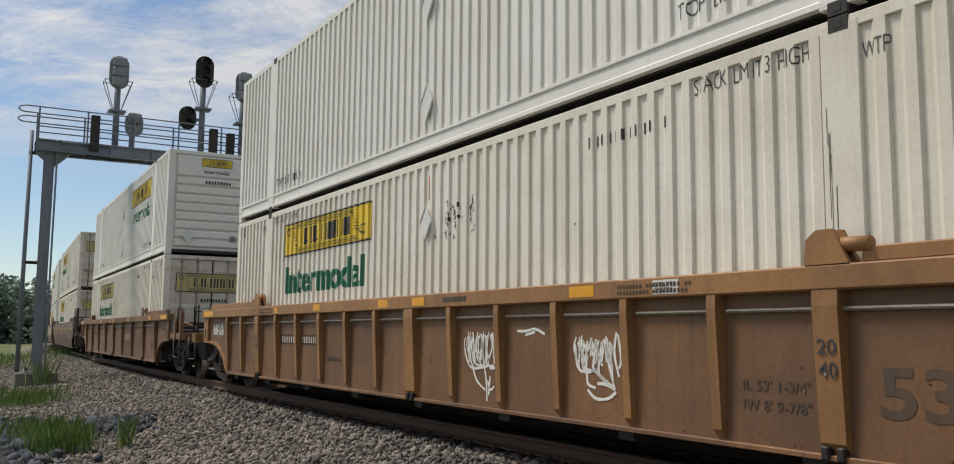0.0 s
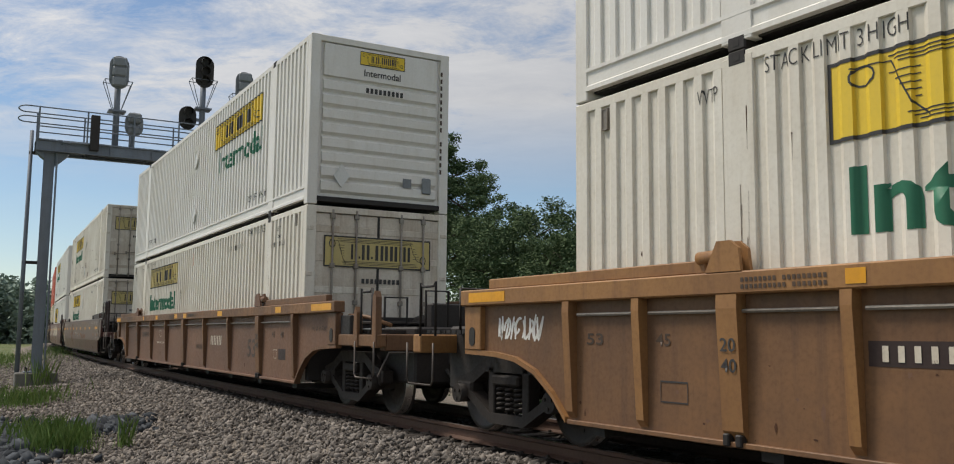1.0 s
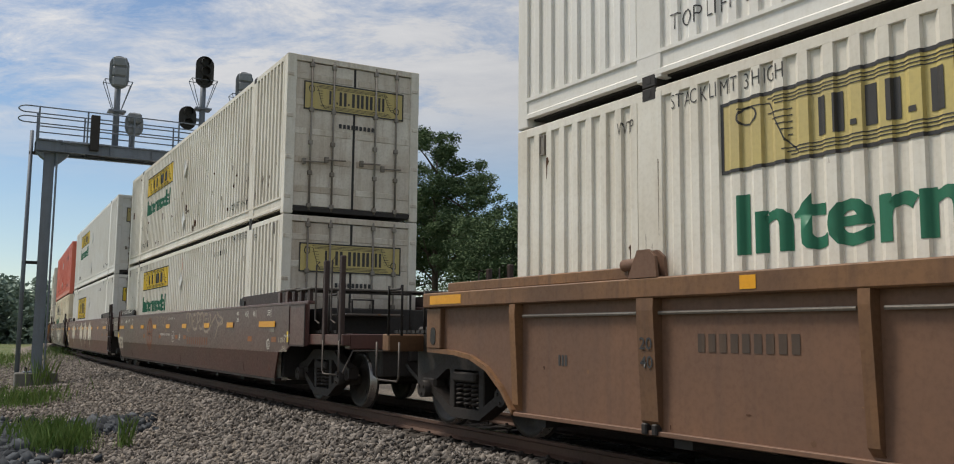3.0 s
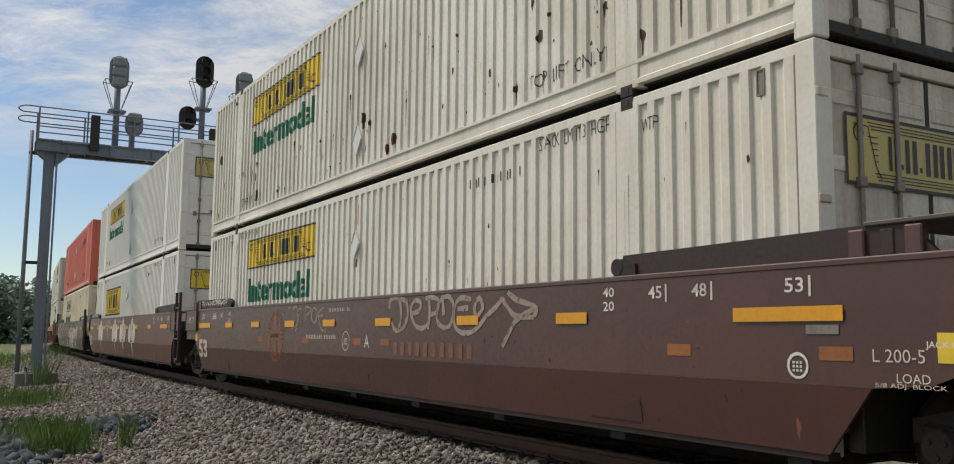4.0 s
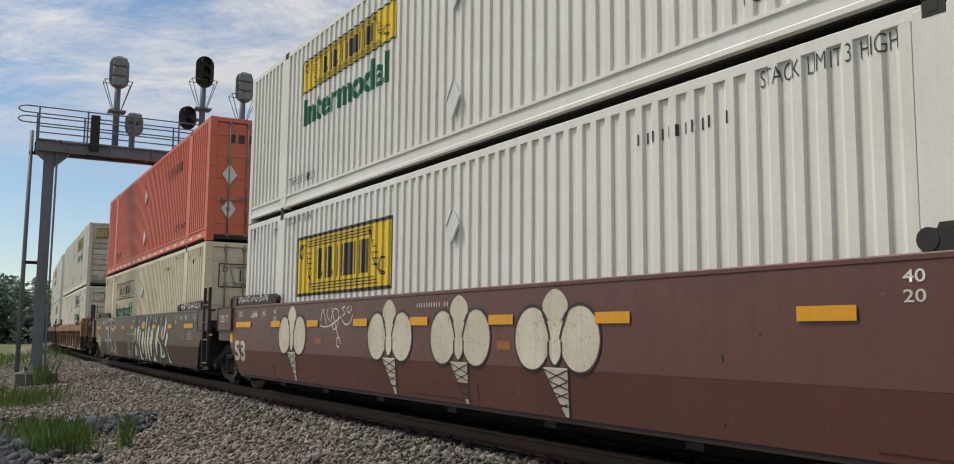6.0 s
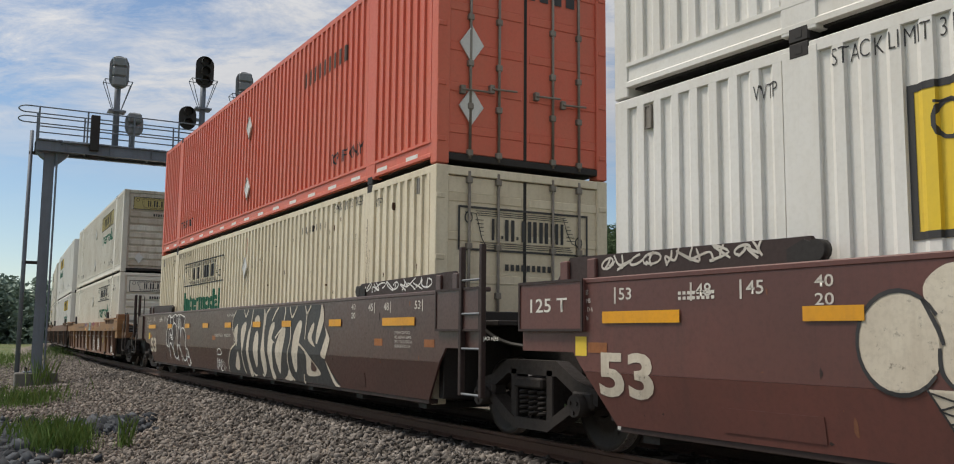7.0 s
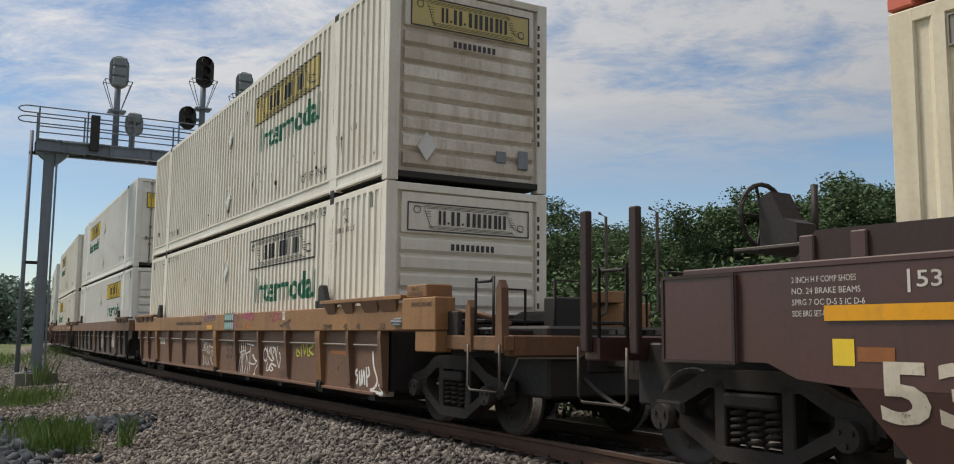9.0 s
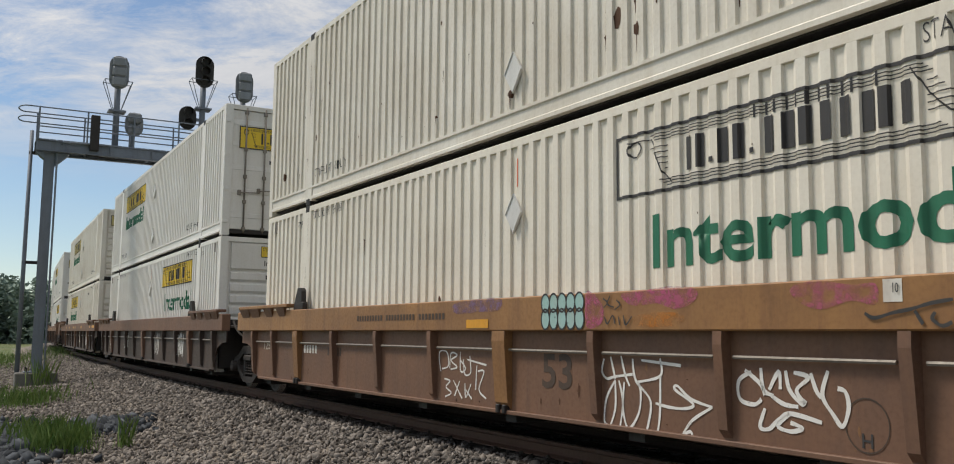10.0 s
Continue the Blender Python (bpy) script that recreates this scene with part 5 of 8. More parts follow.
        put("cushion_housing", STEEL, lambda b: box(b, 10.0, 11.28, -0.86, 0.86, 0.44, 1.20, 0.03), "black cushioning housing over the coupler")
        put("slack_plate", STEEL, lambda b: box(b, 9.95, 10.3, -1.4, -1.34, 1.0, 1.36, 0.012))
        put("brake_stand", STEEL, lambda b: box(b, 10.2, 10.45, -0.2, 0.35, 1.05, 1.55, 0.02))
        put("reservoir", STEEL, lambda b: rod(b, [(8.7, 0.5, 1.2), (9.8, 0.5, 1.2)], 0.22, 14))
        put("support_plate", STEEL, lambda b: box(b, 8.6, 10.2, -1.0, 1.0, 1.24, 1.28, 0.008))

    def coupling(b):
        box(b, 11.2, gap_mid - 0.2, -0.11, 0.11, 0.76, 0.98, 0.02)
        prism(b, [(gap_mid - 0.25, 0.66), (gap_mid - 0.25, 1.06), (gap_mid - 0.02, 1.06), (gap_mid - 0.02, 0.66)], -0.17, 0.13)
        prism(b, [(gap_mid - 0.1, 0.72), (gap_mid - 0.1, 1.0), (gap_mid + 0.12, 1.0), (gap_mid + 0.12, 0.72)], -0.17, -0.06)
    put("coupler", CAST, coupling, "rusty cast coupler")
    put("air_hose", BLACK, lambda b: rod(b, spline3([(11.1, -0.4, 0.8), (11.35, -0.38, 0.5), (gap_mid, -0.3, 0.35)]), 0.025, 6), "black air hose")
    put("uncoupling_lever", STEP, lambda b: rod(b, [(11.25, -0.2, 1.0), (11.3, -0.5, 0.86), (11.3, -1.25, 0.86), (11.3, -1.4, 0.55)], 0.014, 6))


def spline3(c):
    out = []
    for i in range(9):
        t = i / 8
        out.append(tuple((1 - t) ** 2 * c[0][k] + 2 * t * (1 - t) * c[1][k] + t * t * c[2][k] for k in range(3)))
    return out


def joint_gear(car, e, tan):
    """Articulated end: the next unit shares its truck."""
    def put(name, mat, make, label=""):
        bm = B(); make(bm)
        ob = part(name, bm, mat, car, label)
        if e < 0:
            ob.matrix_basis = pose(0, 0, 0, 0, 0, 180)
        return ob
    put("bulkhead", STEEL, lambda b: box(b, 8.2, 8.32, -1.30, 1.30, 0.36, 1.38, 0.01))
    put("centre_sill", STEEL, lambda b: box(b, 8.3, 9.79, -0.4, 0.4, 0.68, 1.0, 0.02))
    put("end_shelf", STEEL, lambda b: box(b, 8.3, 9.2, -1.1, 1.1, 1.2, 1.26, 0.01))
    put("hose", BLACK, lambda b: rod(b, spline3([(8.6, -1.1, 1.35), (9.2, -1.15, 0.9), (9.75, -0.8, 1.0)]), 0.022, 6))


# ---- well cars ----
def ribbed_car(label, body, sheet, ends, gaps, spacing, amber=True, arched=True):
    """Well car with outside posts. ends: (ahead, behind), each 'end' or 'joint'."""
    car = thing("well_car", label, "well car", "cars of the train")
    reach = [(9.93 if arched else 10.05) if k == "end" else 9.25 for k in ends]
    zb, zt = (1.405, 1.570) if arched else (1.140, 1.475)      # the top chord: slim, or a deep box

    def half(x, e):
        return x if e > 0 else -x
    arch_e = [(8.12, 0.34), (8.34, 0.56), (8.62, 0.75), (8.95, 0.86), (9.3, 0.90)]
    arch_j = [(8.30, 0.34), (8.36, 0.60), (8.55, 0.80), (8.9, 0.90)]
    if not arched:
        arch_e = [(8.42, 0.34), (8.42, zb - 0.01)]

    def outline(ahead, behind, ra, rb):
        a = (arch_e if ahead == "end" else arch_j) + ([(ra - 0.02, 0.92)] if arched or ahead != "end" else [(ra - 0.02, zb - 0.01)]) + [(ra - 0.02, zb + 0.005)]
        b = (arch_e if behind == "end" else arch_j) + ([(rb - 0.02, 0.92)] if arched or behind != "end" else [(rb - 0.02, zb - 0.01)]) + [(rb - 0.02, zb + 0.005)]
        return a + [(-x, z) for x, z in reversed(b)]
    for s in (-1, 1):
        order = (ends[0], ends[1], reach[0], reach[1]) if s < 0 else (ends[1], ends[0], reach[1], reach[0])
        m = pose(0, 0, 0, 0, 0, 0 if s < 0 else 180)

        def add(name, mat, bm, lab=""):
            ob = part(name, bm, mat, car, lab)
            ob.matrix_basis = m
            return ob
        add("side_sheet", sheet, prism(B(), outline(*order), -1.400, -1.375), "weathered steel side sheet")
        ra, rb = order[2], order[3]
        add("top_chord", body, box(B(), -rb, ra, -1.50, -1.33, zb, zt, 0.012), "painted box-section top chord")
        add("bottom_chord", sheet, box(B(), -8.1, 8.1, -1.445, -1.33, 0.305, 0.345, 0.006))
        for e, kind in ((1, order[0]), (-1, order[1])):
            def flip(pts):
                return [(half(x, e), z) for x, z in pts]
            if arched:
                add("chord_guard", body, box(B(), min(half(6.35, e), half(9.45, e)), max(half(6.35, e), half(9.45, e)), -1.44, -1.345, 1.572, 1.675, 0.01))
                hk = B()
                prism(hk, flip([(5.95, 1.572), (5.97, 1.74), (6.05, 1.80), (6.18, 1.80), (6.30, 1.572)]), -1.50, -1.47)
                prism(hk, flip([(5.95, 1.572), (5.97, 1.74), (6.05, 1.80), (6.18, 1.80), (6.30, 1.572)]), -1.40, -1.37)
                disc_y(hk, half(6.1, e), 1.70, -1.47, -1.40, 0.06, 12)
                rod(hk, [(half(6.1, e), -1.435, 1.70), (half(6.42, e), -1.435, 1.69)], 0.05, 10)
                add("container_guide", DUSTY if sheet == DUSTY else body, hk, "hinged steel container guide")
            else:
                ear = B()
                prism(ear, flip([(5.95, zt), (5.97, zt + 0.30), (6.02, zt + 0.345), (6.14, zt + 0.345), (6.31, zt + 0.06), (6.31, zt)]), -1.45, -1.37)
                box(ear, min(half(5.86, e), half(5.98, e)), max(half(5.86, e), half(5.98, e)), -1.46, -1.38, zt + 0.001, zt + 0.12, 0.012)
                add("container_guide", STEEL, ear, "upright dark steel container guide ear")
            if not arched:
                x0, x1 = sorted((half(6.34, e), half(9.14 if kind == "end" else 9.0, e)))
                shelf = add("guide_shelf", body, box(B(), x0, x1, -1.56, -1.36, zt + 0.045, zt + 0.10, 0.008), "painted steel shelf along the chord")
                for gx, gw in ((6.5, 0.42), (7.15, 0.42), (7.85, 0.55), (8.42, 0.55)):
                    g0, g1 = sorted((half(gx, e), half(gx + gw, e)))
                    gb = B()
                    low, up = [(g0 + 0.06, -1.502), (g1 - 0.06, -1.502)], [(g0, -1.558), (g1, -1.558)]
                    a4 = [gb.verts.new((px_, py_, zt - 0.10)) for px_, py_ in low]
                    b4 = [gb.verts.new((px_, py_, zt + 0.044)) for px_, py_ in up]
                    c4 = [gb.verts.new((px_, -1.502, zt + 0.044)) for px_, py_ in up]
                    gb.faces.new((a4[0], a4[1], b4[1], b4[0])), gb.faces.new((a4[0], b4[0], c4[0])), gb.faces.new((a4[1], c4[1], b4[1]))
                    bmesh.ops.recalc_face_normals(gb, faces=gb.faces)
                    part("gusset", gb, DUSTY, shelf)
                if kind == "end":
                    for nm, mt, q, lab in (("brake_box", body, (9.18, 10.06, -1.56, -1.30, 1.145, 1.525), "large painted steel end box"),
                                           ("storage_box", body, (9.17, 9.72, -1.50, -1.16, 1.53, 1.685), "small painted storage box"),
                                           ("drop_box", body, (9.52, 10.05, -1.545, -1.34, 0.90, 1.14), "painted steel box under the chord")):
                        q0, q1 = sorted((half(q[0], e), half(q[1], e)))
                        add(nm, mt, box(B(), q0, q1, *q[2:], 0.012), lab)
                    lv = B()
                    rod(lv, [(half(8.83, e), -1.53, 1.25), (half(9.17, e), -1.53, 1.24)], 0.022, 7)
                    box(lv, *sorted((half(8.9, e), half(9.12, e))), -1.545, -1.503, 1.20, 1.295, 0.008)
                    add("release_lever", GALV, lv)
            if kind == "end" and arched:
                rim = B()
                line = arch_e + [(9.9, 0.92)]
                strip_prism(rim, flip(line), 0.05, -1.45, -1.36)
                add("arch_rim", body, rim)
            if kind == "end":
                add("end_plate", body, box(B(), min(half(9.58, e), half(9.90, e)), max(half(9.58, e), half(9.90, e)), -1.46, -1.34, 0.94, zb - 0.005, 0.01))
                slot = B()
                prism(slot, flip([(9.74 + 0.06 * math.cos(a), 1.08 + 0.04 * (1 if math.sin(a) > 0 else -1) + 0.06 * math.sin(a)) for a in np.linspace(0, 6.283, 15)[:-1]]), -1.466, -1.455)
                add("jacking_slot", BLACK, slot)
        posts = [(0.0, 0.12), (6.1, 0.10), (-6.1, 0.10)] + [(v, 0.05) for v in ((8.05, -8.05) if arched else (8.37, -8.37))]
        bays = round(6.1 / spacing)
        posts += [(s2 * k * 6.1 / bays, 0.045) for k in range(1, bays) for s2 in (-1, 1)]
        if bays > 3:
            posts += [(v, 0.045) for v in ((7.1, -7.1) if arched else (7.28, -7.28))]
        for x, w in posts:
            bm = B()
            # broad at the top, narrowing downwards
            prof = [(-1.400, zb + 0.001), (-1.495, zb + 0.001), (-1.50, zb - 0.10), (-1.452, 0.42), (-1.400, 0.36)]
            a = [bm.verts.new((x - w, y, z)) for y, z in prof]
            b = [bm.verts.new((x + w, y, z)) for y, z in prof]
            bm.faces.new(a[::-1]), bm.faces.new(b)
            for i in range(5):
                j = (i + 1) % 5
                bm.faces.new((a[i], a[j], b[j], b[i]))
            bmesh.ops.recalc_face_normals(bm, faces=bm.faces)
            po = add("side_post", body if arched or w > 0.08 else sheet, bm)
            if w > 0.08 and s < 0:
                bm = B()
                for k in (-0.06, 0.06):
                    box(bm, x + k - 0.03, x + k + 0.03, -1.47, -1.40, 0.31, 0.40, 0.01)
                part("post_foot", bm, STEEL, po)
        if s < 0:
            xs = sorted(p[0] for p in posts)
            pipe_z = zb - 0.12 if arched else zb - 0.19
            for a, b in zip(xs, xs[1:]):
                bm = B(); rod(bm, [(a + 0.1, -1.43, pipe_z), (b - 0.1, -1.43, pipe_z)], 0.016, 6)
                add("pipe_run", ROD, bm)
            if amber:
                for x, w in ((9.4 if ends[0] == "end" else 8.6, 0.85), (7.35, 0.3), (3.5, 0.36), (0.28, 0.32), (-0.72, 0.30), (-3.1, 0.28), (-5.0, 0.15), (-9.4 if ends[1] == "end" else -8.7, 0.7)):
                    x = min(max(x, -rb + w / 2 + 0.02), ra - w / 2 - 0.02)
                    flat("reflector", (x, w, zb), lambda x=x, w=w: rect(B(), x - w / 2, x + w / 2, (zb + zt) / 2 - 0.05, (zb + zt) / 2 + 0.05), AMBER, car, False, 0.004, -1.50, "amber reflective tape")
    bm = B()
    for k in range(9):
        box(bm, -7.9 + k * 1.95, -7.7 + k * 1.95, -1.33, 1.33, 0.22, 0.294)
    box(bm, -8.1, 8.1, -0.5, 0.5, 0.23, 0.288)
    part("well_floor", bm, STEEL, car)
    seed = int(sum(ends[0].encode()) + 10 * spacing + gaps[0] * 100)
    flat("wear", ("wt", seed), lambda: wear_bm(seed, 34, 0.36, zb - 0.15), OCHRE if sheet == DUSTY else DUSTY, car, False, 0.0015, -1.400, "scraped and stained paint")
    flat("wear", ("wr", seed), lambda: wear_bm(seed + 1, 30, 0.36, 0.9), RUSTY, car, False, 0.0025, -1.400, "rusty scrapes")
    finish_ends(car, ends, gaps, body if arched else OCHRE, False)
    return car


def finish_ends(car, ends, gaps, body, tall):
    for e, kind, gap in ((1, ends[0], gaps[0]), (-1, ends[1], gaps[1])):
        if kind == "end":
            car_end(car, e, gap, body, tall)
        else:
            joint_gear(car, e, not tall)
            if e > 0:
                truck(car, gap)


def smooth_car(label, ends, gaps, tape, body):
    """Well car with plain sheet sides and bevelled lower edge."""
    car = thing("well_car", label, "well car", "cars of the train")

    def end_pts(kind):
        if kind == "end":
            return [(8.15, 0.42), (8.9, 0.82), (9.15, 0.92), (9.95, 0.92), (9.95, 1.56)]
        return [(8.15, 0.42), (8.65, 0.95), (9.45, 0.95), (9.45, 1.56)]
    for s in (-1, 1):
        m = pose(0, 0, 0, 0, 0, 0 if s < 0 else 180)
        ka, kb = (ends[0], ends[1]) if s < 0 else (ends[1], ends[0])

        def add(name, mat, bm, lab=""):
            ob = part(name, bm, mat, car, lab)
            ob.matrix_basis = m
            return ob
        pa, pb = end_pts(ka), end_pts(kb)
        top = [p for p in pa if p[1] > CREASE + 0.002] + [(-x, z) for x, z in reversed([p for p in pb if p[1] > CREASE + 0.002])]
        top = [(8.50, CREASE + 0.002)] + top + [(-8.50, CREASE + 0.002)]
        add("side_sheet", body, prism(B(), top, -1.455, -1.43), "dark brown painted smooth side sheet")
        bm = B()
        low = [(8.50, CREASE), (8.12, 0.34), (-8.12, 0.34), (-8.50, CREASE)]
        a = [bm.verts.new((x, -1.455 + (CREASE - z) * LEAN, z)) for x, z in low]
        b = [bm.verts.new((x, -1.43 + (CREASE - z) * LEAN, z)) for x, z in low]
        bm.faces.new(a), bm.faces.new(b[::-1])
        for i in range(4):
            j = (i + 1) % 4
            bm.faces.new((a[j], a[i], b[i], b[j]))
        bmesh.ops.recalc_face_normals(bm, faces=bm.faces)
        add("lower_sheet", body, bm)
        add("bottom_chord", MAROON, box(B(), -8.1, 8.1, -1.375, -1.25, 0.29, 0.345, 0.006))
        xa, xb = pa[-1][0], pb[-1][0]
        add("top_chord", body, box(B(), -xb, xa, -1.462, -1.34, 1.555, 1.605, 0.01))
        for e, x9 in ((1, xa), (-1, xb)):
            q = [(6.00, 1.606), (6.08, 1.78), (8.75, 1.81), (8.95, 1.606)]
            add("guide_plate", MAROON, prism(B(), [(e * x, z) for x, z in q], -1.41, -1.37), "dark upright container guide plate")
            at_end = (ka if e > 0 else kb) == "end"
            x0, x1 = sorted((e * (9.15 if e > 0 else 9.40), e * (9.92 if e > 0 else 10.15)) if at_end else (e * (x9 - 0.99), e * (x9 + 0.02)))
            j0, j1 = (0.905, 1.555) if at_end else (1.14, 1.60)
            bx = B()
            box(bx, x0, x1, -1.49, -1.44, j0, j1, 0.012)
            hb = add("jack_box", body, bx, "raised brown jacking plate")
            rim = B()
            for r in ((x0, x1, j0 - 0.005, j0 + 0.02), (x0, x1, j1 - 0.02, j1 + 0.005), (x0, x0 + 0.025, j0 + 0.02, j1 - 0.02), (x1 - 0.025, x1, j0 + 0.02, j1 - 0.02)):
                box(rim, r[0], r[1], -1.50, -1.488, r[2], r[3])
            add("jack_box_rim", MAROON, rim)
            latch = B()
            disc_y(latch, e * 6.02, 1.68, -1.44, -1.36, 0.075, 12)
            prism(latch, [(e * x, z) for x, z in ((5.98, 1.606), (5.98, 1.70), (6.12, 1.76), (6.26, 1.70), (6.26, 1.606))], -1.435, -1.412)
            add("guide_latch", STEEL, latch)
            for k in (8.35, 8.75):
                add("guide_bracket", body, box(B(), min(e * k, e * (k + 0.12)), max(e * k, e * (k + 0.12)), -1.44, -1.36, 1.6, 1.78, 0.01))
        if s < 0:
            for x in tape:
                w = 0.47 if abs(x) < 6.5 else 0.94
                flat("reflector", (x, w), lambda x=x, w=w: rect(B(), x - w / 2, x + w / 2, 1.205, 1.305), AMBER, car, False, 0.013, -1.455, "amber reflective tape")
            for x in (-8.3, -3.9, -1.6, 0.45, 1.35, 6.8, 8.25):
                flat("worn_reflector", (x,), lambda x=x: rect(B(), x - 0.13, x + 0.13, 0.95, 1.04), DULL_AMBER, car, False, 0.004, -1.455)
            for x0, x1 in ((-6.9, -6.0), (-1.1, 0.78), (5.6, 6.3)) if ends[1] == "joint" else ((-7.0, -6.4), (5.7, 6.3)):
                bm = B()
                quad(bm, ((x0, 0.40), (x1, 0.40), (x1, 0.58), (x0, 0.58)))
                ext = bmesh.ops.extrude_face_region(bm, geom=bm.faces[:])
                for v in bm.verts:
                    v.co.y = smooth_y(v.co.z) + 0.02
                for v in [g for g in ext["geom"] if isinstance(g, bmesh.types.BMVert)]:
                    v.co.y -= 0.026
                bmesh.ops.recalc_face_normals(bm, faces=bm.faces)
                add("patch_plate", body, bm)
    bm = B()
    for k in range(9):
        box(bm, -7.9 + k * 1.95, -7.7 + k * 1.95, -1.3, 1.3, 0.22, 0.294)
    box(bm, -8.1, 8.1, -0.5, 0.5, 0.23, 0.288)
    part("well_floor", bm, STEEL, car)
    seed = int(gaps[0] * 100 + gaps[1] * 10)
    flat("wear", ("ws", seed), lambda: wear_bm(seed, 26, 0.40, 1.5), FAINT, car, False, 0.0015, 0, "scraped brown paint", None, smooth_y)
    flat("wear", ("wd", seed), lambda: wear_bm(seed + 1, 22, 0.40, 1.5), MAROON, car, False, 0.0025, 0, "dark stains", None, smooth_y)
    finish_ends(car, ends, gaps, body, True)
    if ends[0] == "joint":
        ladder(car)
    return car


def ladder(car, x=9.3):
    bm = B()
    for dx in (-0.22, 0.22):
        box(bm, x + dx - 0.03, x + dx + 0.03, -1.52, -1.46, 0.45, 2.05, 0.008)
    lad = part("ladder", bm, MAROON, car, "dark steel side ladder")
    for z in (0.47, 0.95, 1.32, 1.68):
        bm = B(); rod(bm, [(x - 0.22, -1.50, z), (x + 0.22, -1.50, z)], 0.014, 6)
        part("rung", bm, GALV, lad)


Y_RIB, Y_SM = -1.400, -1.455


def stroke(parent, key, make, material, y, proud=0.004, label=""):
    return flat("spray_tag", key, make, material, parent, False, proud, y, label)


def oval(x, z, rx, rz, n=22):
    return [(x + rx * math.cos(2 * math.pi * k / n), z + rz * math.sin(2 * math.pi * k / n)) for k in range(n)]


def cone_picture(car, x, k):
    """Sprayed ice-cream cone: three pale scoops, dark outlines, a lattice."""
    def pale():
        bm = B()
        quad(bm, oval(x - 0.36 * k, 1.07, 0.285 * k, 0.31))
        quad(bm, oval(x + 0.36 * k, 1.07, 0.285 * k, 0.31))
        quad(bm, spline([(x - 0.19 * k, 1.40), (x, 1.535), (x + 0.19 * k, 1.40), (x + 0.11 * k, 1.13), (x + 0.10 * k, 0.90), (x, 0.82), (x - 0.10 * k, 0.90), (x - 0.11 * k, 1.13)], 5, True))
        quad(bm, [(x - 0.19 * k, 0.80), (x + 0.08 * k, 0.35), (x + 0.13 * k, 0.35), (x + 0.19 * k, 0.80)])
        return bm

    def dark():
        bm = B()
        for side in (-1, 1):
            turn = [(x + side * (0.36 * k + 0.29 * k * math.cos(a)), 1.07 + 0.315 * math.sin(a)) for a in np.linspace(-2.5, 2.6, 22)]
            ribbon(bm, turn, 0.026)
            ribbon(bm, spline([(x + side * 0.20 * k, 1.33), (x + side * 0.11 * k, 1.16), (x + side * 0.075 * k, 1.06)], 5), 0.026)
        ribbon(bm, spline([(x - 0.10 * k, 1.04), (x - 0.09 * k, 0.90), (x, 0.815), (x + 0.09 * k, 0.90), (x + 0.10 * k, 1.04)], 6), 0.026)
        ribbon(bm, [(x - 0.20 * k, 0.82), (x + 0.08 * k, 0.345), (x + 0.14 * k, 0.345), (x + 0.20 * k, 0.82)], 0.016)
        for i in range(4):
            f = i / 4
            ribbon(bm, [(x - 0.17 * k + 0.22 * k * f, 0.78 - 0.42 * f), (x + 0.18 * k - 0.05 * k * f, 0.68 - 0.32 * f)], 0.014)
            ribbon(bm, [(x + 0.18 * k - 0.06 * k * f, 0.78 - 0.42 * f), (x - 0.13 * k + 0.20 * k * f, 0.68 - 0.32 * f)], 0.014)
        return bm
    flat("sprayed_picture", ("p", x), pale, BONE, car, False, 0.005, 0, "pale sprayed picture of scoops on a cone", None, smooth_y)
    flat("sprayed_outline", ("d", x), dark, INK, car, False, 0.008, 0, "", None, smooth_y)


def smooth_y(z):
    return Y_SM if z >= CREASE else Y_SM + (CREASE - z) * LEAN


def on_smooth(car, name, key, make, material, proud=0.005, label=""):
    flat(name, key, make, material, car, False, proud, 0, label, None, smooth_y)


SPRAYED = []      # strokes and areas of the piece in hand: (material, width, points)


def sprayed(material, w, *pts):
    SPRAYED.append((material, w, pts))


def sprayed_area(material, w, *pts):
    SPRAYED.append((material, 0.0, pts))


def lay_spray(car, key, label, plane=None):
    """Puts the strokes in hand on the car's side, one mesh a colour and layer."""
    layers = {}
    for i, (m, w, pts) in enumerate(SPRAYED):
        layers.setdefault((m.name, w > 0), (m, []))[1].append((w, pts))
    for k, ((name, thin), (m, rows)) in enumerate(layers.items()):
        def make(rows=rows):
            bm = B()
            for w, pts in rows:
                if w > 0:
                    ribbon(bm, spline(list(pts), 6), w)
                else:
                    quad(bm, spline(list(pts), 5, True))
            return bm
        proud = 0.005 + 0.0018 * k
        if plane is None:
            flat("spray_tag", (key, k), make, m, car, False, proud, 0, label, None, smooth_y)
        else:
            flat("spray_tag", (key, k), make, m, car, False, proud, plane, label)
    SPRAYED.clear()


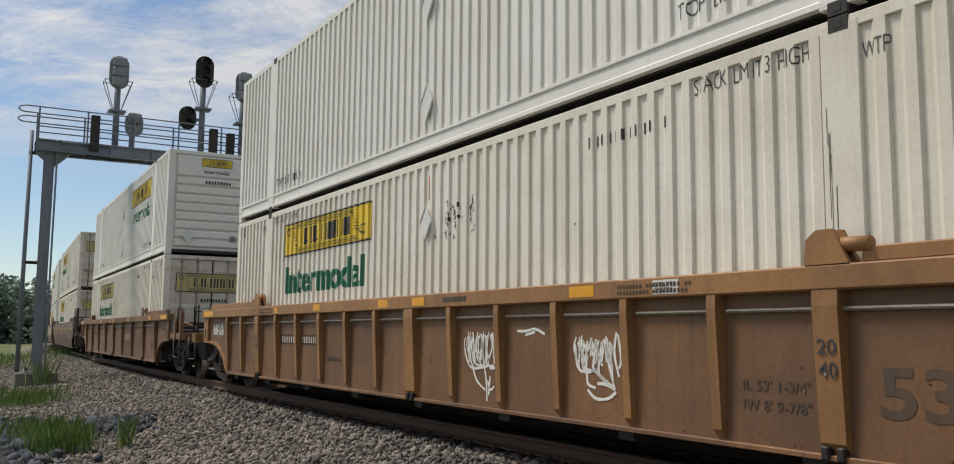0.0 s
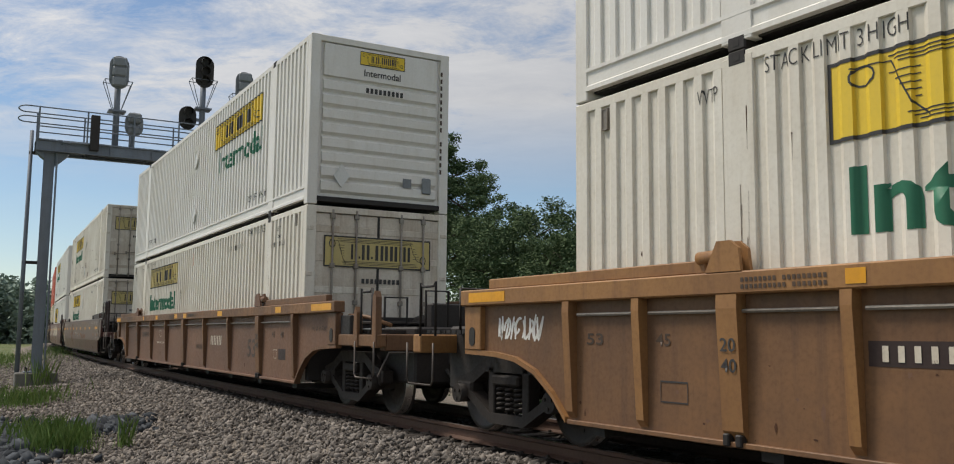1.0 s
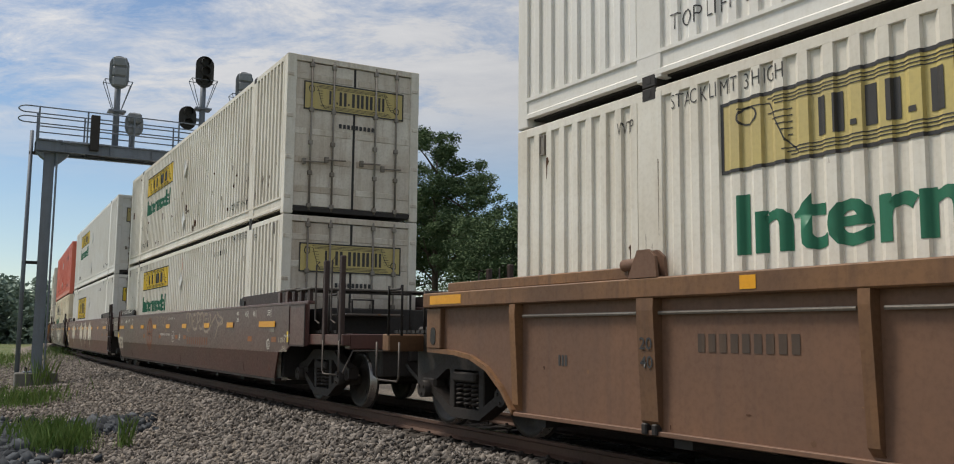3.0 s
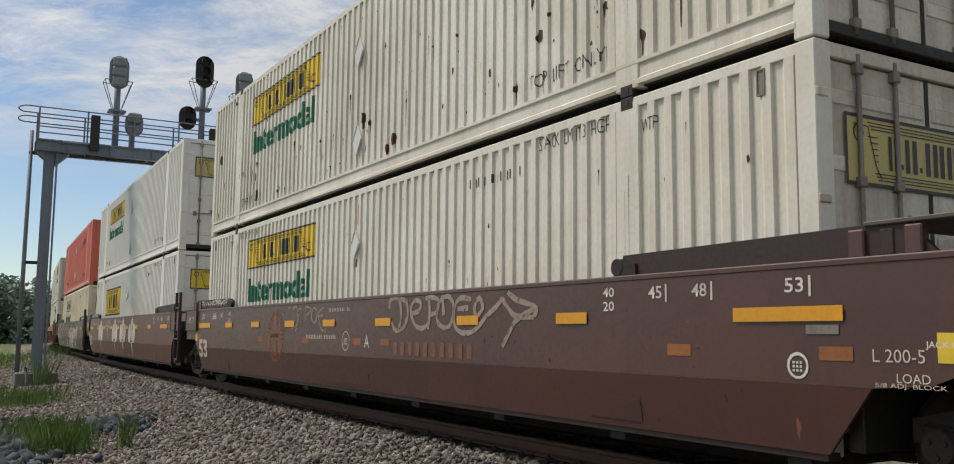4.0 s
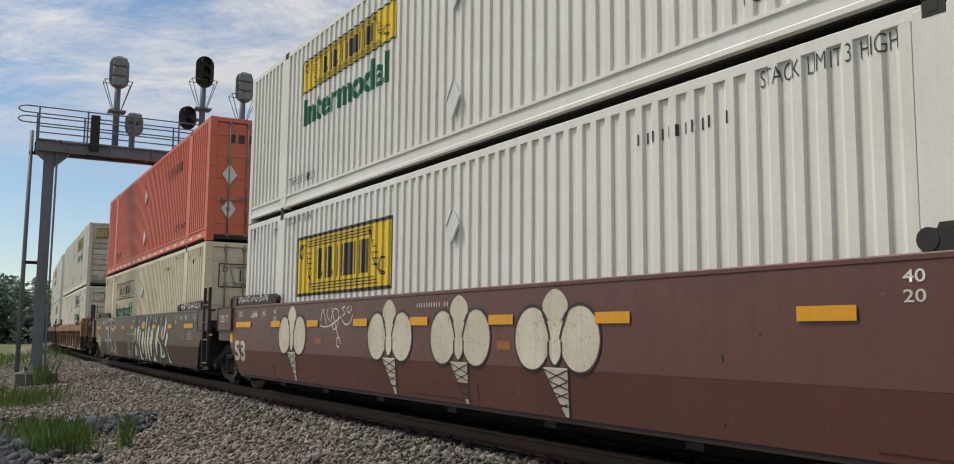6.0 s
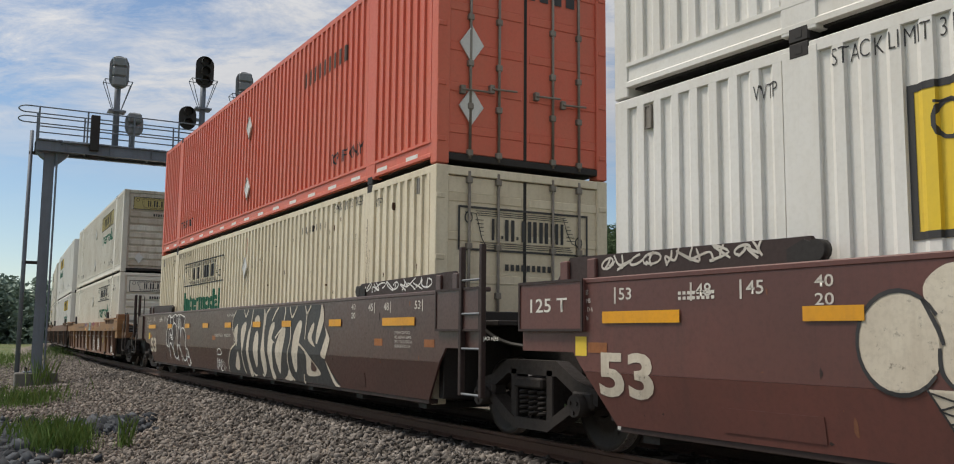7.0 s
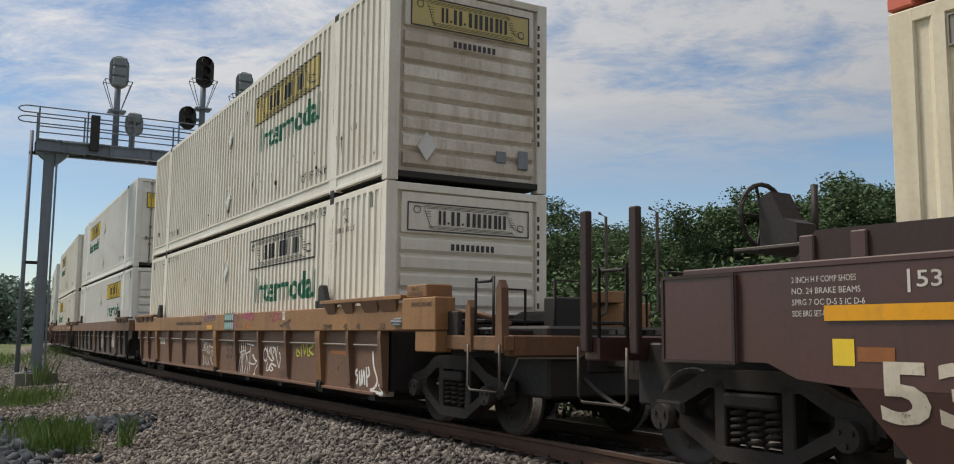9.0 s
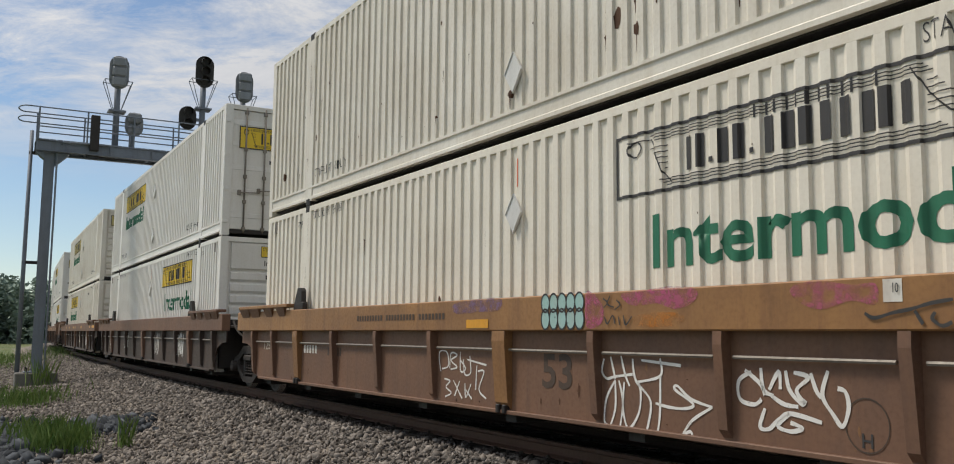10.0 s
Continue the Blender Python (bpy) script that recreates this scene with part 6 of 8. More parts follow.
def big_wild(car):
    """Wide sprayed piece: bold dark body with pale islands and outlines."""
    sprayed_area(INK, 0, (-0.47, 0.35), (-0.47, 0.56), (-0.25, 0.78), (0.06, 0.92), (-0.16, 1.17), (-0.13, 1.39), (0.06, 1.53), (1.62, 1.53), (3.05, 1.53), (4.64, 1.53), (4.79, 1.39), (4.79, 1.25), (5.03, 1.08), (5.06, 1.01), (4.84, 0.74), (5.03, 0.57), (5.36, 0.35), (4.46, 0.35), (3.09, 0.35), (1.12, 0.35))
    sprayed_area(BONE, 0, (0.1, 1.24), (0.19, 1.25), (0.16, 1.0), (0.13, 0.85), (-0.05, 1.13))
    sprayed_area(BONE, 0, (0.22, 0.75), (0.08, 0.62), (-0.03, 0.47), (0.09, 0.4), (0.26, 0.42), (0.3, 0.59))
    sprayed_area(BONE, 0, (0.73, 1.31), (0.76, 1.21), (0.65, 1.01), (0.52, 0.76), (0.42, 1.0), (0.47, 1.21))
    sprayed_area(BONE, 0, (1.07, 1.21), (0.97, 0.93), (0.95, 0.65), (1.14, 0.35), (0.95, 0.35), (0.79, 0.73), (0.83, 0.97), (0.92, 1.13))
    sprayed_area(BONE, 0, (1.3, 1.26), (1.31, 1.36), (1.48, 1.42), (1.59, 1.36), (1.61, 1.23), (1.45, 1.23))
    sprayed_area(BONE, 0, (1.49, 1.13), (1.55, 0.98), (1.48, 0.63), (1.37, 0.49), (1.25, 0.66), (1.24, 0.89), (1.35, 1.09))
    sprayed_area(BONE, 0, (1.86, 1.53), (1.94, 1.39), (1.88, 1.02), (1.97, 0.58), (1.91, 0.41), (1.79, 0.38), (1.69, 0.71), (1.78, 1.09), (1.84, 1.35))
    sprayed_area(BONE, 0, (2.43, 1.29), (2.45, 1.2), (2.31, 1.02), (2.48, 0.94), (2.37, 0.9), (2.33, 0.52), (2.45, 0.35), (2.26, 0.35), (2.1, 0.73), (2.12, 1.02), (2.24, 1.22))
    sprayed_area(BONE, 0, (3.01, 1.2), (3.04, 1.13), (2.96, 0.92), (2.79, 0.61), (2.69, 0.43), (2.53, 0.64), (2.54, 0.88), (2.7, 1.07), (2.86, 1.19))
    sprayed_area(BONE, 0, (3.81, 1.3), (3.84, 1.21), (3.71, 0.94), (3.57, 0.53), (3.46, 0.51), (3.37, 0.73), (3.43, 1.03), (3.58, 1.21), (3.71, 1.29))
    sprayed_area(BONE, 0, (4.4, 1.26), (4.39, 1.17), (4.3, 1.04), (4.44, 0.9), (4.18, 0.98), (4.13, 1.06), (4.2, 1.14), (4.3, 1.23))
    sprayed_area(BONE, 0, (4.7, 1.53), (4.78, 1.47), (4.81, 1.35), (4.78, 1.24), (4.54, 0.95), (4.48, 1.01), (4.54, 1.19), (4.65, 1.37))
    sprayed_area(BONE, 0, (4.85, 1.21), (5.02, 1.07), (5.06, 1.01), (4.97, 0.86), (4.86, 0.73), (4.7, 0.79), (4.82, 0.96), (4.91, 1.09))
    sprayed_area(BONE, 0, (3.8, 0.91), (4.01, 0.85), (4.36, 0.67), (4.63, 0.5), (4.25, 0.45), (4.02, 0.49), (4.05, 0.76))
    sprayed_area(BONE, 0, (4.88, 0.7), (5.03, 0.57), (5.22, 0.41), (5.38, 0.35), (5.19, 0.35), (5.04, 0.47))
    sprayed_area(BONE, 0, (3.18, 0.51), (3.32, 0.35), (2.92, 0.35), (3.06, 0.42))
    sprayed_area(DEEP_BROWN, 0, (4.3, 0.68), (4.48, 0.58), (4.4, 0.53), (4.24, 0.54), (4.25, 0.63))
    sprayed(BONE, 0.035, (-0.45, 0.35), (-0.49, 0.54), (-0.25, 0.78), (0.1, 0.93), (-0.14, 1.15), (-0.15, 1.36), (0.06, 1.53))
    sprayed(BONE, 0.035, (1.21, 1.53), (1.11, 1.31), (1.0, 1.07))
    sprayed(BONE, 0.035, (2.2, 1.53), (2.0, 1.43), (1.94, 1.24))
    sprayed(BONE, 0.035, (2.67, 1.53), (2.51, 1.45), (2.34, 1.32))
    sprayed(BONE, 0.035, (3.01, 1.53), (3.03, 1.44), (2.89, 1.2), (2.7, 1.11), (2.52, 1.02))
    sprayed(BONE, 0.035, (3.3, 1.23), (3.31, 1.02), (3.17, 0.76), (3.16, 0.59), (3.25, 0.43), (3.43, 0.35))
    sprayed(BONE, 0.035, (3.25, 1.53), (3.38, 1.36), (3.61, 1.53))
    sprayed(BONE, 0.035, (4.0, 1.53), (4.08, 1.41), (4.26, 1.53))
    sprayed(BONE, 0.035, (4.08, 1.41), (4.03, 1.16), (4.0, 1.01))
    sprayed(BONE, 0.035, (3.59, 0.95), (3.8, 0.91), (4.05, 0.81))
    sprayed(BONE, 0.035, (1.16, 0.39), (1.25, 0.35), (1.37, 0.35))
    sprayed(BONE, 0.035, (1.7, 0.38), (1.81, 0.35))
    sprayed(BONE, 0.035, (3.9, 0.47), (3.89, 0.35), (3.95, 0.35))
    sprayed(BONE, 0.035, (0.48, 0.76), (0.55, 0.52), (0.67, 0.36))
    sprayed(BONE, 0.035, (0.62, 1.53), (0.73, 1.4), (0.9, 1.53))
    lay_spray(car, "wild", "bold black and bone sprayed piece")


def rounded_piece(car):
    """Dark rounded shapes with white outlines, and a small tag beside them."""
    sprayed_area(MAROON, 0, (-6.27, 1.51), (-6.02, 1.53), (-5.79, 1.46), (-5.59, 1.53), (-5.32, 1.53), (-5.16, 1.47), (-4.89, 1.53), (-4.85, 1.53), (-4.35, 1.45), (-4.38, 1.18), (-4.24, 1.07), (-4.16, 0.84), (-4.14, 0.66), (-4.19, 0.48), (-4.51, 0.44), (-4.68, 0.58), (-4.86, 0.8), (-5.01, 0.73), (-5.04, 0.56), (-5.21, 0.5), (-5.41, 0.56), (-5.45, 0.64), (-5.62, 0.81), (-5.89, 0.75), (-6.22, 0.82), (-6.32, 1.05), (-6.24, 1.19))
    sprayed(SPRAY, 0.03, (-6.32, 1.48), (-6.29, 1.33), (-6.24, 1.19))
    sprayed(SPRAY, 0.03, (-6.29, 1.39), (-6.17, 1.5), (-5.98, 1.53), (-5.9, 1.38), (-5.88, 1.27))
    sprayed(SPRAY, 0.03, (-5.98, 1.53), (-5.91, 1.49), (-5.79, 1.46), (-5.64, 1.49), (-5.57, 1.53))
    sprayed(SPRAY, 0.03, (-5.57, 1.53), (-5.55, 1.43), (-5.55, 1.28))
    sprayed(SPRAY, 0.03, (-5.57, 1.35), (-5.5, 1.51), (-5.33, 1.53), (-5.21, 1.48), (-5.18, 1.36), (-5.21, 1.2))
    sprayed(SPRAY, 0.03, (-5.2, 1.48), (-5.04, 1.53), (-4.91, 1.48), (-4.81, 1.31), (-4.74, 1.11), (-4.73, 0.98))
    sprayed(SPRAY, 0.03, (-4.89, 1.47), (-4.87, 1.53), (-4.56, 1.49), (-4.33, 1.45), (-4.38, 1.32), (-4.38, 1.19))
    sprayed(SPRAY, 0.03, (-6.24, 1.18), (-6.32, 1.05), (-6.27, 0.87), (-6.15, 0.77), (-5.93, 0.74))
    sprayed(SPRAY, 0.03, (-6.0, 0.73), (-6.01, 0.94), (-6.04, 1.13), (-5.98, 1.24), (-5.87, 1.29), (-5.75, 1.26), (-5.69, 1.13))
    sprayed(SPRAY, 0.03, (-6.03, 1.16), (-5.89, 1.2), (-5.7, 1.18), (-5.57, 1.0), (-5.47, 0.74), (-5.41, 0.59), (-5.41, 0.52))
    sprayed(SPRAY, 0.03, (-5.69, 1.16), (-5.64, 1.27), (-5.49, 1.33), (-5.32, 1.3), (-5.16, 1.16), (-5.05, 0.96), (-5.03, 0.71), (-5.04, 0.53), (-5.21, 0.48), (-5.39, 0.53))
    sprayed(SPRAY, 0.03, (-5.85, 0.45), (-5.91, 0.61), (-5.89, 0.78), (-5.75, 0.85), (-5.59, 0.76), (-5.43, 0.56))
    sprayed(SPRAY, 0.03, (-5.05, 0.93), (-5.04, 0.76), (-5.01, 0.56), (-4.99, 0.41))
    sprayed(SPRAY, 0.03, (-5.03, 0.73), (-4.97, 0.79), (-4.86, 0.8), (-4.72, 0.67), (-4.64, 0.54), (-4.57, 0.4))
    sprayed(SPRAY, 0.03, (-4.74, 0.87), (-4.72, 0.75), (-4.61, 0.59), (-4.45, 0.47), (-4.25, 0.46), (-4.15, 0.57), (-4.14, 0.8), (-4.21, 1.02), (-4.31, 1.15), (-4.5, 1.21), (-4.67, 1.18), (-4.74, 1.08))
    sprayed(SPRAY, 0.03, (-4.13, 0.68), (-4.09, 0.73), (-3.99, 0.72), (-3.89, 0.61), (-3.82, 0.44), (-3.85, 0.36), (-3.95, 0.35), (-4.08, 0.42), (-4.14, 0.55), (-4.13, 0.68))
    sprayed(SPRAY, 0.03, (-4.08, 0.53), (-3.97, 0.56), (-3.83, 0.51), (-3.69, 0.4))
    sprayed(SPRAY, 0.03, (-4.0, 0.6), (-3.97, 0.65), (-3.96, 0.52))
    sprayed(SPRAY, 0.02, (-5.07, 1.18), (-5.03, 1.41), (-4.98, 1.46), (-4.93, 1.36), (-4.88, 1.21), (-5.08, 1.25))
    sprayed(SPRAY, 0.02, (-5.0, 1.43), (-4.99, 1.16))
    sprayed(SPRAY, 0.02, (-4.94, 1.42), (-4.93, 1.17))
    sprayed(SPRAY, 0.02, (-5.92, 1.1), (-5.9, 0.99))
    sprayed(SPRAY, 0.02, (-5.85, 1.1), (-5.83, 1.01))
    sprayed(SPRAY, 0.02, (-5.92, 1.05), (-5.84, 1.06))
    sprayed(SPRAY, 0.02, (-5.79, 1.08), (-5.78, 0.97), (-5.7, 1.02), (-5.78, 1.05))
    sprayed(SPRAY, 0.02, (-5.66, 1.04), (-5.71, 0.97), (-5.62, 0.99), (-5.69, 0.92), (-5.56, 0.94))
    lay_spray(car, "rounded", "dark rounded spray shapes with white outlines")
    sprayed(SPRAY, 0.02, (-1.35, 0.67), (-1.3, 0.75), (-1.16, 0.78), (-1.03, 0.75), (-0.98, 0.69), (-1.16, 0.66), (-1.35, 0.67))
    sprayed(SPRAY, 0.02, (-1.36, 0.35), (-1.37, 0.55), (-1.3, 0.57), (-1.25, 0.4), (-1.21, 0.56), (-1.15, 0.5), (-1.14, 0.35))
    sprayed(SPRAY, 0.02, (-1.11, 0.41), (-0.98, 0.47), (-1.03, 0.56), (-1.11, 0.45), (-1.1, 0.35), (-0.97, 0.35))
    sprayed(SPRAY, 0.02, (-0.93, 0.54), (-0.86, 0.35), (-0.8, 0.52))
    sprayed(SPRAY, 0.02, (-1.43, 0.43), (-1.41, 0.38))
    sprayed(SPRAY, 0.02, (-0.72, 0.42), (-0.71, 0.39))
    lay_spray(car, "small", "small white spray tag")


def broad_tags(car):
    """Pale broad-stroked tags of thinned paint."""
    sprayed(GHOST, 0.055, (1.49, 1.42), (1.52, 1.53), (1.76, 1.53), (1.84, 1.32), (1.77, 1.17))
    sprayed(GHOST, 0.055, (1.55, 1.26), (1.67, 1.15), (1.88, 1.17), (2.01, 1.31), (1.97, 1.5), (1.74, 1.53))
    sprayed(GHOST, 0.055, (2.11, 1.35), (2.33, 1.38), (2.36, 1.48), (2.2, 1.5), (2.1, 1.39), (2.21, 1.22), (2.41, 1.17), (2.56, 1.22))
    sprayed(GHOST, 0.055, (2.56, 1.16), (2.6, 1.34), (2.58, 1.52))
    sprayed(GHOST, 0.055, (2.49, 1.52), (2.67, 1.53), (2.83, 1.48), (2.77, 1.36), (2.62, 1.33))
    sprayed(GHOST, 0.055, (2.91, 1.52), (2.8, 1.41), (2.8, 1.25), (2.95, 1.18), (3.12, 1.22), (3.18, 1.4), (3.09, 1.52), (2.91, 1.52))
    sprayed(GHOST, 0.055, (2.92, 1.5), (2.95, 1.32))
    sprayed(GHOST, 0.055, (3.57, 1.48), (3.34, 1.5), (3.2, 1.4), (3.21, 1.2), (3.38, 1.12), (3.59, 1.13), (3.77, 1.21), (3.89, 1.29), (4.13, 1.41), (4.2, 1.46), (4.31, 1.38), (4.46, 1.29), (4.79, 1.27))
    sprayed(GHOST, 0.055, (3.26, 1.38), (3.51, 1.39))
    sprayed(GHOST, 0.055, (3.69, 1.26), (3.64, 1.39), (3.74, 1.49), (3.82, 1.39), (3.72, 1.3))
    sprayed(GHOST, 0.055, (4.31, 1.53), (4.48, 1.45), (4.81, 1.37), (4.79, 1.28))
    sprayed(GHOST, 0.055, (4.78, 1.35), (4.48, 1.25), (4.35, 1.13), (4.21, 0.98))
    sprayed(GHOST, 0.032, (-2.45, 1.5), (-2.33, 1.53))
    sprayed(GHOST, 0.032, (-2.24, 1.17), (-1.95, 1.27), (-2.03, 1.51), (-2.21, 1.49))
    sprayed(GHOST, 0.032, (-1.96, 1.35), (-1.8, 1.48), (-1.97, 1.46), (-1.96, 1.32))
    sprayed(GHOST, 0.032, (-1.62, 1.27), (-1.61, 1.5), (-1.36, 1.47), (-1.57, 1.38))
    sprayed(GHOST, 0.032, (-1.26, 1.5), (-1.35, 1.36), (-1.19, 1.26), (-1.1, 1.43), (-1.26, 1.5))
    sprayed(GHOST, 0.032, (-0.82, 1.49), (-1.04, 1.4), (-0.92, 1.17), (-0.72, 1.13))
    sprayed(GHOST, 0.032, (-1.09, 1.36), (-0.84, 1.37))
    sprayed(GHOST, 0.032, (-2.08, 1.13), (-2.0, 1.19))
    lay_spray(car, "broad", "broad bone-white spray tag")


def fine_tags(car):
    """White scribbles in two bays of the golden car."""
    sprayed(SPRAY, 0.026, (1.24, 0.96), (1.3, 0.83), (1.43, 0.74), (1.78, 0.78))
    sprayed(SPRAY, 0.026, (1.32, 1.13), (1.38, 0.83), (1.46, 0.74))
    sprayed(SPRAY, 0.026, (1.42, 1.13), (1.48, 0.79))
    sprayed(SPRAY, 0.026, (1.53, 1.13), (1.43, 0.84), (1.61, 0.76))
    sprayed(SPRAY, 0.026, (1.6, 1.11), (1.66, 0.78))
    sprayed(SPRAY, 0.026, (1.65, 1.13), (1.58, 0.81), (1.71, 0.77))
    sprayed(SPRAY, 0.026, (1.75, 1.13), (1.71, 0.81), (1.86, 0.78))
    sprayed(SPRAY, 0.026, (1.8, 1.11), (1.9, 0.85), (1.91, 0.77), (1.78, 0.75))
    sprayed(SPRAY, 0.026, (1.43, 0.74), (1.52, 0.61), (1.69, 0.52))
    sprayed(SPRAY, 0.026, (1.66, 0.78), (1.71, 0.62), (1.73, 0.41))
    sprayed(SPRAY, 0.026, (1.79, 0.67), (1.76, 0.47))
    sprayed(SPRAY, 0.026, (1.74, 0.62), (1.79, 0.53), (1.87, 0.57))
    sprayed(SPRAY, 0.026, (2.3, 1.14), (2.47, 1.14), (2.62, 1.16), (2.79, 1.11))
    sprayed(SPRAY, 0.026, (2.45, 1.1), (2.62, 1.13))
    sprayed(SPRAY, 0.028, (3.28, 1.02), (3.31, 0.83), (3.4, 0.77))
    sprayed(SPRAY, 0.028, (3.37, 0.94), (3.42, 0.78), (3.58, 0.8))
    sprayed(SPRAY, 0.028, (3.46, 1.05), (3.44, 0.81))
    sprayed(SPRAY, 0.028, (3.53, 1.06), (3.4, 0.83), (3.62, 0.78))
    sprayed(SPRAY, 0.028, (3.58, 1.07), (3.54, 0.81))
    sprayed(SPRAY, 0.028, (3.67, 1.05), (3.62, 0.78), (3.75, 0.7))
    sprayed(SPRAY, 0.028, (3.74, 1.08), (3.75, 0.9), (3.83, 0.67))
    sprayed(SPRAY, 0.028, (3.77, 1.05), (3.8, 0.85), (3.82, 0.69))
    sprayed(SPRAY, 0.028, (3.87, 1.13), (3.84, 0.95), (3.9, 0.75))
    sprayed(SPRAY, 0.028, (3.89, 1.11), (3.93, 0.9), (3.9, 0.82))
    sprayed(SPRAY, 0.028, (3.45, 0.77), (3.47, 0.67), (3.58, 0.64))
    sprayed(SPRAY, 0.028, (3.54, 0.81), (3.71, 0.71), (3.85, 0.65))
    sprayed(SPRAY, 0.028, (3.46, 0.62), (3.58, 0.55), (3.75, 0.56), (3.86, 0.62))
    sprayed(SPRAY, 0.028, (3.6, 0.68), (3.71, 0.68), (3.85, 0.64))
    r = random.Random(8)
    for x0, x1, z0, z1 in ((1.27, 1.86, 0.78, 1.13), (3.28, 3.80, 0.80, 1.10)):
        for k in range(20):
            x = x0 + (x1 - x0) * (k + r.random()) / 20
            z = z0 + r.uniform(0.0, 0.12)
            sprayed(SPRAY, r.uniform(0.012, 0.03), (x, z1 - r.uniform(0, 0.08)), (x + r.uniform(-0.05, 0.05), (z + z1) / 2), (x + r.uniform(-0.02, 0.06), z))
    lay_spray(car, "fine", "dense white spray scribble", Y_RIB)


def bay_tags(car):
    """White and yellow-green tags in the bays of the tan car."""
    sprayed(SPRAY, 0.018, (-1.38, 0.68), (-1.42, 0.89), (-1.24, 0.9), (-1.2, 0.75), (-1.35, 0.71))
    sprayed(SPRAY, 0.018, (-1.17, 0.72), (-1.14, 0.89), (-1.0, 0.87), (-1.14, 0.81), (-1.0, 0.74), (-1.15, 0.71))
    sprayed(SPRAY, 0.018, (-0.93, 0.91), (-0.92, 0.7), (-0.81, 0.73), (-0.93, 0.82))
    sprayed(SPRAY, 0.018, (-0.86, 0.83), (-0.83, 0.67), (-0.7, 0.69), (-0.72, 0.87))
    sprayed(SPRAY, 0.018, (-0.78, 0.83), (-0.37, 0.78))
    sprayed(SPRAY, 0.018, (-0.57, 0.77), (-0.59, 0.51))
    sprayed(SPRAY, 0.018, (-1.29, 0.6), (-1.16, 0.58), (-1.25, 0.51), (-1.13, 0.45), (-1.27, 0.4))
    sprayed(SPRAY, 0.018, (-1.08, 0.59), (-0.88, 0.4))
    sprayed(SPRAY, 0.018, (-0.94, 0.59), (-1.05, 0.42))
    sprayed(SPRAY, 0.018, (-0.82, 0.57), (-0.8, 0.42), (-0.69, 0.57))
    sprayed(SPRAY, 0.018, (-0.8, 0.5), (-0.67, 0.41))
    sprayed(SPRAY, 0.018, (-0.55, 0.71), (-0.42, 0.71), (-0.52, 0.52), (-0.37, 0.43))
    sprayed(SPRAY, 0.023, (1.61, 0.9), (1.58, 0.79), (1.65, 0.73), (1.75, 0.75), (1.99, 0.78))
    sprayed(SPRAY, 0.023, (1.7, 0.92), (1.75, 0.77), (1.76, 0.73))
    sprayed(SPRAY, 0.023, (1.76, 0.72), (1.64, 0.56), (1.61, 0.37), (1.66, 0.33))
    sprayed(SPRAY, 0.023, (1.76, 0.72), (1.76, 0.49), (1.69, 0.33))
    sprayed(SPRAY, 0.023, (1.81, 0.72), (1.86, 0.54), (1.82, 0.33))
    sprayed(SPRAY, 0.023, (1.84, 0.93), (1.89, 0.78), (1.95, 0.68))
    sprayed(SPRAY, 0.023, (1.88, 0.71), (1.86, 0.49), (1.93, 0.33), (2.06, 0.46), (2.09, 0.63), (2.05, 0.73))
    sprayed(SPRAY, 0.023, (1.99, 0.91), (2.03, 0.73), (2.21, 0.57), (2.16, 0.33))
    sprayed(SPRAY, 0.023, (2.1, 0.9), (2.57, 0.87))
    sprayed(SPRAY, 0.023, (2.33, 0.92), (2.33, 0.78), (2.06, 0.72))
    sprayed(SPRAY, 0.023, (2.33, 0.78), (2.32, 0.48), (2.29, 0.33))
    sprayed(SPRAY, 0.023, (2.27, 0.56), (2.42, 0.54), (2.6, 0.54), (2.7, 0.58), (2.5, 0.68), (2.53, 0.71), (2.67, 0.62), (2.9, 0.57))
    sprayed(SPRAY, 0.023, (2.9, 0.57), (2.69, 0.46), (2.57, 0.33))
    sprayed(SPRAY, 0.023, (2.57, 0.33), (2.66, 0.37), (2.69, 0.33))
    sprayed(SPRAY, 0.030, (3.29, 0.85), (3.17, 0.78), (3.18, 0.65), (3.31, 0.62), (3.38, 0.66))
    sprayed(SPRAY, 0.030, (3.23, 0.86), (3.37, 0.77), (3.41, 0.69))
    sprayed(SPRAY, 0.030, (3.38, 0.88), (3.4, 0.73), (3.49, 0.69))
    sprayed(SPRAY, 0.030, (3.45, 0.73), (3.54, 0.86), (3.55, 0.74))
    sprayed(SPRAY, 0.030, (3.6, 0.87), (3.63, 0.74), (3.73, 0.65), (3.76, 0.68))
    sprayed(SPRAY, 0.030, (3.67, 0.86), (3.79, 0.83), (3.69, 0.74), (3.76, 0.65))
    sprayed(SPRAY, 0.030, (3.81, 0.86), (3.85, 0.75), (3.89, 0.7))
    sprayed(SPRAY, 0.030, (3.95, 0.88), (3.9, 0.72), (3.98, 0.6), (4.05, 0.53), (4.1, 0.65), (4.08, 0.75), (4.02, 0.77))
    sprayed(SPRAY, 0.030, (3.47, 0.69), (3.58, 0.64), (3.7, 0.63))
    sprayed(SPRAY, 0.030, (3.41, 0.6), (3.36, 0.47), (3.44, 0.46), (3.53, 0.53), (3.63, 0.58), (3.89, 0.54))
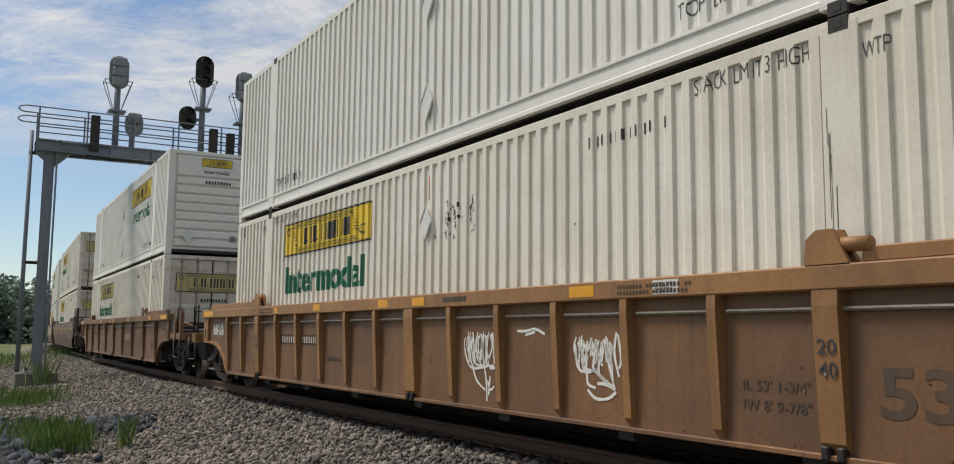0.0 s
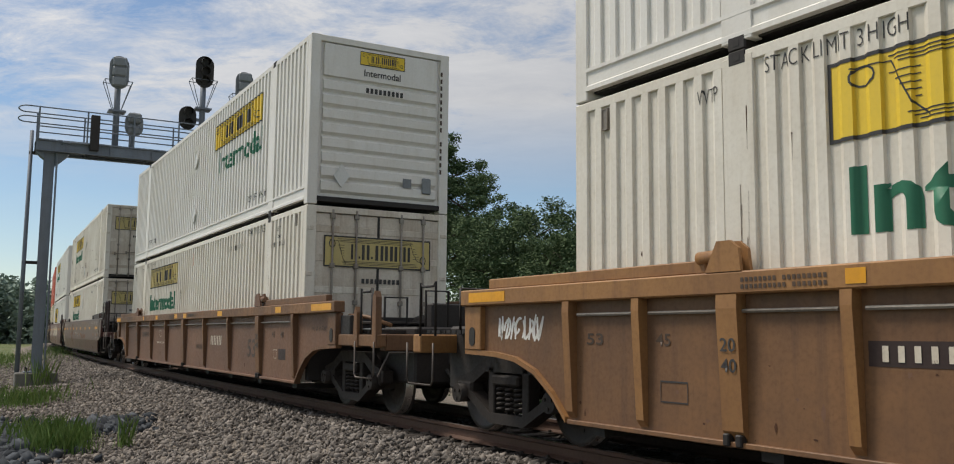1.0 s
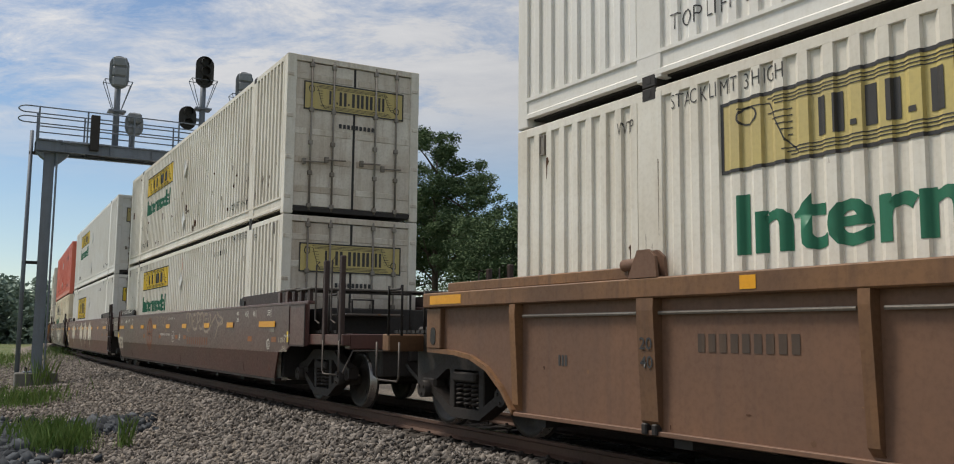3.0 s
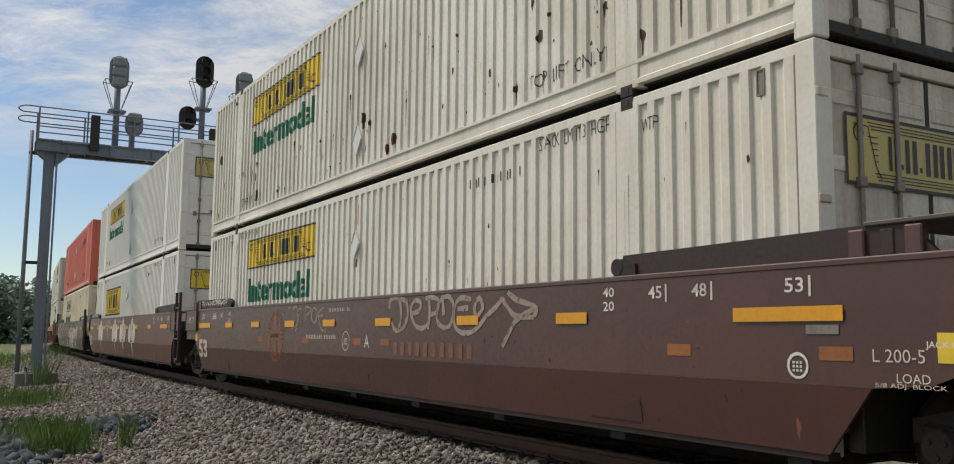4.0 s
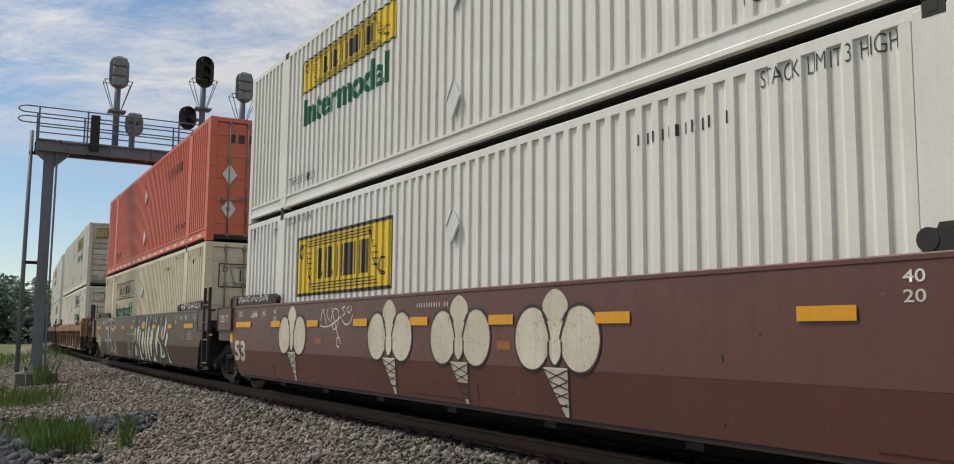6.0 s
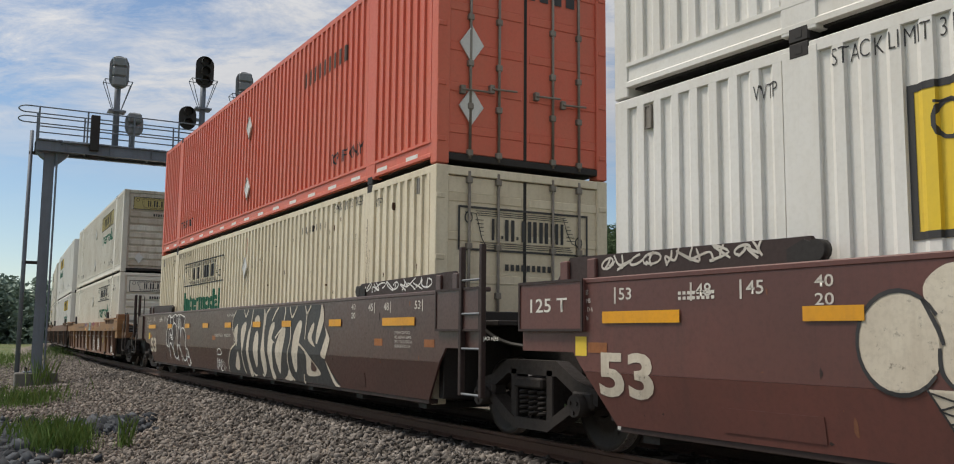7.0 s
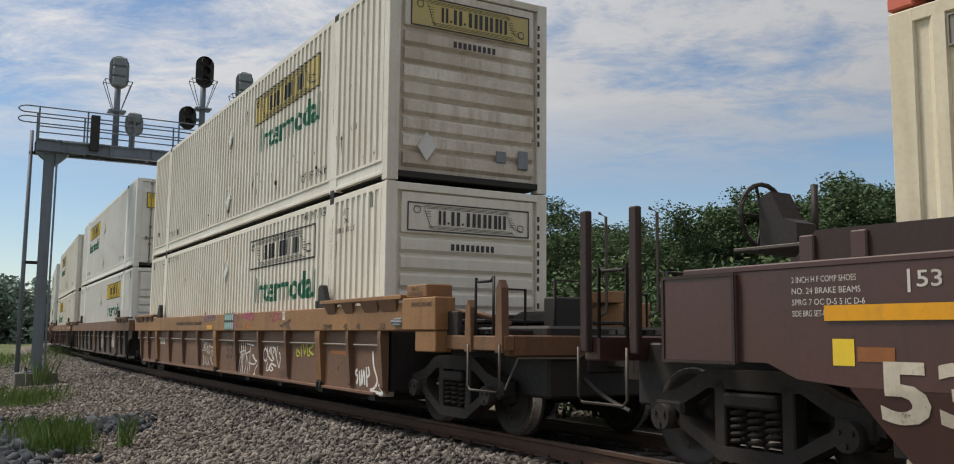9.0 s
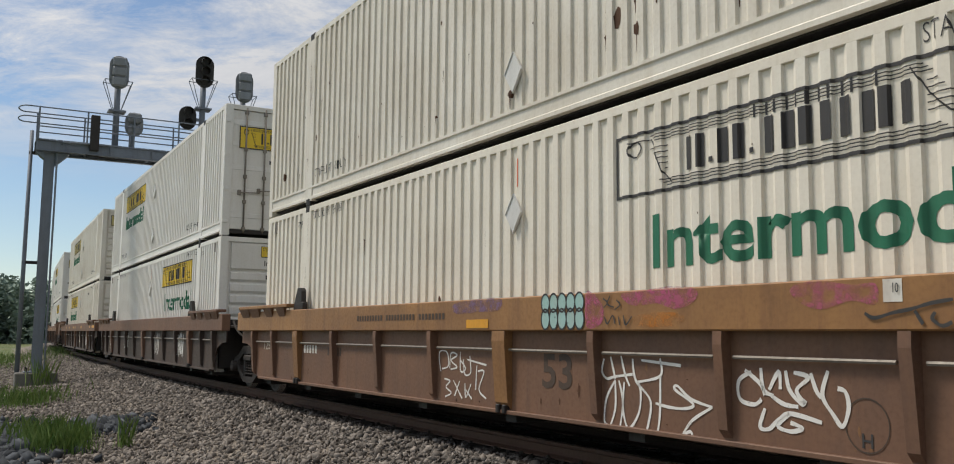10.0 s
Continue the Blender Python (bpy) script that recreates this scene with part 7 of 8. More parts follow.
    sprayed(SPRAY, 0.030, (3.63, 0.58), (3.52, 0.49), (3.63, 0.46), (3.73, 0.49), (3.63, 0.52))
    lay_spray(car, "bays", "white spray tags", Y_RIB)
    sprayed(SPRAY, 0.042, (7.47, 0.62), (7.4, 0.57), (7.48, 0.52), (7.45, 0.42))
    sprayed(SPRAY, 0.042, (7.53, 0.6), (7.58, 0.4))
    sprayed(SPRAY, 0.042, (7.61, 0.62), (7.63, 0.43), (7.69, 0.61), (7.73, 0.42))
    sprayed(SPRAY, 0.042, (7.77, 0.66), (7.81, 0.4))
    sprayed(SPRAY, 0.042, (7.83, 0.67), (7.88, 0.57), (7.79, 0.52))
    sprayed(SPRAY, 0.042, (7.98, 0.87), (8.02, 0.68), (8.14, 0.5), (8.05, 0.4), (7.91, 0.36))
    sprayed(SPRAY, 0.042, (7.91, 0.36), (8.31, 0.34), (8.18, 0.45))
    sprayed(LIME, 0.03, (4.94, 0.87), (4.96, 0.74), (5.09, 0.78), (4.96, 0.84))
    sprayed(LIME, 0.03, (5.14, 0.94), (5.17, 0.73))
    sprayed(LIME, 0.03, (5.24, 0.94), (5.32, 0.78), (5.39, 0.94))
    sprayed(LIME, 0.03, (5.43, 0.91), (5.47, 0.76), (5.58, 0.78))
    sprayed(LIME, 0.03, (5.56, 0.95), (5.72, 0.92), (5.51, 0.85), (5.72, 0.77))
    lay_spray(car, "front_bays", "white and yellow-green spray tags", Y_RIB)


def smooth_marks(car, letter, seed, rear_plate):
    def put(body, x0, x1, z0, z1, m=CHALK, fat=0.01):
        word(car, body, x0, x1, z0, z1, m, False, Y_SM, fat)
    on_smooth(car, "lettering", "53r", lambda: text_bm("53", -8.29, -7.60, 0.58, 0.96, 0.03), BONE)
    for x, s in ((7.85, "53"), (6.95, "48"), (6.45, "45")):
        put(s, x, x + 0.16, 1.40, 1.50)
        put(s, -x - 0.16, -x, 1.40, 1.50)
        bars(car, x + 0.2, x + 0.22, 1.37, 1.51, 1, CHALK, False, Y_SM, 0)
        bars(car, -x - 0.22, -x - 0.2, 1.37, 1.51, 1, CHALK, False, Y_SM, 0)
    for x in (-6.02, 5.86):
        put("40", x, x + 0.15, 1.43, 1.51)
        put("20", x, x + 0.15, 1.31, 1.39)
    if letter == "C":
        put(letter, -3.16, -3.04, 0.90, 1.06)
    else:
        put(letter, 0.70, 0.86, 0.92, 1.08)
        bars(car, 1.62, 3.9, 0.84, 1.0, 11, FAINT, False, Y_SM, 0.5)
        bars(car, -1.55, -0.3, 1.02, 1.08, 18, CHALK, False, Y_SM, 0.6)
    bars(car, -0.62, 0.2, 1.42, 1.47, 13, CHALK, False, Y_SM, 0.65)
    bars(car, -7.3, -6.9, 1.38, 1.46, 8, CHALK, False, Y_SM, rows=2)
    if letter == "A":
        put("L 200-5", 8.52, 8.87, 0.95, 1.03, BONE, 0.0)
        put("LOAD", 8.68, 8.90, 0.83, 0.885, BONE, 0.0)
        put("5/8 ADJ. BLOCK", 8.53, 9.00, 0.79, 0.825, BONE, 0.0)
        on_smooth(car, "round_mark", "r2", lambda: ribbon(B(), oval(7.945, 0.91, 0.08, 0.08, 14), 0.02, True), CHALK)
        bars(car, 7.90, 7.99, 0.87, 0.95, 3, CHALK, False, Y_SM, rows=3)
        on_smooth(car, "latch_plate", "lp", lambda: rect(B(), 8.02, 8.28, 1.12, 1.18), ROD, 0.006, "small steel latch plate")
    ring = lambda: ribbon(B(), oval(0.05, 1.0, 0.13, 0.13), 0.012, True)
    if letter != "C":
        on_smooth(car, "round_mark", "r", ring, CHALK)
        bars(car, -0.02, 0.12, 0.95, 1.05, 4, CHALK, False, Y_SM, rows=3)
    on_smooth(car, "inspection_label", "il", lambda: rect(B(), 8.95, 9.09, 0.955, 1.13), YELLOW, 0.004, "small yellow label")
    on_smooth(car, "inspection_label", "ir", lambda: rect(B(), -8.61, -8.45, 0.92, 1.09), YELLOW, 0.004, "small yellow label")
    for k, line in enumerate(("2 INCH H F COMP SHOES", "NO. 24 BRAKE BEAMS", "SPRG 7 OC D-5 5 IC D-6", "SIDE BRG SET-UP HGT 5-1/16")):
        put(line, -8.92, -8.42 + 0.03 * (k % 3), 1.46 - 0.075 * k, 1.50 - 0.075 * k, CHALK, 0.0)
        if letter == "B":
            put(line, 7.30, 7.74 + 0.03 * (k % 3), 1.10 - 0.055 * k, 1.135 - 0.055 * k, CHALK, 0.0)
    if letter != "B":
        word(car, "125 T", -rear_plate + 0.08, -rear_plate + 0.66, 1.31, 1.44, CHALK, False, -1.49, 0.01)
    word(car, "JACK HERE", 9.55 if rear_plate > 9.7 else 8.9, 9.85 if rear_plate > 9.7 else 9.2, 1.03, 1.08, CHALK, False, -1.49)


# ---- the train, car by car ----
UNITS = []      # (distance of the containers' rear end at the start, car, lower container, upper container)
REAR = (18.114, 41.591, 65.377, 84.998, 104.645, 128.459, 148.058, 167.915, 191.045, 210.7)
BACK = (0.0, -0.11, -0.12, -0.09, -0.09, -0.08, -0.09, -0.09, -0.09, -0.09)      # containers' place in their wells
LIFT = (0.085, 0.02, 0.0, -0.01, -0.02, -0.02, -0.02, -0.02, -0.02, -0.02)


def post_marks(car):
    for x in (-6.1, 6.1):
        word(car, "20", x - 0.075, x + 0.075, 0.99, 1.09, INK, False, -1.487, 0.012)
        word(car, "40", x - 0.075, x + 0.075, 0.84, 0.94, INK, False, -1.479, 0.012)


def build_units():
    yel, white, fad = "yellow", "white", "faded"

    def unit(car, low, high):
        i = len(UNITS)
        UNITS.append((REAR[i], car, low, high, LIFT[i], BACK[i]))
    # first car: golden tan
    c = ribbed_car("golden-tan ribbed steel well car with white spray tags", TAN, OCHRE, ("end", "end"), (11.74, 11.74), 1.0)
    post_marks(c)
    Y = Y_RIB
    fine_tags(c)
    stroke(c, 4, lambda: tag_strokes(4, -9.3, -8.5, 1.03, 1.30, 0.03, 8), SPRAY, Y)
    word(c, "IL 53' 1-3/4\"", 5.30, 5.90, 0.72, 0.80, GREYINK, False, Y)
    word(c, "IW 8' 9-7/8\"", 5.30, 5.90, 0.58, 0.66, GREYINK, False, Y)
    word(c, "53", 6.42, 6.95, 0.60, 0.92, GREYINK, False, Y, 0.02)
    word(c, "45", -6.95, -6.78, 1.02, 1.12, GREYINK, False, Y)
    word(c, "53", -7.85, -7.62, 1.02, 1.12, GREYINK, False, Y)
    flat("number_plate", "n0", lambda: rect(B(), -5.0, -4.2, 0.92, 1.08), MAROON, c, False, 0.003, Y, "dark number panel")
    flat("number_plate", "n1", lambda: rect(B(), -3.98, -3.16, 0.92, 1.08), MAROON, c, False, 0.003, Y)
    bars(c, -4.9, -4.25, 0.95, 1.05, 6, BONE, False, Y - 0.004, 0.6)
    bars(c, -3.92, -3.3, 0.95, 1.05, 8, BONE, False, Y - 0.004, 0.6)
    bars(c, -2.85, -2.3, 0.70, 0.76, 9, GREYINK, False, Y)
    bars(c, 0.9, 1.5, 1.46, 1.52, 11, INK, False, -1.50)
    bars(c, 4.0, 4.9, 1.44, 1.54, 22, GREYINK, False, -1.50, rows=2)
    flat("notice", "no", lambda: rect(B(), 4.45, 4.75, 1.43, 1.545), CHALK, c, False, 0.003, -1.50, "white notice plate with fine dark writing")
    bars(c, -5.95, -5.2, 1.44, 1.54, 18, GREYINK, False, -1.50, rows=2)
    bars(c, 4.48, 4.72, 1.445, 1.535, 9, INK, False, -1.504, rows=4)
    stroke(c, 5, lambda: ribbon(B(), [(-6.9, 0.58), (-6.6, 0.58), (-6.6, 0.74), (-6.9, 0.74)], 0.015, True), INK, Y)
    low = container("off-white corrugated container with yellow sign, in a tan well car", WARM, "doors", side_marks(False, "rear", yel, 1) + [("scuff", 1, 0.62, 2.08), ("scuff", 2, 0.80, 2.08), ("scuff", 3, 1.16, 2.10), ("rust", 1, 10)], "low")
    high = container("white corrugated container stacked on another container", WHITE, "ribs", [d for d in side_marks(True, "rear", yel, 1) if d[0] not in ("logo",) and d[1] != "Intermodal"], "small")
    unit(c, low, high)
    # second car: faded tan
    c = ribbed_car("faded tan-brown ribbed well car with rusty sides", OCHRE, DUSTY, ("end", "end"), (11.74, 11.89), 2.0)
    post_marks(c)
    word(c, "NWF13A", 1.12, 1.68, 0.74, 0.85, GREYINK, False, Y, 0.015)
    word(c, "53", 5.22, 5.80, 0.66, 0.99, GREYINK, False, Y, 0.02)
    bars(c, 2.45, 3.4, 0.85, 1.04, 7, BONE, False, Y, 0.62)
    bars(c, 0.62, 1.37, 1.46, 1.53, 12, INK, False, -1.50, 0.5)
    bars(c, -1.5, -0.8, 1.44, 1.54, 16, GREYINK, False, -1.50, rows=2)
    bars(c, -5.6, -4.6, 0.98, 1.12, 9, GREYINK, False, Y)
    bars(c, -3.4, -2.5, 0.82, 0.86, 16, BONE, False, Y)
    stroke(c, 6, lambda: ribbon(B(), [(-3.1, 1.16), (-2.9, 1.16), (-2.9, 1.04), (-3.0, 0.98), (-3.1, 1.04)], 0.015, True), BONE, Y)
    word(c, "45", 6.72, 6.9, 1.03, 1.13, GREYINK, False, Y)
    word(c, "48", 7.2, 7.38, 1.03, 1.13, GREYINK, False, Y)
    flat("notice", "n2", lambda: rect(B(), 7.12, 7.5, 0.66, 0.84), MAROON, c, False, 0.003, Y, "dark square stencil")
    stroke(c, 7, lambda: ribbon(B(), [(6.85, 0.68), (7.02, 0.68), (7.02, 0.82), (6.85, 0.82)], 0.012, True), BONE, Y)
    word(c, "IW 8' 9-7/8\"", 8.75, 9.4, 1.14, 1.21, GREYINK, False, Y)
    bars(c, -7.4, -7.25, 0.82, 0.92, 3, INK, False, Y)
    low = container("off-white corrugated container with yellow sign and closed doors", WARM, "doors", [m for m in side_marks(False, "rear", fad, 2, pin=True) if m[0] != "placard"] + [("rust", 8, 14)], "low", True)
    high = container("white corrugated container with ribbed front wall and yellow sign", WHITE, "ribs", side_marks(True, "front", yel, 2), "small")
    unit(c, low, high)
    # three articulated dark brown cars
    c = smooth_car("dark brown smooth-sided well car with pale spray tags", ("end", "joint"), (11.89, 9.81), (-7.84, -5.95, -4.22, -2.34, -0.6, 1.3, 3.5, 5.4, 7.85), BROWN)
    smooth_marks(c, "A", 3, 9.35)
    broad_tags(c)
    on_smooth(c, "round_emblem", 33, lambda: ribbon(B(), oval(-3.08, 1.06, 0.355, 0.375), 0.14, True), FAINT, 0.004, "faded round tan emblem")
    on_smooth(c, "emblem_bar", 34, lambda: rect(B(), -3.365, -2.795, 0.99, 1.13), FAINT, 0.004, "faded tan bar")
    for z0, z1 in ((0.755, 0.99), (1.13, 1.365)):
        on_smooth(c, "emblem_bar", z0, lambda: rect(B(), -3.16, -3.0, z0, z1), FAINT, 0.004, "faded tan bar")

    def ring_marks():
        bm = B()
        for k in [k for k in range(34) if k not in (17, 18, 19, 29, 30, 31)]:
            a = 2 * math.pi * (k + 0.2) / 34
            ends = [(-3.08 + (0.355 + d) * math.cos(a), 1.06 + (0.375 + d) * math.sin(a)) for d in (-0.035, 0.035)]
            ribbon(bm, ends, 0.022 if k % 3 else 0.034)
        for k in range(8):
            rect(bm, -3.32 + k * 0.061, -3.32 + k * 0.061 + 0.035, 1.025, 1.095)
        return bm
    on_smooth(c, "marking", 36, ring_marks, MAROON, 0.007)
    flat("guide_tag", 35, lambda: tag_strokes(35, -8.4, -6.3, 1.66, 1.78, 0.018, 12), CHALK, c, False, 0.004, -1.41, "white scrawl on the guide plate")
    low = container("off-white corrugated container with rust spots and yellow sign", WARM, "doors", side_marks(False, "rear", yel, 3) + [("rust", 3, 70)], "low", True)
    high = container("grimy white corrugated container with flaking paint and stained doors", GRIMY, "doors", side_marks(True, "rear", yel, 3) + [("rust", 4, 150)], "big", True)
    unit(c, low, high)
    c = smooth_car("dark brown smooth-sided well car with sprayed ice-cream cones", ("joint", "joint"), (9.81, 9.82), (-7.75, -5.88, -4.13, -2.3, -0.55, 1.3, 3.1, 5.3, 7.4), RED_BROWN)
    smooth_marks(c, "C", 4, 9.35)
    for x, k in ((-5.06, 1.0), (-1.39, 1.02), (0.42, 1.04), (2.25, 1.06)):
        cone_picture(c, x, k)
    sprayed(SPRAY, 0.016, (-3.79, 1.29), (-3.71, 1.46), (-3.63, 1.35), (-3.55, 1.23))
    sprayed(SPRAY, 0.016, (-3.5, 1.47), (-3.54, 1.38), (-3.42, 1.28))
    sprayed(SPRAY, 0.016, (-3.39, 1.27), (-3.28, 1.45), (-3.1, 1.42), (-3.12, 1.22), (-3.27, 1.16), (-3.34, 1.28))
    sprayed(SPRAY, 0.016, (-3.36, 1.48), (-3.18, 1.19), (-2.99, 0.96))
    sprayed(SPRAY, 0.016, (-3.82, 1.23), (-3.66, 1.2), (-3.39, 1.22), (-3.0, 1.34))
    sprayed(SPRAY, 0.016, (-2.97, 1.31), (-2.83, 1.23), (-2.66, 1.26), (-2.58, 1.36))
    sprayed(SPRAY, 0.016, (-2.84, 1.48), (-2.95, 1.46), (-2.86, 1.39), (-2.95, 1.35))
    sprayed(SPRAY, 0.016, (-2.71, 1.49), (-2.78, 1.43), (-2.69, 1.39), (-2.67, 1.44))
    sprayed(SPRAY, 0.016, (-2.64, 1.49), (-2.62, 1.41))
    lay_spray(c, "scrawl", "thin white spray scrawl")
    flat("guide_tag", 43, lambda: tag_strokes(43, -8.3, -6.4, 1.66, 1.79, 0.02, 10), CHALK, c, False, 0.004, -1.41, "white scrawl on the guide plate")
    low = container("clean white corrugated container with large bright yellow sign", WHITE, "doors", side_marks(False, "rear", yel, 4, False, True), "yellow")
    high = container("white corrugated container with yellow sign and closed doors", WHITE, "doors", side_marks(True, "rear", yel, 4), "big")
    unit(c, low, high)
    c = smooth_car("dark brown smooth-sided well car with a black and bone spray piece", ("joint", "end"), (9.82, 11.91), (-8.19, -5.95, -4.06, -2.34, -0.52, 1.42, 3.09, 5.27, 7.4), DEEP_BROWN)
    smooth_marks(c, "B", 5, 9.85)
    big_wild(c)
    rounded_piece(c)
    flat("guide_tag", 51, lambda: tag_strokes(51, 6.2, 8.2, 1.64, 1.78, 0.017, 9), SPRAY, c, False, 0.004, -1.41, "white scrawl on the guide plate")
    low = container("cream corrugated container with rust chips and outlined sign", CREAM, "doors", side_marks(False, "rear", white, 5, drop=0.10) + [("rust", 5, 210)], "low_white")
    marks = [("word", "TOP LIFT ONLY", 4.55, 5.8, 0.50, 0.68, INK, True, None, 0.01), ("word", "TOP LIFT ONLY", -5.85, -4.6, 0.50, 0.68, INK, True, None, 0.01),
             ("placard", 0.05, 0.75, 0.23), ("placard", 0.05, 1.98, 0.23), ("bars", 3.2, 5.2, 2.05, 2.30, 9, GREYINK)]
    high = container("faded red corrugated container with closed doors and white dashes", RED, "doors", marks, "none")
    for i in range(17):
        x = -7.6 + i * 0.93
        flat("reflective_dash", ("dash", x), lambda x=x: rect(B(), x, x + 0.34, 0.11, 0.185), SPRAY, high, False, 0.003, -HALF_W + 0.002, "white reflective dash")
    bars(high, -0.85, 0.85, 2.30, 2.50, 8, INK, False, 0.027, turn=END)
    for z in (0.75, 1.55):
        placard(high, -0.82, z, 0.24, 0.03, END)
    unit(c, low, high)
    # tan articulated cars
    c = ribbed_car("tan ribbed well car covered with coloured spray tags", TAN, DUSTY, ("end", "joint"), (11.91, 9.80), 1.5, False, False)
    bay_tags(c)
    flat("spray_patch", "violet", lambda: quad(B(), spline([(-0.92, 1.43), (-0.47, 1.47), (0.05, 1.47), (0.02, 1.35), (-0.4, 1.34), (-0.86, 1.33)], 5, True)), VIOLET, c, False, 0.004, -1.50, "faded violet spray patch")
    for k in range(5):
        for z, rz in ((1.399, 0.085), (1.248, 0.095)):
            x = 0.857 + 0.531 * k / 4
            flat("spray_patch", ("teal", k, z), lambda: quad(B(), oval(x, z, 0.066, rz)), TEAL, c, False, 0.004 + 0.0004 * k, -1.50, "pale teal rounded spray shape")
            flat("spray_patch", ("rim", k, z), lambda: ribbon(B(), oval(x, z, 0.066, rz), 0.016, True), INK, c, False, 0.0065, -1.50, "dark sprayed outline")
    flat("spray_patch", "red", lambda: quad(B(), spline([(1.48, 1.47), (1.58, 1.47), (1.71, 1.37), (1.73, 1.26), (1.67, 1.19), (1.49, 1.18)], 5, True)), PINK, c, False, 0.004, -1.50, "dull red spray patch")
    flat("spray_patch", "pink", lambda: quad(B(), spline([(1.97, 1.45), (2.27, 1.47), (2.62, 1.49), (2.86, 1.45), (2.82, 1.36), (2.62, 1.31), (2.41, 1.36), (2.11, 1.35)], 5, True)), PINK, c, False, 0.004, -1.50, "smeared pink spray patch")
    flat("spray_patch", "pale_pink", lambda: quad(B(), spline([(3.75, 1.43), (3.95, 1.47), (4.23, 1.43), (4.4, 1.43), (4.4, 1.3), (4.22, 1.33), (3.99, 1.28), (3.8, 1.34)], 5, True)), PINK, c, False, 0.004, -1.50, "smeared pink spray patch")
    flat("spray_patch", "orange", lambda: quad(B(), spline([(2.15, 1.26), (2.41, 1.29), (2.69, 1.27), (2.67, 1.19), (2.41, 1.17), (2.16, 1.19)], 5, True)), MIST_ORANGE, c, False, 0.004, -1.50, "faint orange spray patch")
    sprayed(INK, 0.013, (1.73, 1.42), (1.79, 1.38), (1.74, 1.34))
    sprayed(INK, 0.013, (1.83, 1.44), (1.79, 1.37), (1.88, 1.34))
    sprayed(INK, 0.013, (1.91, 1.4), (1.96, 1.36), (1.89, 1.32))
    sprayed(INK, 0.013, (1.75, 1.26), (1.79, 1.2), (1.86, 1.27), (1.89, 1.2))
    sprayed(INK, 0.013, (1.94, 1.26), (1.95, 1.19))
    sprayed(INK, 0.013, (2.0, 1.27), (2.03, 1.19), (2.11, 1.26))
    sprayed(INK, 0.022, (4.32, 1.25), (4.39, 1.22), (4.52, 1.25), (4.64, 1.27), (4.76, 1.3), (4.9, 1.32))
    sprayed(INK, 0.022, (4.66, 1.26), (4.71, 1.18))
    sprayed(INK, 0.022, (4.79, 1.25), (4.77, 1.21), (4.83, 1.17), (4.89, 1.19))
    lay_spray(c, "chord", "dark spray scrawls", -1.505)
    word(c, "53", 0.66, 1.14, 0.60, 0.93, GREYINK, False, Y, 0.02)
    stroke(c, "ring", lambda: ribbon(B(), oval(4.23, 0.55, 0.16, 0.17), 0.009, True), GREYINK, Y, 0.004, "thin dark stencilled ring")
    word(c, "H", 4.19, 4.27, 0.41, 0.50, INK, False, Y)
    word(c, "125-T", -7.9, -7.3, 0.82, 0.96, BONE, False, Y)
    bars(c, -5.9, -5.3, 0.80, 0.92, 5, CHALK, False, Y)
    bars(c, -4.9, -4.35, 0.78, 0.90, 6, GREYINK, False, Y)
    word(c, "10", 4.52, 4.56, 1.37, 1.43, INK, False, -1.506)
    for k, (x, body) in enumerate(((6.36, "20/40"), (7.16, "45"), (7.62, "48"), (8.42, "53"))):
        word(c, body, x, x + 0.07 * len(body), 1.16, 1.235, GREYINK, False, -1.50)
    word(c, "IBC", 9.33, 9.50, 1.615, 1.655, GREYINK, False, -1.50)
    word(c, "STORAGE", 9.24, 9.62, 1.55, 1.595, GREYINK, False, -1.50)
    word(c, "BRAKE BEAMS", 9.45, 9.98, 1.42, 1.47, GREYINK, False, -1.56)
    flat("notice", "n6", lambda: rect(B(), 6.45, 7.1, 0.80, 0.86), DULL_AMBER, c, False, 0.003, Y, "narrow orange notice")
    flat("notice", "n5", lambda: rect(B(), 4.45, 4.58, 1.315, 1.455), CHALK, c, False, 0.003, -1.50, "small white label")
    bars(c, -3.6, -1.1, 1.27, 1.34, 30, GREYINK, False, -1.50)
    flat("reflector", "a5", lambda: rect(B(), -0.63, -0.18, 1.17, 1.26), AMBER, c, False, 0.006, -1.50, "amber reflective tape")
    low = container("off-white corrugated container with outlined sign and ribbed front", CREAM2, "ribs", side_marks(False, "front", white, 6, pin=True) + [("rust", 6, 14)], "white")
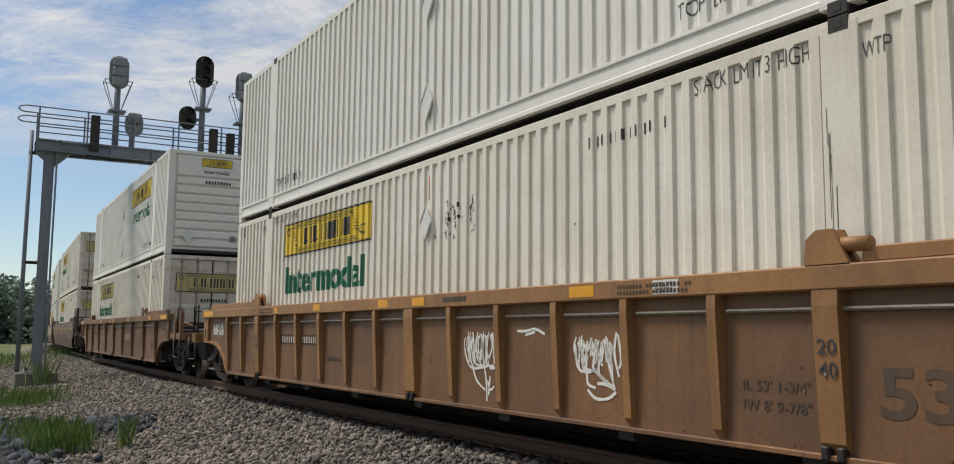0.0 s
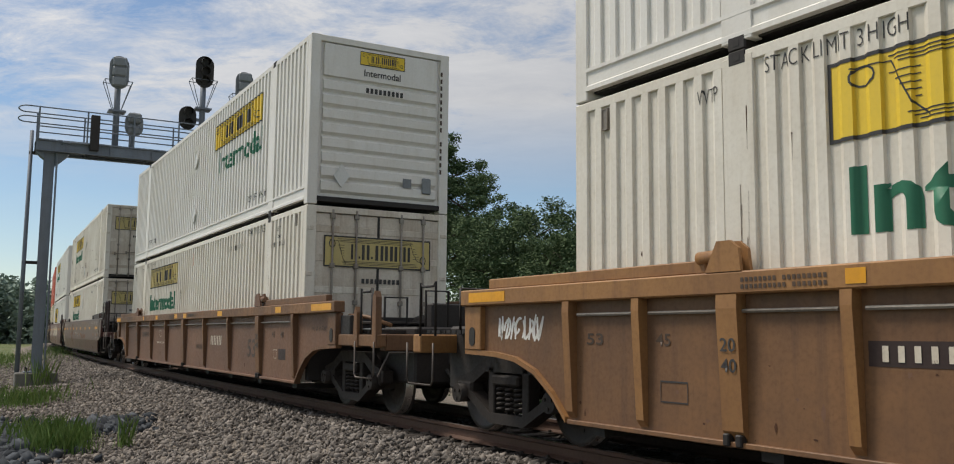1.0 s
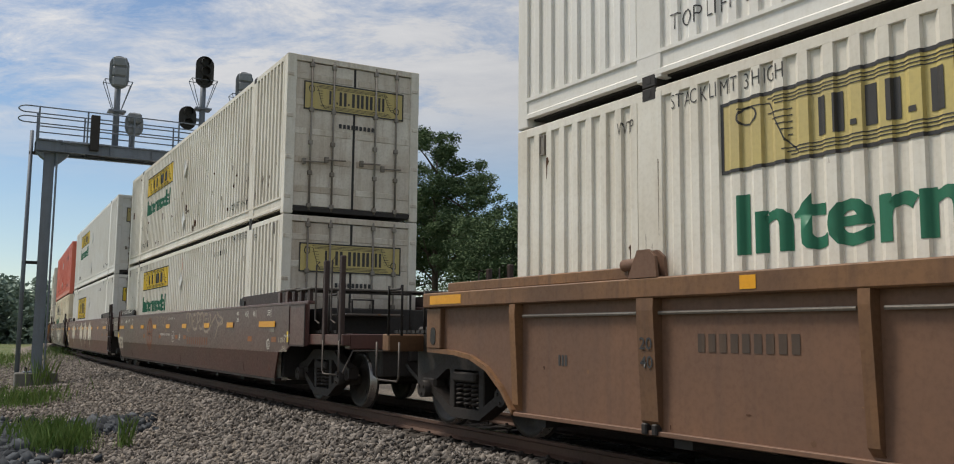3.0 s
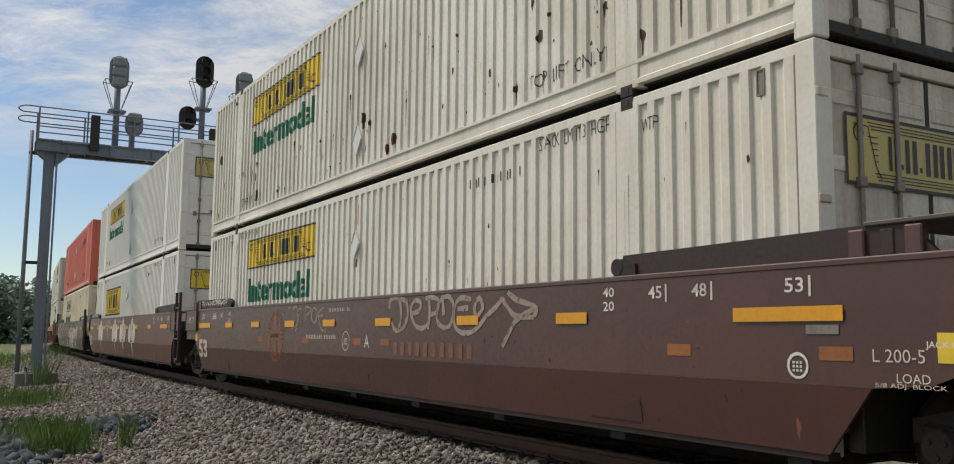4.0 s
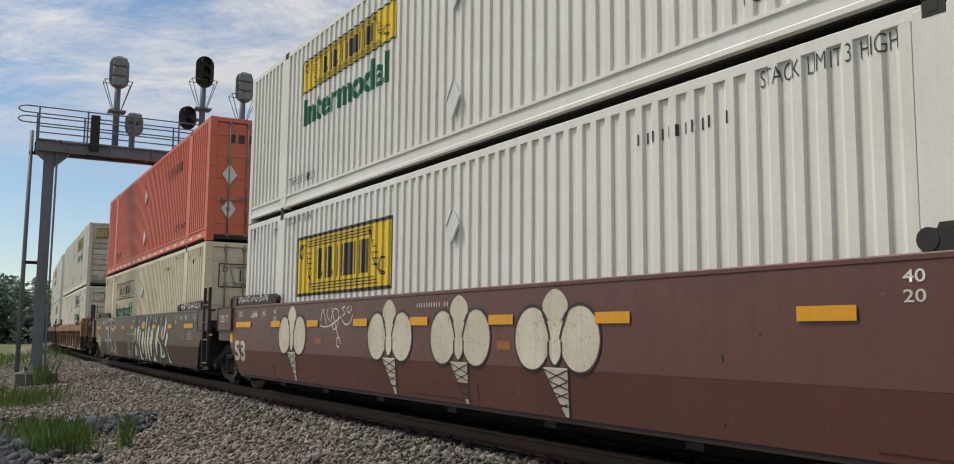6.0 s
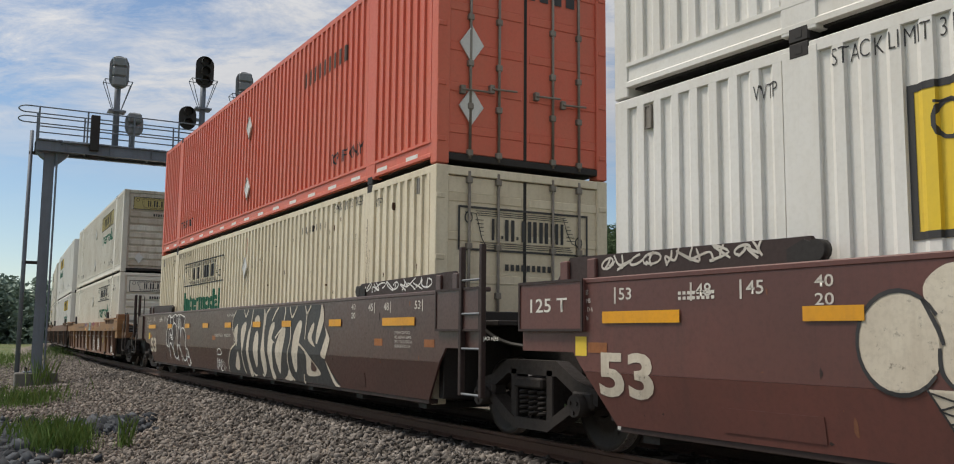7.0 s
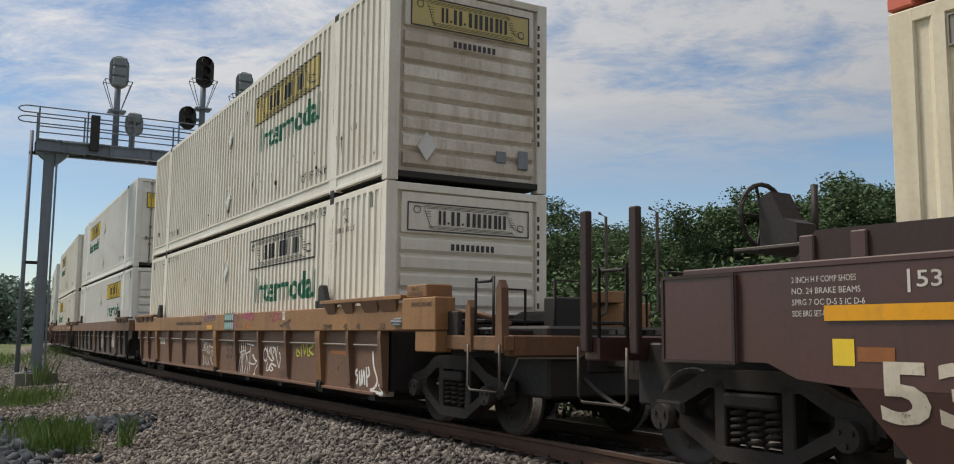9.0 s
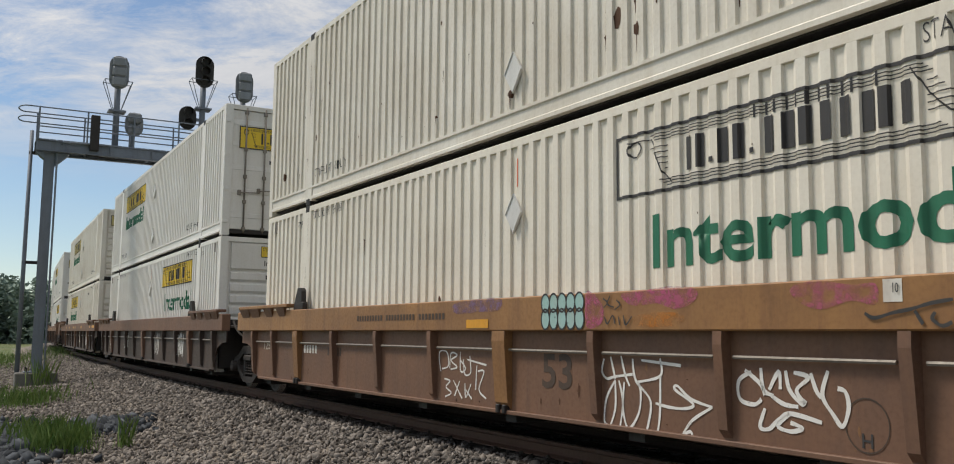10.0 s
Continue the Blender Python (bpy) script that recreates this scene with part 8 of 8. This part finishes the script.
    high = container("stained white corrugated container with yellow sign and rust streaks", WARM, "ribs", side_marks(True, "front", fad, 6) + [("rust", 7, 60)], "big", True)
    unit(c, low, high)
    for i in range(6, 10):
        ends = {6: ("joint", "joint"), 7: ("joint", "end"), 8: ("end", "joint"), 9: ("joint", "joint")}[i]
        gaps = {6: (9.80, 9.93), 7: (9.93, 11.56), 8: (11.56, 9.83), 9: (9.83, 9.83)}[i]
        c = ribbed_car("weathered brown ribbed well car further down the train", DUSTY, GRIMY_BROWN, ends, gaps, 1.5, i != 6, False)
        for k, x in enumerate((-6.8, -3.6, 1.5, 4.6)):
            stroke(c, 80 + i * 5 + k, lambda i=i, k=k, x=x: tag_strokes(80 + i * 5 + k, x, x + 0.7, 0.5, 1.1, 0.03, 6), SPRAY if k % 2 else CHALK, Y)
        low = container("white corrugated container low in a distant car", WHITE if i % 2 == 0 else WARM, "ribs", side_marks(False, "front" if i % 2 == 0 else "rear", yel, i), "small")
        high = container("white corrugated container stacked high on a distant car", WHITE if i != 7 else WARM, "doors" if i % 2 == 0 else "ribs", side_marks(True, "rear", yel if i % 2 == 0 else fad, i), "yellow" if i == 6 else "big")
        unit(c, low, high)


build_units()
build_track()


# ---- what moves ----
def gone(t):
    """Metres that the train has come since the start."""
    return 11.33 * t - 0.0088 * t * t


def car_pose(rear, t, z=0.0):
    s = rear - gone(t)
    xa, ya, _ = track_at(s)
    xb, yb, _ = track_at(s - 16.15)
    return pose((xa + xb) / 2, (ya + yb) / 2, z, 0, 0, math.degrees(math.atan2(yb - ya, xb - xa)))


def motions():
    times = [k / 30 for k in range(0, 301)]
    for rear, car, low, high, lift, back in UNITS:
        set_back = pose(back, 0, 0)
        walk(car, [(t, car_pose(rear, t)) for t in times])
        walk(low, [(t, car_pose(rear, t, 0.30 + lift) @ set_back) for t in times])
        walk(high, [(t, car_pose(rear, t, 0.30 + lift + TALL + 0.02) @ set_back) for t in times])
    for ws, x in WHEELSETS:
        walk(ws, [(t, pose(x, 0, R_WHEEL, 0, math.degrees(gone(t) / R_WHEEL) % 360, 0)) for t in times])


motions()
